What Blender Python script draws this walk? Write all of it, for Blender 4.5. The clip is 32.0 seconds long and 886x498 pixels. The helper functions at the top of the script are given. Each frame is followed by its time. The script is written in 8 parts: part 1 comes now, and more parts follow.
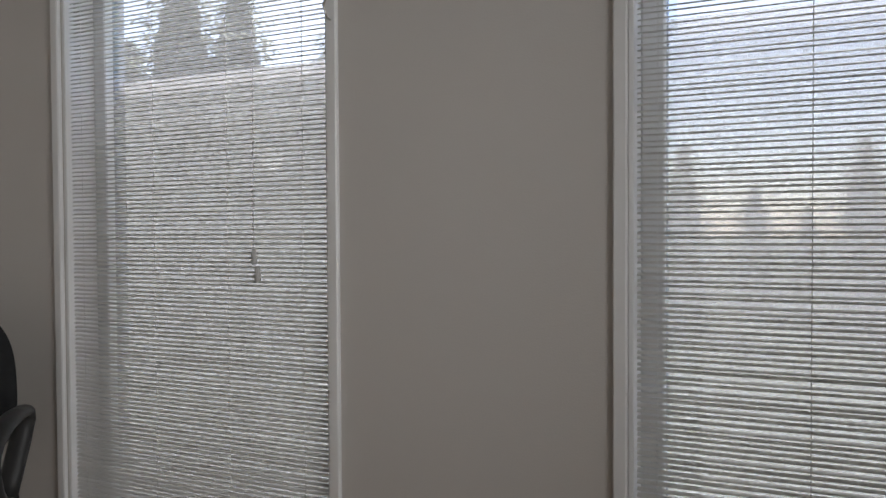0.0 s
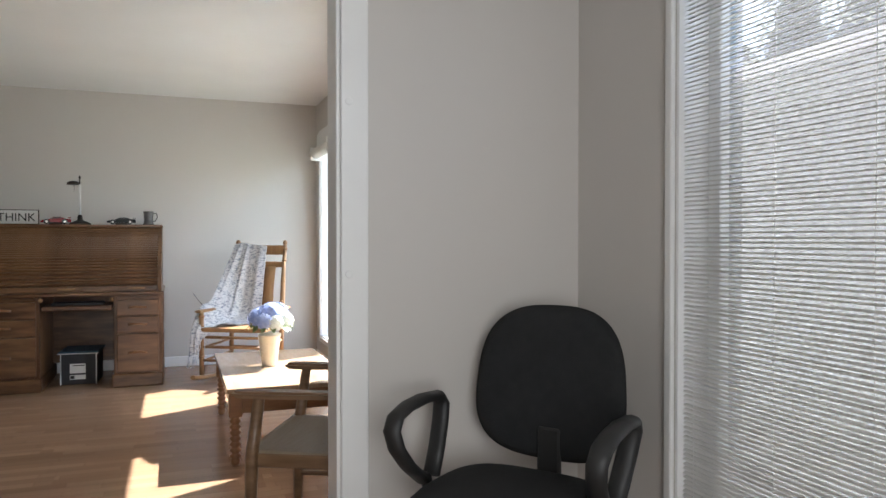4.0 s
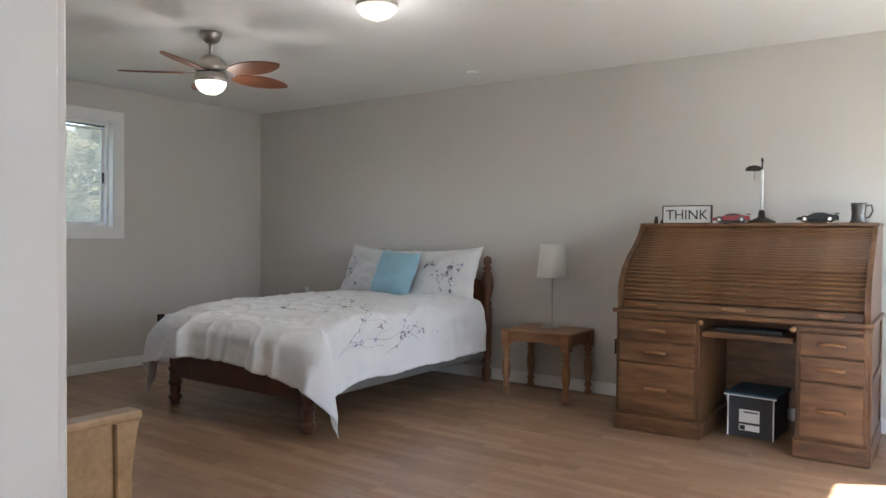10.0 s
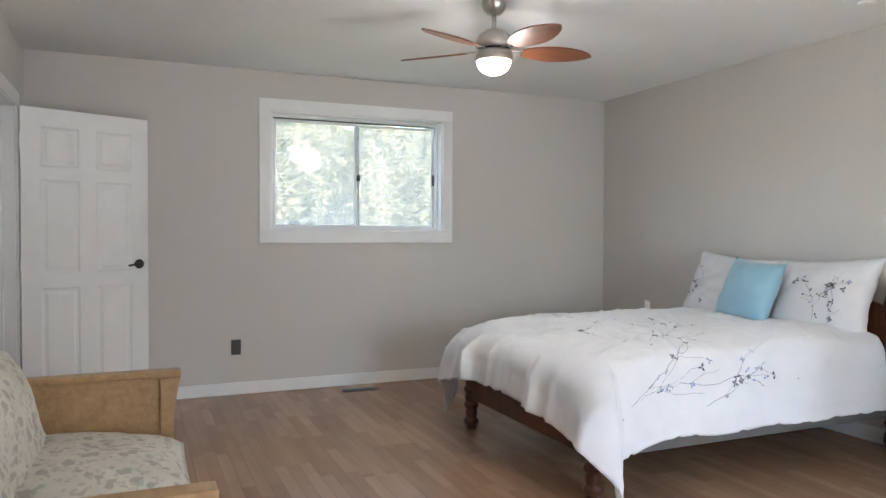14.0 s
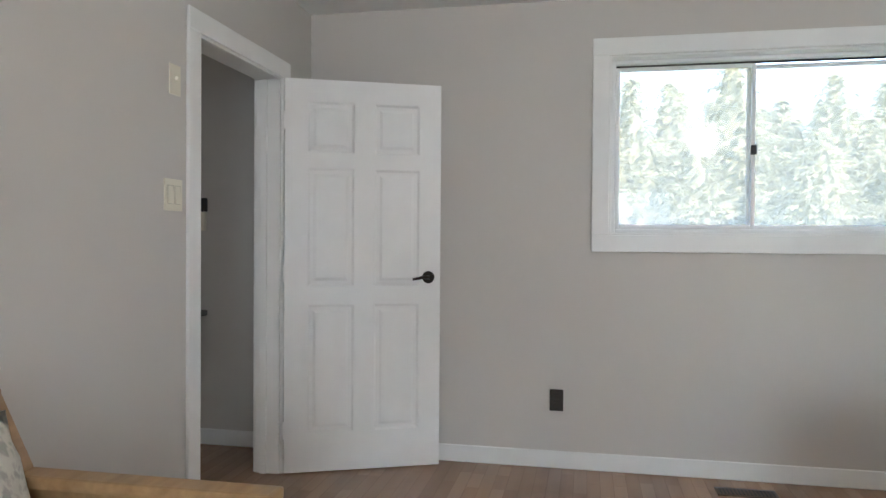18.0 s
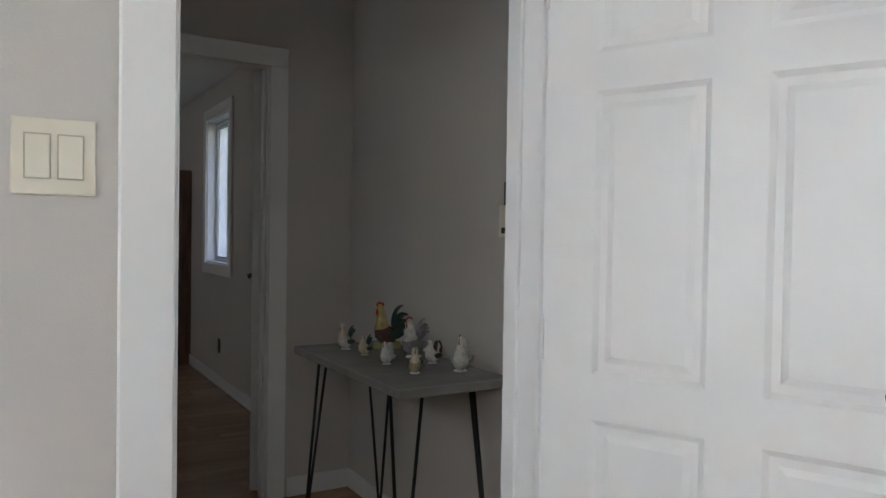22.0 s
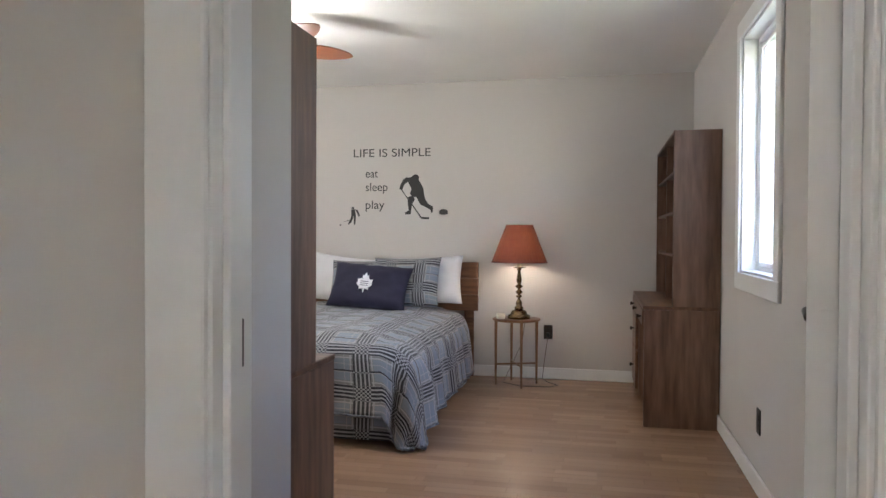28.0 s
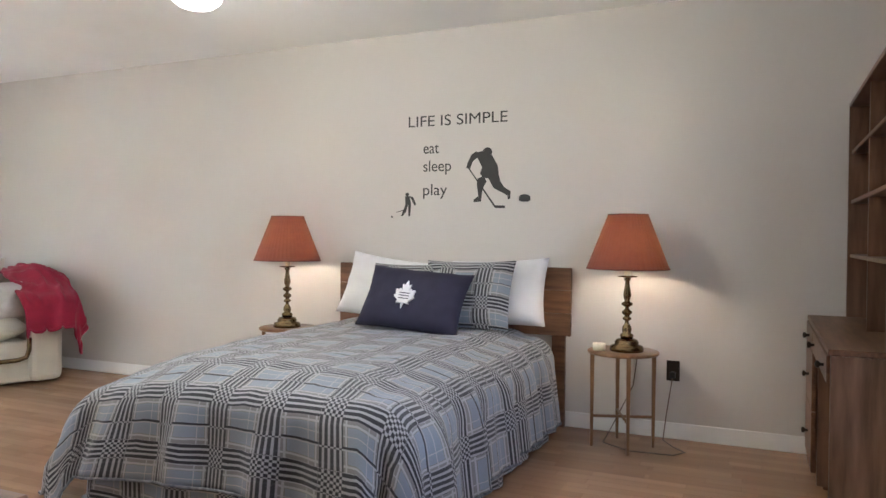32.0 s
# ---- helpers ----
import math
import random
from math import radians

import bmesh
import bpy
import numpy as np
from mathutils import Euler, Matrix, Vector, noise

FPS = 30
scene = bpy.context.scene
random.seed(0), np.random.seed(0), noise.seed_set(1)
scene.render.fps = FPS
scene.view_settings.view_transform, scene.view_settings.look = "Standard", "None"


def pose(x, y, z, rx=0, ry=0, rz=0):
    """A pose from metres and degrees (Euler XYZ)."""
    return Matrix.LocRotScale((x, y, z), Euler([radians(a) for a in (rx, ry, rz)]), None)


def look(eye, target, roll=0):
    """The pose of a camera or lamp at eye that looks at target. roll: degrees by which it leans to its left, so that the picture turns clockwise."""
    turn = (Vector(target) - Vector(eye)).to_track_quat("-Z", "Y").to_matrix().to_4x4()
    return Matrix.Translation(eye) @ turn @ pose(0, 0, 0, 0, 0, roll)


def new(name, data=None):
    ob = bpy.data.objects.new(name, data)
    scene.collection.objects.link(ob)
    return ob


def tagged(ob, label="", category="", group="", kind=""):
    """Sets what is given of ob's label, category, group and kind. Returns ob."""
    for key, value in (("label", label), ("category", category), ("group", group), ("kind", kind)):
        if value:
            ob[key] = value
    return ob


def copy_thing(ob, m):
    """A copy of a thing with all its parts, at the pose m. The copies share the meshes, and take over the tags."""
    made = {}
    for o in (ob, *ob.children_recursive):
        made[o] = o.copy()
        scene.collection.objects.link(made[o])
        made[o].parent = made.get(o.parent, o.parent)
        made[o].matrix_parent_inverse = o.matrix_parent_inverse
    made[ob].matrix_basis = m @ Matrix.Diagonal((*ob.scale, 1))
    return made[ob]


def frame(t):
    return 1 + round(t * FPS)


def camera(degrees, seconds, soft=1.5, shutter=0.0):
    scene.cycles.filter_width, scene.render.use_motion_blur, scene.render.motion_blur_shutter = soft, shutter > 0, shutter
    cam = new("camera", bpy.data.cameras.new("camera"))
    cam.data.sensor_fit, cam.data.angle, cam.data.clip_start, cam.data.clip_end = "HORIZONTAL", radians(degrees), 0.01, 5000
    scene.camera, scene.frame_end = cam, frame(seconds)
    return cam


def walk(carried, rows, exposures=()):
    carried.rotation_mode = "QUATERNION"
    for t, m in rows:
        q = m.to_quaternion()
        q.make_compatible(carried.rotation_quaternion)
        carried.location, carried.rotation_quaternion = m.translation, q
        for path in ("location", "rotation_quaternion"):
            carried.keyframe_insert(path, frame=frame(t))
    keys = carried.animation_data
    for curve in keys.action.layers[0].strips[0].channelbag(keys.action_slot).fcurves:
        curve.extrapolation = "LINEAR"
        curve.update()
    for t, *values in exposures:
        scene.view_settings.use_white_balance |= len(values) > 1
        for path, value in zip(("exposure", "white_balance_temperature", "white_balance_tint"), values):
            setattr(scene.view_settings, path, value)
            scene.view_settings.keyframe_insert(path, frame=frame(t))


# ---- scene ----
cam = camera(63.4, 32.0)
PATH = [
    (0, (5.554, -2.53, 1.171), (7.389, -1.735, 1.127), -0.3),
    (0.5, (5.621, -2.494, 1.175), (7.347, -1.483, 1.125), -0.2),
    (1, (5.609, -2.411, 1.168), (7.257, -1.279, 1.13), -0.4),
    (1.5, (5.656, -2.355, 1.152), (7.154, -1.031, 1.144), 0.2),
    (2, (5.704, -2.291, 1.162), (7.048, -0.811, 1.134), -0.2),
    (2.5, (5.697, -2.247, 1.163), (6.929, -0.672, 1.128), -0.1),
    (3, (5.714, -2.227, 1.163), (6.819, -0.561, 1.131), -0.1),
    (3.5, (5.749, -2.266, 1.172), (6.651, -0.481, 1.14), -0.1),
    (4, (5.766, -2.284, 1.167), (6.467, -0.411, 1.14), 0.0),
    (4.5, (5.777, -2.276, 1.162), (6.311, -0.348, 1.137), -0.0),
    (6.5, (5.792, -1.824, 1.148), (5.865, 0.175, 1.125), 0.1),
    (7, (5.858, -1.612, 1.147), (5.827, 0.388, 1.125), 0.2),
    (7.5, (5.925, -1.405, 1.165), (5.659, 0.577, 1.142), 0.2),
    (8, (5.957, -1.184, 1.153), (5.516, 0.767, 1.129), 0.4),
    (8.5, (5.990, -0.955, 1.155), (5.418, 0.962, 1.132), 0.4),
    (9, (6.012, -0.775, 1.160), (5.327, 1.103, 1.139), 0.5),
    (9.5, (6.020, -0.605, 1.192), (5.079, 1.159, 1.160), 0.5),
    (10, (5.972, -0.422, 1.202), (4.826, 1.218, 1.163), 0.4),
    (10.5, (5.906, -0.180, 1.200), (4.643, 1.370, 1.163), 0.4),
    (11, (5.868, 0.037, 1.219), (4.518, 1.511, 1.175), 0.4),
    (11.5, (5.831, 0.184, 1.216), (4.356, 1.534, 1.171), 0.3),
    (12, (5.74, 0.304, 1.216), (4.191, 1.568, 1.17), 0.3),
    (12.5, (5.674, 0.389, 1.216), (4.072, 1.585, 1.173), 0.4),
    (13, (5.649, 0.498, 1.225), (3.986, 1.61, 1.181), 0.4),
    (13.5, (5.643, 0.624, 1.228), (3.888, 1.582, 1.183), 0.3),
    (14, (5.61, 0.702, 1.236), (3.771, 1.486, 1.19), 0.2),
    (14.5, (5.505, 0.797, 1.23), (3.609, 1.433, 1.184), 0.2),
    (16.5, (4.812, 1.286, 1.219), (2.812, 1.3, 1.179), 0.3),
    (17, (4.532, 1.395, 1.22), (2.535, 1.287, 1.187), 0.5),
    (17.5, (4.202, 1.487, 1.219), (2.216, 1.253, 1.19), 0.4),
    (18, (3.843, 1.531, 1.211), (1.881, 1.141, 1.183), 0.4),
    (18.5, (3.452, 1.56, 1.221), (1.515, 1.061, 1.19), 0.5),
    (19, (3.089, 1.589, 1.219), (1.182, 0.986, 1.193), 0.4),
    (19.5, (2.758, 1.601, 1.216), (0.936, 0.777, 1.182), 0.4),
    (20, (2.437, 1.616, 1.222), (0.731, 0.572, 1.196), 0.2),
    (20.5, (2.128, 1.609, 1.238), (0.562, 0.365, 1.206), 0.4),
    (21, (1.89, 1.53, 1.248), (0.535, 0.059, 1.205), 0.6),
    (21.5, (1.663, 1.410, 1.252), (0.483, -0.204, 1.217), 0.9),
    (22, (1.440, 1.280, 1.258), (0.412, -0.433, 1.218), 0.9),
    (22.5, (1.228, 1.128, 1.270), (0.436, -0.706, 1.222), 0.7),
    (23, (1.055, 0.901, 1.261), (0.494, -1.018, 1.212), 0.3),
    (23.5, (0.918, 0.702, 1.26), (0.516, -1.256, 1.209), 0.1),
    (24, (0.771, 0.52, 1.265), (0.552, -1.467, 1.214), -0.0),
    (24.5, (0.72, 0.346, 1.246), (0.691, -1.653, 1.196), 0.1),
    (25, (0.72, 0.14, 1.23), (0.821, -1.857, 1.181), 0.2),
    (25.5, (0.72, -0.05, 1.204), (0.912, -2.04, 1.155), 0.4),
    (26, (0.691, -0.219, 1.204), (0.975, -2.199, 1.157), 0.8),
    (26.5, (0.693, -0.401, 1.192), (1.035, -2.371, 1.147), 0.4),
    (28.5, (0.734, -1.397, 1.161), (1.191, -3.344, 1.13), 0.5),
    (29, (0.745, -1.653, 1.158), (1.237, -3.591, 1.128), 0.6),
    (29.5, (0.744, -1.885, 1.156), (1.247, -3.821, 1.127), 0.6),
    (30, (0.766, -2.105, 1.144), (1.29, -4.035, 1.116), 0.5),
    (30.5, (0.767, -2.327, 1.152), (1.305, -4.253, 1.12), 0.4),
    (31, (0.741, -2.539, 1.14), (1.303, -4.458, 1.115), 0.6),
    (31.5, (0.697, -2.724, 1.13), (1.403, -4.595, 1.095), 0.4),
    (32, (0.667, -2.843, 1.124), (1.483, -4.669, 1.094), 0.5),
]
EXPOSURE = [(0, 1.85, 6200, 10), (1, 2.12, 6200, 10), (2, 2.38, 6150, 9), (3, 2.45, 6100, 9), (4.5, 2.45, 6100, 9), (7, 2.7, 6000, 9), (9, 2.65, 6050, 10), (10, 3.15, 6050, 10), (11, 3.75, 5900, 10), (13, 3.85, 5950, 11), (18, 3.9, 5850, 9), (19.5, 4.0, 5850, 9), (21, 4.3, 5700, 9), (22.8, 4.4, 5800, 8), (24, 5.92, 5950, 8), (25, 7.1, 5600, 8), (26, 7.1, 5650, 8), (28.5, 6.75, 6050, 10), (29, 6.9, 6150, 10), (30, 7.1, 6100, 10), (32, 7.05, 6000, 9)]
walk(cam, [(t, look(eye, target, roll)) for t, eye, target, roll in PATH], EXPOSURE)

# ---- sky, sun and daylight ----
SUN_AZ, SUN_EL = 28.0, 47.5          # degrees north of east, and above the horizon
world = bpy.data.worlds.new("sky")
scene.world = world
world.use_nodes = True
wn = world.node_tree.nodes
sky = wn.new("ShaderNodeTexSky")
sky.sky_type = "NISHITA"
sky.sun_disc = False
sky.sun_elevation = radians(SUN_EL)
sky.sun_rotation = radians(90 - SUN_AZ)
world.node_tree.links.new(sky.outputs[0], wn["Background"].inputs[0])
wn["Background"].inputs[1].default_value = 0.15
sun = new("sun", bpy.data.lights.new("sun", "SUN"))
sun.data.energy, sun.data.angle, sun.data.color = 5.0, radians(0.5), (1.0, 0.965, 0.91)
sun.matrix_world = look((30 * math.cos(radians(SUN_AZ)), 30 * math.sin(radians(SUN_AZ)), 30 * math.tan(radians(SUN_EL))), (0, 0, 0))


def opening_lamp(x, y, z, tx, w, h, power):
    """An added area lamp that shines in through an opening."""
    lamp = new("window_daylight", bpy.data.lights.new("window_daylight", "AREA"))
    lamp.data.shape, lamp.data.size, lamp.data.size_y = "RECTANGLE", w, h
    lamp.data.energy, lamp.data.color = power, (0.90, 0.95, 1.0)
    lamp.matrix_world = look((x, y, z), (tx, y, z))
    return lamp


opening_lamp(7.30, 4.03, 1.2, 0, 0.9, 1.8, 0.7)
opening_lamp(7.30, 2.33, 1.2, 0, 0.9, 1.8, 2)
opening_lamp(7.30, -5.3, 1.3, 0, 0.6, 0.5, 0.10)
west_glow = opening_lamp(-0.24, -4.715, 1.6, 5, 0.7, 1.15, 0.16)
west_glow.matrix_world = look((-0.24, -4.715, 1.6), (2.4, -6.2, 0.9))
west_glow.data.spread, west_glow.data.color = radians(115), (1.0, 0.97, 0.92)
# added lamp that brightens the study from an invented opening
study_glow = opening_lamp(5.7, -3.57, 1.35, 5.65, 1.0, 1.5, 3.7)
study_glow.data.color = (1.0, 0.97, 0.93)
study_glow.data.spread = radians(110)
study_glow.matrix_world = look((5.7, -3.57, 1.35), (6.0, -0.1, 1.35))


def bulb(x, y, z, power, colour=(1.0, 0.92, 0.8), radius=0.03):
    lamp = new("lamp_bulb", bpy.data.lights.new("lamp_bulb", "POINT"))
    lamp.data.energy, lamp.data.color, lamp.data.shadow_soft_size = power, colour, radius
    lamp.location = (x, y, z)
    return lamp

# ---- materials ----
def material(name, base, rough=0.6, metal=0.0, grain=None, second=None, bump=0.0, bump_scale=60.0, stretch=(1, 1, 1), coords="Object", each=0.0, spec=0.5, sheen=0.0, detail=4.0):
    """Two-scale procedural surface: base and second colour mixed by large and fine noise, fine relief, and a tone that differs piece by piece."""
    m = bpy.data.materials.new(name)
    m.use_nodes = True
    nt = m.node_tree
    b = nt.nodes["Principled BSDF"]
    b.inputs["Roughness"].default_value = rough
    b.inputs["Metallic"].default_value = metal
    b.inputs["Specular IOR Level"].default_value = spec
    if sheen:
        b.inputs["Sheen Weight"].default_value = sheen
    second = second or tuple(c * 0.88 for c in base)
    tc = nt.nodes.new("ShaderNodeTexCoord")
    mp = nt.nodes.new("ShaderNodeMapping")
    mp.inputs["Scale"].default_value = stretch
    nt.links.new(tc.outputs[coords], mp.inputs[0])
    big = nt.nodes.new("ShaderNodeTexNoise")
    big.inputs["Scale"].default_value = (grain or 4.0) * 0.3
    fine = nt.nodes.new("ShaderNodeTexNoise")
    fine.inputs["Scale"].default_value = grain or 4.0
    fine.inputs["Detail"].default_value = detail
    for n in (big, fine):
        nt.links.new(mp.outputs[0], n.inputs["Vector"])
    add = nt.nodes.new("ShaderNodeMath")
    add.operation = "MULTIPLY_ADD"
    nt.links.new(big.outputs[0], add.inputs[0])
    add.inputs[1].default_value = 0.5
    half = nt.nodes.new("ShaderNodeMath")
    half.operation = "MULTIPLY"
    nt.links.new(fine.outputs[0], half.inputs[0])
    half.inputs[1].default_value = 0.5
    nt.links.new(half.outputs[0], add.inputs[2])
    ramp = nt.nodes.new("ShaderNodeValToRGB")
    ramp.color_ramp.elements[0].position, ramp.color_ramp.elements[1].position = 0.36, 0.64
    ramp.color_ramp.elements[0].color, ramp.color_ramp.elements[1].color = (*second, 1), (*base, 1)
    nt.links.new(add.outputs[0], ramp.inputs[0])
    out = ramp.outputs[0]
    if each:
        info = nt.nodes.new("ShaderNodeObjectInfo")
        rng = nt.nodes.new("ShaderNodeMapRange")
        rng.inputs["To Min"].default_value, rng.inputs["To Max"].default_value = 1 - each, 1 + each
        nt.links.new(info.outputs["Random"], rng.inputs["Value"])
        mul = nt.nodes.new("ShaderNodeVectorMath")
        mul.operation = "SCALE"
        nt.links.new(out, mul.inputs[0])
        nt.links.new(rng.outputs[0], mul.inputs["Scale"])
        out = mul.outputs[0]
    nt.links.new(out, b.inputs["Base Color"])
    if bump:
        bn = nt.nodes.new("ShaderNodeTexNoise")
        bn.inputs["Scale"].default_value = bump_scale
        bn.inputs["Detail"].default_value = 3
        nt.links.new(mp.outputs[0], bn.inputs["Vector"])
        bp = nt.nodes.new("ShaderNodeBump")
        bp.inputs["Strength"].default_value = bump
        bp.inputs["Distance"].default_value = 0.004
        nt.links.new(bn.outputs[0], bp.inputs["Height"])
        nt.links.new(bp.outputs[0], b.inputs["Normal"])
    return m


def glowing(name, colour, strength):
    m = bpy.data.materials.new(name)
    m.use_nodes = True
    b = m.node_tree.nodes["Principled BSDF"]
    b.inputs["Base Color"].default_value = (*colour, 1)
    b.inputs["Emission Color"].default_value = (*colour, 1)
    b.inputs["Emission Strength"].default_value = strength
    return m


def glass_pane(name):
    m = bpy.data.materials.new(name)
    m.use_nodes = True
    b = m.node_tree.nodes["Principled BSDF"]
    b.inputs["Base Color"].default_value = (0.97, 0.99, 0.98, 1)
    b.inputs["Roughness"].default_value = 0.0
    b.inputs["IOR"].default_value = 1.02
    b.inputs["Transmission Weight"].default_value = 1.0
    return m


def translucent(m, weight, colour):
    """Lets part of the light through a thin sheet."""
    nt = m.node_tree
    b, o = nt.nodes["Principled BSDF"], nt.nodes["Material Output"]
    t = nt.nodes.new("ShaderNodeBsdfTranslucent")
    t.inputs["Color"].default_value = (*colour, 1)
    mix = nt.nodes.new("ShaderNodeMixShader")
    mix.inputs[0].default_value = weight
    nt.links.new(b.outputs[0], mix.inputs[1])
    nt.links.new(t.outputs[0], mix.inputs[2])
    nt.links.new(mix.outputs[0], o.inputs["Surface"])
    return m


WALL = material("greige_wall_paint", (0.60, 0.572, 0.54), 0.75, grain=1.2, second=(0.578, 0.551, 0.519), bump=0.12, bump_scale=260)
CEIL = material("white_ceiling_paint", (0.86, 0.86, 0.85), 0.85, grain=2, second=(0.82, 0.82, 0.81), bump=0.35, bump_scale=120)
WHITE = material("white_trim_paint", (0.83, 0.83, 0.82), 0.38, grain=6, second=(0.78, 0.78, 0.77), bump=0.05, bump_scale=90)
VINYL = material("white_vinyl_window", (0.82, 0.83, 0.83), 0.42, grain=8, second=(0.77, 0.78, 0.78))
OAK = material("golden_oak_wood", (0.20, 0.10, 0.044), 0.34, grain=6, second=(0.065, 0.026, 0.010), stretch=(1, 6, 6), bump=0.12, bump_scale=40, detail=8)
OAK_UP = material("golden_oak_wood_upright", (0.185, 0.094, 0.042), 0.36, grain=9, second=(0.075, 0.031, 0.012), stretch=(6, 6, 1), bump=0.12, bump_scale=40, detail=8)
PINE = material("honey_pine_wood", (0.31, 0.15, 0.066), 0.36, grain=8, second=(0.20, 0.09, 0.036), stretch=(1, 6, 6), bump=0.08, bump_scale=40, detail=8)
MAPLE = material("light_oak_wood", (0.36, 0.21, 0.095), 0.42, grain=8, second=(0.26, 0.14, 0.06), stretch=(5, 5, 1), bump=0.08, bump_scale=40, detail=8)
TAN_OAK = material("tan_oak_wood", (0.42, 0.27, 0.13), 0.42, grain=8, second=(0.30, 0.18, 0.08), stretch=(1, 6, 6), bump=0.08, bump_scale=40, detail=8)
CHERRY = material("dark_cherry_wood", (0.13, 0.045, 0.022), 0.33, grain=8, second=(0.07, 0.022, 0.012), stretch=(5, 5, 1), bump=0.06, bump_scale=40, detail=8)
WALNUT = material("dark_walnut_veneer", (0.215, 0.118, 0.074), 0.36, grain=5, second=(0.075, 0.037, 0.021), stretch=(7, 7, 0.9), bump=0.06, bump_scale=50, detail=9)
WALNUT_H = material("walnut_veneer_lengthwise", (0.20, 0.10, 0.05), 0.4, grain=7, second=(0.08, 0.035, 0.018), stretch=(0.8, 7, 7), bump=0.06, bump_scale=50, detail=9)
NICKEL = material("brushed_nickel", (0.55, 0.53, 0.50), 0.32, 1.0, grain=30, second=(0.47, 0.45, 0.42))
BRASS = material("antique_brass", (0.25, 0.18, 0.09), 0.26, 1.0, grain=20, second=(0.10, 0.07, 0.032))
BLACK = material("black_plastic", (0.022, 0.022, 0.022), 0.5, grain=12, second=(0.016, 0.016, 0.016), bump=0.1, bump_scale=200)
IRON = material("black_steel", (0.02, 0.02, 0.022), 0.4, 0.6, grain=20, second=(0.03, 0.03, 0.03))
BRONZE = material("dark_bronze_plate", (0.045, 0.035, 0.028), 0.4, 0.5, grain=20, second=(0.03, 0.025, 0.02))
IVORY = material("ivory_plastic", (0.78, 0.74, 0.62), 0.4, grain=15, second=(0.73, 0.69, 0.57))
GLASS = glass_pane("window_glass")


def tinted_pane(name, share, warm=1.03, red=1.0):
    """A pane with a grey tint added to dim the outdoors; faint gloss."""
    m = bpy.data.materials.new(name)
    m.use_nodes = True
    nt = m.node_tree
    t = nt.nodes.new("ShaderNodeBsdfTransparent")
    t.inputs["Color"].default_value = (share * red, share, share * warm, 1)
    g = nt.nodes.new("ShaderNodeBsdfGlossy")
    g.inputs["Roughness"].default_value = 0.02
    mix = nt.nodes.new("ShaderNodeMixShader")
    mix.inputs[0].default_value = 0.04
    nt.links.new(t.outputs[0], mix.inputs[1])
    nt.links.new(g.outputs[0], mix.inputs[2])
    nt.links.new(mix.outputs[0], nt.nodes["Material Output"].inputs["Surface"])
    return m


# tint added to cut the daylight into the second bedroom
DIMMED = tinted_pane("dimmed_window_glass", 0.45, 0.97, 1.09)


def glare_veil(m, amount, colour):
    """Mixes a translucent veil into the pane, to put glare haze into it."""
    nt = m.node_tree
    haze = nt.nodes.new("ShaderNodeBsdfTranslucent")
    haze.inputs["Color"].default_value = (*colour, 1)
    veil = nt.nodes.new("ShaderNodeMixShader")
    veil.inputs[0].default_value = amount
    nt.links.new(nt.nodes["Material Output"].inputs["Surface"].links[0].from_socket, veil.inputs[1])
    nt.links.new(haze.outputs[0], veil.inputs[2])
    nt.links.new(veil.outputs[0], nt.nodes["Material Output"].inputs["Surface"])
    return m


# tint dims the overbright view, the veil lays glare haze over it
HAZY = glare_veil(tinted_pane("hazed_window_glass", 0.57, 0.95, 1.09), 0.17, (0.97, 0.91, 0.78))
TINTED = glare_veil(tinted_pane("tinted_window_glass", 0.62), 0.06, (0.90, 0.88, 0.90))
PAPER = material("white_paper", (0.8, 0.8, 0.78), 0.8, grain=10)
LINEN = material("white_cotton_bedding", (0.74, 0.74, 0.75), 0.85, grain=10, second=(0.69, 0.695, 0.71), bump=0.3, bump_scale=35, sheen=0.2)


# ---- mesh building ----
def box(bm, x0, x1, y0, y1, z0, z1, bevel=0.0, segs=1):
    vs = [bm.verts.new((x, y, z)) for x in (x0, x1) for y in (y0, y1) for z in (z0, z1)]
    fs = [bm.faces.new([vs[i] for i in q]) for q in ((0, 1, 3, 2), (4, 6, 7, 5), (0, 4, 5, 1), (2, 3, 7, 6), (0, 2, 6, 4), (1, 5, 7, 3))]
    if bevel > 0:
        es = list({e for f in fs for e in f.edges})
        bmesh.ops.bevel(bm, geom=es, offset=min(bevel, 0.45 * min(abs(x1 - x0), abs(y1 - y0), abs(z1 - z0))), segments=segs, profile=0.6, affect="EDGES")
    return vs


def rod(bm, p, q, r, r2=None, seg=12, caps=True):
    """A straight round bar from p to q."""
    p, q = Vector(p), Vector(q)
    d = (q - p).normalized()
    u = d.orthogonal().normalized()
    v = d.cross(u)
    r2 = r if r2 is None else r2
    rings = [[bm.verts.new(c + (u * math.cos(2 * math.pi * k / seg) + v * math.sin(2 * math.pi * k / seg)) * rr) for k in range(seg)] for c, rr in ((p, r), (q, r2))]
    for k in range(seg):
        f = bm.faces.new((rings[0][k], rings[0][(k + 1) % seg], rings[1][(k + 1) % seg], rings[1][k]))
        f.smooth = True
    if caps:
        bm.faces.new(rings[0][::-1])
        bm.faces.new(rings[1])


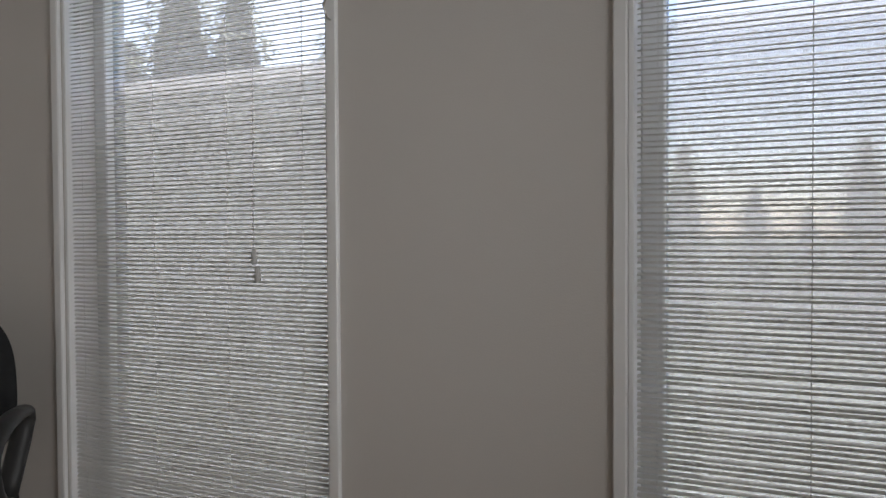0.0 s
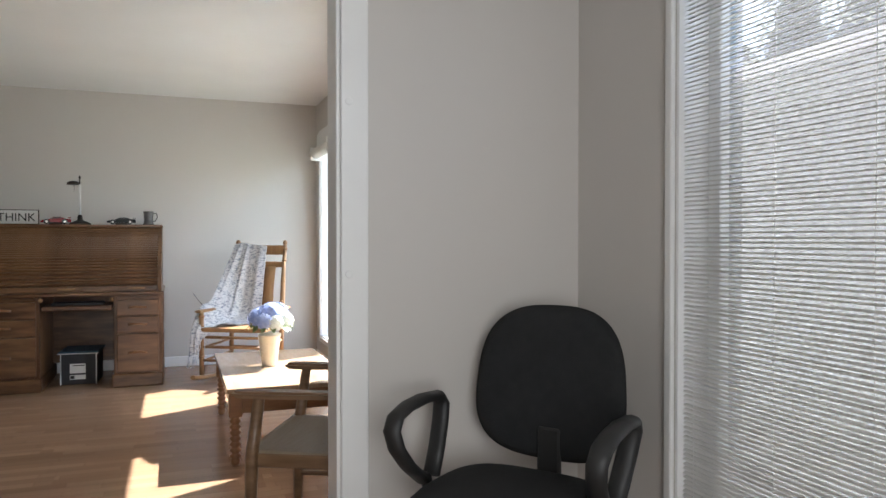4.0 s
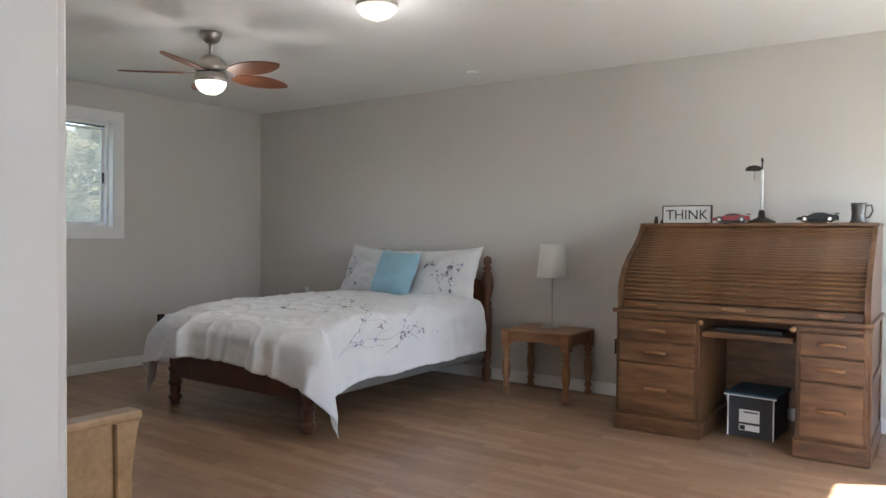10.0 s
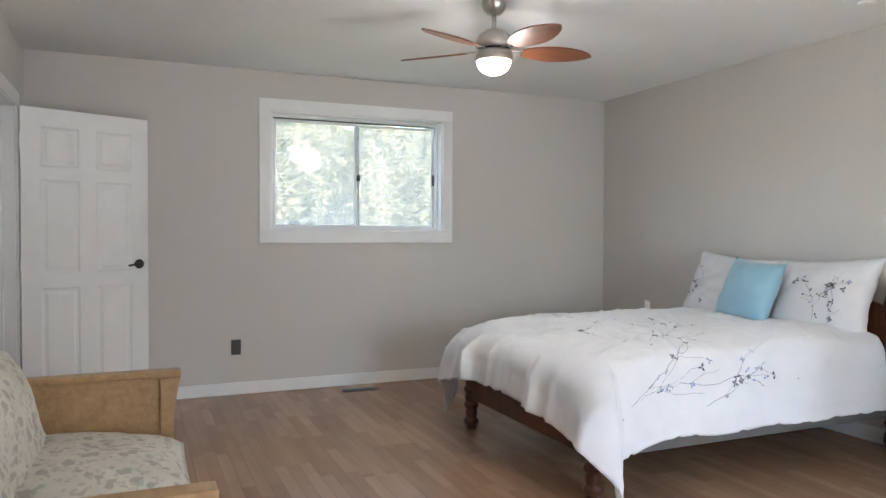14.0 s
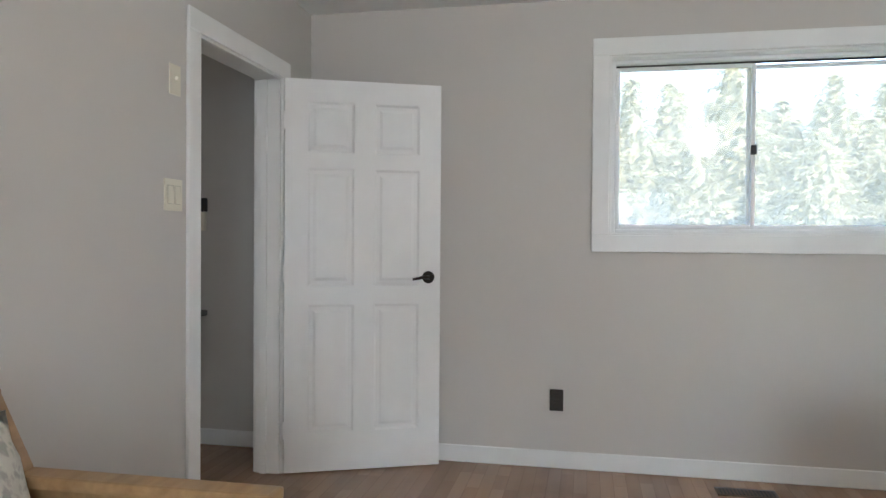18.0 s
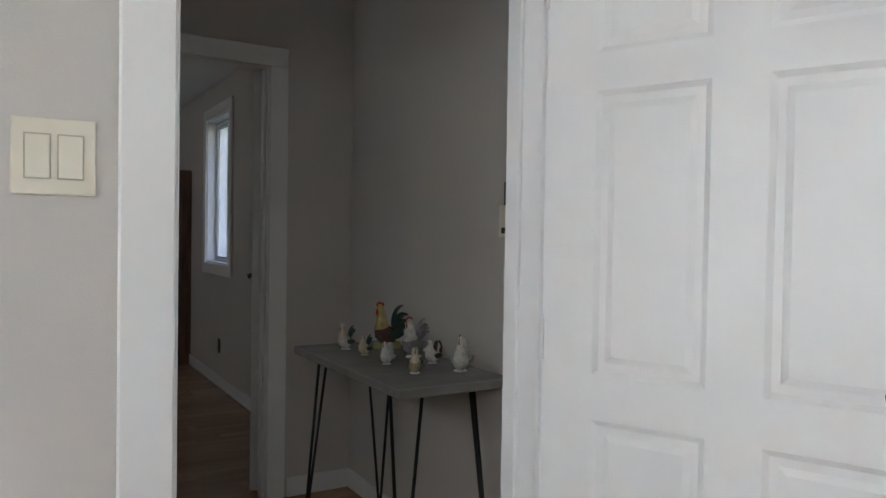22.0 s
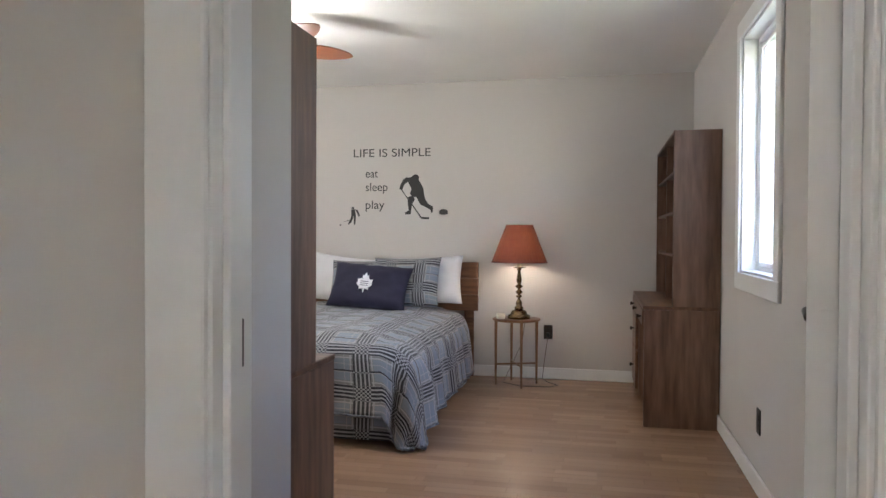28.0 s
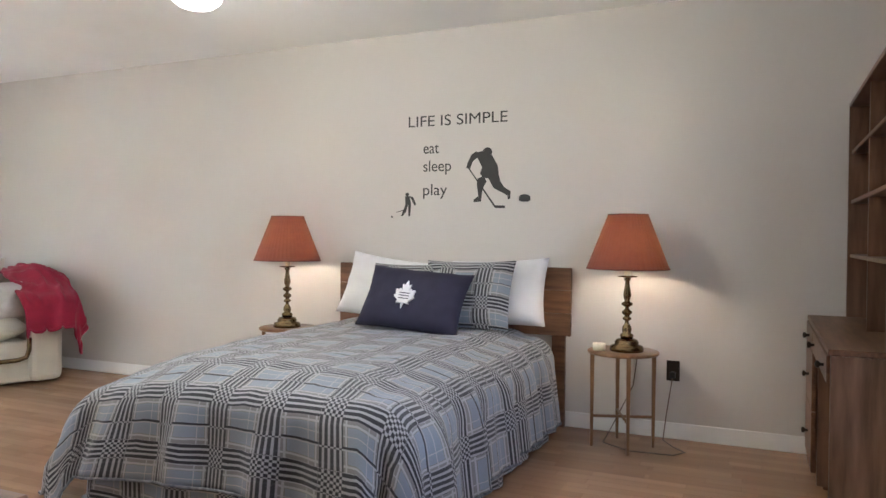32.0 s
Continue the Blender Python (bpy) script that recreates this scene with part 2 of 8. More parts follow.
def pipe(bm, points, r, seg=8):
    """A round bar along a line of points; r is one radius or one for each point."""
    pts = [Vector(p) for p in points]
    rings = []
    last = None
    for i, p in enumerate(pts):
        d = (pts[min(i + 1, len(pts) - 1)] - pts[max(i - 1, 0)]).normalized()
        u = d.orthogonal().normalized() if last is None else (last - d * last.dot(d)).normalized()
        last = u
        v = d.cross(u)
        rr = r[i] if isinstance(r, (list, tuple)) else r
        rings.append([bm.verts.new(p + (u * math.cos(2 * math.pi * k / seg) + v * math.sin(2 * math.pi * k / seg)) * rr) for k in range(seg)])
    for a, b in zip(rings, rings[1:]):
        for k in range(seg):
            bm.faces.new((a[k], a[(k + 1) % seg], b[(k + 1) % seg], b[k])).smooth = True
    bm.faces.new(rings[0][::-1])
    bm.faces.new(rings[-1])


def lathe(bm, profile, cx=0.0, cy=0.0, cz=0.0, seg=20, sx=1.0, sy=1.0, smooth=True, caps=True):
    """A turned shape: profile rows of (radius, height)."""
    rings = []
    for r, z in profile:
        rings.append([bm.verts.new((cx + sx * r * math.cos(2 * math.pi * k / seg), cy + sy * r * math.sin(2 * math.pi * k / seg), cz + z)) for k in range(seg)])
    for a, b in zip(rings, rings[1:]):
        for k in range(seg):
            bm.faces.new((a[k], a[(k + 1) % seg], b[(k + 1) % seg], b[k])).smooth = smooth
    if caps:
        bm.faces.new(rings[0][::-1])
        bm.faces.new(rings[-1])


def prism(bm, outline, d0, d1, axis="y", bevel=0.0):
    """A flat outline pushed through from d0 to d1 along an axis; the outline lies in the other two."""
    def at(u, v, d):
        return {"x": (d, u, v), "y": (u, d, v), "z": (u, v, d)}[axis]
    a = [bm.verts.new(at(u, v, d0)) for u, v in outline]
    b = [bm.verts.new(at(u, v, d1)) for u, v in outline]
    n = len(outline)
    fs = [bm.faces.new(a), bm.faces.new(b[::-1])]
    for k in range(n):
        fs.append(bm.faces.new((a[k], b[k], b[(k + 1) % n], a[(k + 1) % n])))
    bmesh.ops.recalc_face_normals(bm, faces=fs)
    if bevel:
        es = [e for f in fs[:2] for e in f.edges]
        bmesh.ops.bevel(bm, geom=list(set(es)), offset=bevel, segments=2, affect="EDGES")


def sheet(bm, nu, nv, at):
    """A grid of nu x nv cells; at(u, v) gives the place, u and v from 0 to 1."""
    vs = [[bm.verts.new(at(i / nu, j / nv)) for j in range(nv + 1)] for i in range(nu + 1)]
    for i in range(nu):
        for j in range(nv):
            bm.faces.new((vs[i][j], vs[i + 1][j], vs[i + 1][j + 1], vs[i][j + 1])).smooth = True
    return vs


def ball(bm, cx, cy, cz, rx, ry, rz, seg=12, rings=8):
    bmesh.ops.create_uvsphere(bm, u_segments=seg, v_segments=rings, radius=1.0, matrix=Matrix.Translation((cx, cy, cz)) @ Matrix.Diagonal((rx, ry, rz, 1)))
    for f in bm.faces:
        if len(f.verts) <= 4:
            f.smooth = True


def mesh_of(name, bm, mat):
    me = bpy.data.meshes.new(name)
    bmesh.ops.recalc_face_normals(bm, faces=bm.faces)
    bm.to_mesh(me)
    bm.free()
    if mat:
        me.materials.append(mat)
    return me


def part(name, bm, mat, parent, label=""):
    ob = new(name, mesh_of(name, bm, mat))
    ob.parent = parent
    if label:
        tagged(ob, label)
    return ob


def thing(name, x, y, z, rz=0.0, label="", category="", group=""):
    ob = new(name)
    ob.empty_display_size = 0.1
    ob.matrix_basis = pose(x, y, z, 0, 0, rz)
    return tagged(ob, label, category, group)


def solid(name, bm, mat, label, category, group="", kind=""):
    return tagged(new(name, mesh_of(name, bm, mat)), label, category, group, kind)


def piece(name, me, parent, loc, rot=(0, 0, 0)):
    ob = new(name, me)
    ob.parent = parent
    ob.location, ob.rotation_euler = loc, rot
    return ob


def bx(*a, **k):
    bm = bmesh.new()
    box(bm, *a, **k)
    return bm


def lt(*a, **k):
    bm = bmesh.new()
    lathe(bm, *a, **k)
    return bm


def pipe_bm(points, r, seg=8):
    bm = bmesh.new()
    pipe(bm, points, r, seg)
    return bm

# ---- the shell: walls, floors, ceilings ----
CEIL_Z = 2.47
EAST, NORTH, SOUTH2 = 7.07, 4.73, -7.08


def wall(name, axis, d0, d1, a0, a1, z1, openings, label):
    """A wall across axis from d0 to d1, along a0 to a1, with openings (a, b, low, high) right through it."""
    bm = bmesh.new()
    cuts = sorted({a0, a1, *[v for o in openings for v in o[:2]]})
    for lo, hi in zip(cuts, cuts[1:]):
        mid = (lo + hi) / 2
        spans, z = [], 0.0
        for o in sorted(o for o in openings if o[0] < mid < o[1]):
            spans.append((z, o[2]))
            z = o[3]
        spans.append((z, z1))
        for s0, s1 in spans:
            if s1 - s0 > 1e-4:
                if axis == "x":
                    box(bm, d0, d1, lo, hi, s0, s1)
                else:
                    box(bm, lo, hi, d0, d1, s0, s1)
    bmesh.ops.remove_doubles(bm, verts=bm.verts, dist=1e-5)
    return solid(name, bm, WALL, label, "wall", kind="structure")


W1 = (1.648, 3.085, 1.238, 2.172)
W2 = (-5.10, -4.33, 0.99, 2.20)
EW = [(3.56, 4.50, 0.24, 2.15), (1.86, 2.80, 0.24, 2.15), (-1.570, -0.643, 0.24, 2.15), (-3.24, -2.291, 0.24, 2.15)]
E5 = (-5.6, -5.0, 1.0, 1.5)
D1, D2, OPEN = (0.40, 1.215), (0.41, 1.243), (5.128, 6.238)
wall("wall_west", "x", -0.2, 0.0, -7.28, 4.93, CEIL_Z, [W1, W2], "greige painted outer wall with two windows")
wall("wall_east", "x", EAST, EAST + 0.2, -7.28, 4.93, CEIL_Z, EW + [E5], "greige painted outer wall with tall windows")
wall("wall_north", "y", NORTH, NORTH + 0.2, 0.0, EAST, CEIL_Z, [], "plain greige painted wall behind the bed and desk")
wall("wall_middle", "y", -0.13, 0.0, 0.0, EAST, CEIL_Z, [(*D1, 0, 2.035), (*OPEN, 0, 2.06)], "greige painted partition with a door and a cased opening")
wall("wall_hall", "y", -2.107, -2.0, 0.0, 4.1, CEIL_Z, [(*D2, 0, 2.035)], "greige painted partition between hall and bedroom")
wall("wall_south", "y", SOUTH2 - 0.2, SOUTH2, 0.0, EAST, CEIL_Z, [], "plain greige painted wall with lettering above the bed")
wall("wall_study_west", "x", 3.97, 4.1, -3.63, -0.13, CEIL_Z, [], "greige painted partition")
# the opening is invented, to hold the added study lamp
wall("wall_study_south", "y", -3.63, -3.5, 4.1, EAST, CEIL_Z, [(5.2, 6.2, 0.6, 2.1)], "greige painted partition")
wall("wall_stub", "x", 1.58, 3.97, -2.0, -1.41, CEIL_Z, [], "greige painted end of a short wall by the stairs")
wall("wall_closet_side", "x", 1.63, 1.75, -3.15, -2.107, CEIL_Z, [], "greige painted closet side wall")
wall("wall_closet_front", "y", -3.15, -3.03, 1.75, 3.97, CEIL_Z, [], "greige painted closet wall")
solid("ceiling", bx(-0.2, EAST + 0.2, -7.28, 4.93, CEIL_Z, CEIL_Z + 0.2), CEIL, "white lightly textured flat ceiling", "ceiling", kind="structure")

# ---- floor boards: one sub-floor and a laid laminate deck ----
SUB = material("subfloor_brown", (0.22, 0.135, 0.08), 0.8, grain=5)
solid("floor", bx(-0.2, EAST + 0.2, -7.28, 4.93, -0.2, -0.009), SUB, "dark laminate joints of the wood floor", "floor", kind="structure")

# ---- casings, doors, windows, baseboards ----
def casing(name, axis, face, out, a0, a1, z0, z1, w=0.088, t=0.016, sill=False):
    """Flat painted boards around an opening, standing t proud of the wall face; out is +1 or -1."""
    p = tagged(new(name), "white painted flat wood casing", "trim", kind="structure")

    def board(nm, u0, u1, v0, v1):
        d = sorted((face, face + out * t))
        bm = bx(*d, u0, u1, v0, v1, bevel=0.003) if axis == "x" else bx(u0, u1, *d, v0, v1, bevel=0.003)
        part(nm, bm, WHITE, p)

    board("casing_board", a0 - w, a0, z0 if not sill else z0, z1)
    board("casing_board", a1, a1 + w, z0 if not sill else z0, z1)
    board("casing_head", a0 - w, a1 + w, z1, z1 + w)
    if sill:
        board("casing_sill", a0 - w, a1 + w, z0 - w, z0)
    return p


def lining(name, axis, d0, d1, a0, a1, z0, z1, floor=True, t=0.012):
    """Boards that line the depth of an opening."""
    p = tagged(new(name), "white painted jamb lining", "trim", kind="structure")

    def board(nm, u0, u1, v0, v1):
        bm = bx(d0, d1, u0, u1, v0, v1, bevel=0.002) if axis == "x" else bx(u0, u1, d0, d1, v0, v1, bevel=0.002)
        part(nm, bm, WHITE, p)

    board("jamb_board", a0, a0 + t, z0, z1)
    board("jamb_board", a1 - t, a1, z0, z1)
    board("jamb_head", a0 + t, a1 - t, z1 - t, z1)
    if not floor:
        board("jamb_sill", a0 + t, a1 - t, z0, z0 + t)
    return p


casing("trim_door_bedroom", "y", 0.0, 1, D1[0] + 0.008, D1[1] - 0.010, 0, 2.027)
casing("trim_door_bedroom_hall", "y", -0.13, -1, D1[0] + 0.010, D1[1] - 0.010, 0, 2.027)
lining("jamb_bedroom", "y", -0.13, 0.0, *D1, 0, 2.035, t=0.018)
casing("trim_door_hall", "y", -2.0, 1, D2[0] + 0.012, D2[1] - 0.014, 0, 2.025)
casing("trim_door_second_bedroom", "y", -2.107, -1, D2[0] + 0.012, D2[1] - 0.014, 0, 2.025)
lining("jamb_second_bedroom", "y", -2.107, -2.0, *D2, 0, 2.035, t=0.018)
casing("trim_opening_study", "y", -0.13, -1, *OPEN, 0, 2.06, w=0.085)
casing("trim_opening_bedroom", "y", 0.0, 1, *OPEN, 0, 2.06, w=0.085)
lining("jamb_study", "y", -0.13, 0.0, *OPEN, 0, 2.06, t=0.012)
for jy in (-0.085, -2.045):
    for d in (D1, D2)[:1] if jy > -1 else (D2,):
        bm = bmesh.new()
        box(bm, d[1] - 0.030, d[1] - 0.018, jy - 0.018, jy + 0.018, 0, 2.017, bevel=0.002)
        box(bm, d[0] + 0.018, d[0] + 0.030, jy - 0.018, jy + 0.018, 0, 2.017, bevel=0.002)
        solid("trim_door_stop", bm, WHITE, "white painted door stop strips", "trim", kind="structure")
for dz in (1.585, 1.06):
    bm = lt([(0.001, 0.0), (0.012, 0.0), (0.012, 0.0012), (0.010, 0.002), (0.001, 0.002)], seg=16)
    plug = solid("screw_cap", bm, WHITE, "white painted screw cap on the opening casing", "screw cap", "screw caps on casing")
    plug.matrix_basis = pose(6.262, -0.146, dz, 90, 0, 0)

# windows in the west wall: horizontal sliders
casing("trim_window_west", "x", 0.0, 1, W1[0], W1[1], W1[2], W1[3], sill=True)
lining("jamb_window_west", "x", -0.13, 0.0, *W1, floor=False)
casing("trim_window_west_second", "x", 0.0, 1, W2[0], W2[1], W2[2], W2[3], sill=True)
lining("jamb_window_west_second", "x", -0.13, 0.0, *W2, floor=False)


def slider(name, x, y0, y1, z0, z1, glass, latches=True):
    """A two-sash sliding window in a vinyl frame."""
    w = tagged(new(name), "white vinyl two-pane sliding window", "window", kind="structure")
    f = 0.022
    bm = bmesh.new()
    box(bm, x - 0.05, x + 0.03, y0, y0 + f, z0, z1, bevel=0.004)
    box(bm, x - 0.05, x + 0.03, y1 - f, y1, z0, z1, bevel=0.004)
    box(bm, x - 0.05, x + 0.03, y0 + f, y1 - f, z0, z0 + f, bevel=0.004)
    box(bm, x - 0.05, x + 0.03, y0 + f, y1 - f, z1 - f, z1, bevel=0.004)
    part("window_frame", bm, VINYL, w)
    track = bmesh.new()
    box(track, x + 0.0, x + 0.006, y0 + f, y1 - f, z1 - f - 0.014, z1 - f - 0.002)
    part("track", track, IRON, w, "dark upper track")
    mid = (y0 + y1) / 2
    for a, b, dx in ((y0 + f, mid + 0.012, 0.012), (mid - 0.024, y1 - f, -0.022)):
        s = 0.020
        bm = bmesh.new()
        za, zb = z0 + f, z1 - f - 0.016
        box(bm, x + dx - 0.012, x + dx + 0.012, a, a + s, za, zb, bevel=0.003)
        box(bm, x + dx - 0.012, x + dx + 0.012, b - s, b, za, zb, bevel=0.003)
        box(bm, x + dx - 0.012, x + dx + 0.012, a + s, b - s, za, za + s, bevel=0.003)
        box(bm, x + dx - 0.012, x + dx + 0.012, a + s, b - s, zb - s, zb, bevel=0.003)
        sash = part("sash", bm, VINYL, w)
        pane = part("pane", bx(x + dx - 0.003, x + dx + 0.003, a + s, b - s, za + s, zb - s), glass, sash)
        pane.visible_shadow = glass is DIMMED
    if latches:
        zm = z0 + 0.47 * (z1 - z0)
        part("latch", bx(x + 0.024, x + 0.04, mid - 0.012, mid + 0.018, zm - 0.025, zm + 0.025, bevel=0.004), IRON, w, "dark grey sash latch")
        part("pull", bx(x + 0.0, x + 0.014, y1 - f - 0.022, y1 - f - 0.006, zm - 0.045, zm + 0.05, bevel=0.004), IRON, w, "dark grey pull")
    return w


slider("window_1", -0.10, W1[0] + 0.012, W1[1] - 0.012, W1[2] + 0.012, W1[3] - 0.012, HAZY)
slider("window_2", -0.10, W2[0] + 0.012, W2[1] - 0.012, W2[2] + 0.012, W2[3] - 0.012, DIMMED, latches=False)


def tall_window(name, y0, y1, z0, z1, glass):
    w = tagged(new(name), "tall white framed casement window", "window", kind="structure")
    x = EAST + 0.13
    f = 0.05
    bm = bmesh.new()
    box(bm, x - 0.03, x + 0.05, y0, y0 + f, z0, z1, bevel=0.004)
    box(bm, x - 0.03, x + 0.05, y1 - f, y1, z0, z1, bevel=0.004)
    box(bm, x - 0.03, x + 0.05, y0 + f, y1 - f, z0, z0 + f, bevel=0.004)
    box(bm, x - 0.03, x + 0.05, y0 + f, y1 - f, z1 - f, z1, bevel=0.004)
    part("window_frame", bm, VINYL, w)
    pane = part("pane", bx(x, x + 0.006, y0 + f, y1 - f, z0 + f, z1 - f), glass, w)
    pane.visible_shadow = glass is not GLASS
    return w


for n, o in enumerate(EW):
    casing("trim_window_east_%d" % n, "x", EAST, -1, *o, sill=True, w=0.042 if n < 2 else 0.029)
    lining("jamb_window_east_%d" % n, "x", EAST, EAST + 0.16, *o, floor=False)
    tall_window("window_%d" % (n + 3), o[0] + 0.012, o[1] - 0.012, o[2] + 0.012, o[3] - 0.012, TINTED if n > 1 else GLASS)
lining("jamb_window_east_last", "x", EAST, EAST + 0.16, *E5, floor=False)
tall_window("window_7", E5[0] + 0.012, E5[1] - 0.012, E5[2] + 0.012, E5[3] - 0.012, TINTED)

# baseboards
BB = [("y", NORTH, -1, 0.013, EAST - 0.013), ("x", 0.0, 1, 0.0, NORTH), ("x", EAST, -1, 0.0, NORTH),
      ("y", 0.0, 1, D1[1] + 0.09, OPEN[0] - 0.09), ("y", 0.0, 1, OPEN[1] + 0.09, EAST - 0.013), ("y", 0.0, 1, 0.013, D1[0] - 0.09),
      ("y", -0.13, -1, OPEN[1] + 0.086, EAST - 0.013), ("y", -0.13, -1, 4.113, OPEN[0] - 0.086), ("x", EAST, -1, -3.5, -0.13), ("x", 4.1, 1, -3.5, -0.13),
      ("x", 0.0, 1, -2.0, -0.13), ("y", -2.0, 1, 0.013, D2[0] - 0.09), ("y", -2.0, 1, D2[1] + 0.09, 1.567), ("x", 1.58, -1, -2.0, -1.41),
      ("y", SOUTH2, 1, 0.013, EAST - 0.013), ("x", 0.0, 1, SOUTH2, -2.107), ("x", EAST, -1, SOUTH2, -3.63), ("y", -2.107, -1, D2[1] + 0.09, 1.617), ("x", 1.63, -1, -3.15, -2.107), ("y", -3.15, -1, 1.63, 3.97)]
for axis, face, out, a0, a1 in BB:
    d = sorted((face, face + out * 0.013))
    bm = bmesh.new()
    if axis == "x":
        box(bm, *d, a0, a1, 0, 0.092, bevel=0.004)
    else:
        box(bm, a0, a1, *d, 0, 0.092, bevel=0.004)
    solid("baseboard", bm, WHITE, "white painted flat baseboard", "baseboard", kind="structure")

# ---- first bedroom: bed ----
def turned_post(bm, x, y, z0, z1, r, beads=(0.15, 0.4, 0.65, 0.9), seg=14):
    """A turned post: swelling shaft with ring beads at the given shares of its height."""
    prof, n = [], 40
    for i in range(n + 1):
        t = i / n
        rr = r * (0.72 + 0.2 * math.sin(math.pi * t))
        for b in beads:
            d = abs(t - b)
            if d < 0.05:
                rr = max(rr, r * (1.12 - 3.5 * d))
            elif d < 0.075:
                rr *= 0.8
        prof.append((rr, z0 + t * (z1 - z0)))
    prof.append((r * 0.25, z1 + r * 0.35))
    lathe(bm, prof, x, y, 0, seg)


def cushion(w, h, t, nu=18, nv=14, pinch=0.07, seed=1, wrinkle=0.006):
    """A soft stuffed cushion lying in x and z, t thick along y, with pinched corners and seams."""
    bm = bmesh.new()
    for side in (-1, 1):
        def at(u, v, side=side):
            a, b = 2 * u - 1, 2 * v - 1
            full = max(0.0, (1 - abs(a) ** 3.2)) ** 0.55 * max(0.0, (1 - abs(b) ** 3.2)) ** 0.55
            x = a * w / 2 * (1 - pinch * (1 - b * b) * abs(a))
            z = b * h / 2 * (1 - pinch * (1 - a * a) * abs(b))
            n = noise.noise(Vector((a * 2.2 + seed, b * 2.2, side * 3.0)))
            n2 = noise.noise(Vector((a * 6 + seed * 2, b * 5, side)))
            return (x, side * (t / 2) * full * (1 + 0.16 * n) + wrinkle * n2 * (full > 0.02), z)
        sheet(bm, nu, nv, at)
    bmesh.ops.remove_doubles(bm, verts=bm.verts, dist=1e-5)
    return bm


def drape_point(s, r, W, L, top, flare, wave, seed, hang=1.0, roll=0.10):
    """Cloth over a bed: s across (0..W on the top), r along (0 at the foot to L at the head); past the edges it hangs."""
    ox = -s if s < 0 else (s - W if s > W else 0.0)
    oy = -r if r < 0 else 0.0
    sx = -1 if s < 0 else 1
    cx, cy = min(max(s, 0), W), max(r, 0)
    puff = 0.014 * noise.noise(Vector((s * 2.3 + seed, r * 2.1, 0))) + 0.005 * noise.noise(Vector((s * 7, r * 6, seed)))
    edge = min(cx, W - cx, cy, 0.25) / 0.25
    z = top + puff - 0.045 * (1 - edge) ** 2
    d = math.hypot(ox, oy)
    if d < 1e-6:
        return Vector((cx, cy, z))
    dx, dy = sx * ox / d, -oy / d
    R = roll * (ox / d) ** 2 + 0.10 * (oy / d) ** 2
    total = ox + oy if (ox > 0 and oy > 0) else d
    if d < R * 1.57:
        out, drop = R * math.sin(d / R), R * (1 - math.cos(d / R))
    else:
        out, drop = R + flare * (d - R * 1.57), R + (d - R * 1.57)
    drop *= (total / d) ** 0.9 * hang
    along = (r if ox > oy else s)
    ripple = wave * min(1.0, drop / 0.25) * (math.sin(along * 17 + seed) + 0.6 * math.sin(along * 31 + 2 * seed))
    out += ripple
    return Vector((cx + dx * out, cy + dy * out, z - drop + 0.25 * ripple))


BX0, BX1, BY0, BY1 = 1.53, 2.90, 2.66, 4.60
bed = thing("bed", 0, 0, 0, 0, "dark cherry wooden bed with turned posts and low foot rail", "bed")
for px in (BX0, BX1 - 0.01):
    bm = bmesh.new()
    lathe(bm, [(0.026, 0.0), (0.030, 0.02), (0.040, 0.06), (0.036, 0.10), (0.022, 0.13), (0.038, 0.15), (0.038, 0.17), (0.029, 0.185), (0.042, 0.20), (0.042, 0.60), (0.030, 0.615), (0.040, 0.63), (0.040, 0.645), (0.026, 0.67),
                (0.040, 0.72), (0.050, 0.78), (0.051, 0.84), (0.040, 0.885), (0.026, 0.91), (0.039, 0.925), (0.039, 0.937), (0.022, 0.95), (0.031, 0.968), (0.037, 0.99), (0.031, 1.015), (0.012, 1.03), (0.002, 1.033)], px, 4.63, 0.0, 18)
    part("head_post", bm, CHERRY, bed)
bm = bmesh.new()
prism(bm, [(BX0 + 0.03, 0.35)] + [(BX0 + 0.03 + (BX1 - BX0 - 0.07) * i / 16, 0.82 + 0.11 * math.sin(math.pi * i / 16)) for i in range(17)] + [(BX1 - 0.04, 0.35)], 4.615, 4.645)
part("headboard", bm, CHERRY, bed)
for px in (BX0 + 0.0, BX1 - 0.05):
    bm = bmesh.new()
    turned_post(bm, px, 2.64, 0.0, 0.42, 0.045, beads=(0.12, 0.36, 0.6, 0.86))
    part("foot_post", bm, CHERRY, bed)
part("foot_rail", bx(BX0 + 0.03, BX1 - 0.07, 2.625, 2.655, 0.19, 0.36, bevel=0.006), CHERRY, bed)
for px in (BX0 - 0.005, BX1 - 0.035):
    part("side_rail", bx(px, px + 0.025, 2.68, 4.60, 0.20, 0.30, bevel=0.004), material("grey_metal_rail", (0.2, 0.19, 0.18), 0.5, 0.3, grain=10), bed, "grey metal side rail")
part("box_spring", bx(BX0 + 0.02, BX1 - 0.05, 2.67, 4.6, 0.24, 0.42, bevel=0.03, segs=3), material("grey_bed_skirt", (0.42, 0.42, 0.43), 0.9, grain=20), bed, "pale grey box spring")
part("mattress", bx(BX0 + 0.015, BX1 - 0.045, 2.66, 4.6, 0.42, 0.60, bevel=0.05, segs=3), LINEN, bed)

DW, DL, DTOP = BX1 - BX0 - 0.02, 4.40 - BY0, 0.72
DUV = (0.46, 0.47, 0.43)     # overhang: west, east, foot


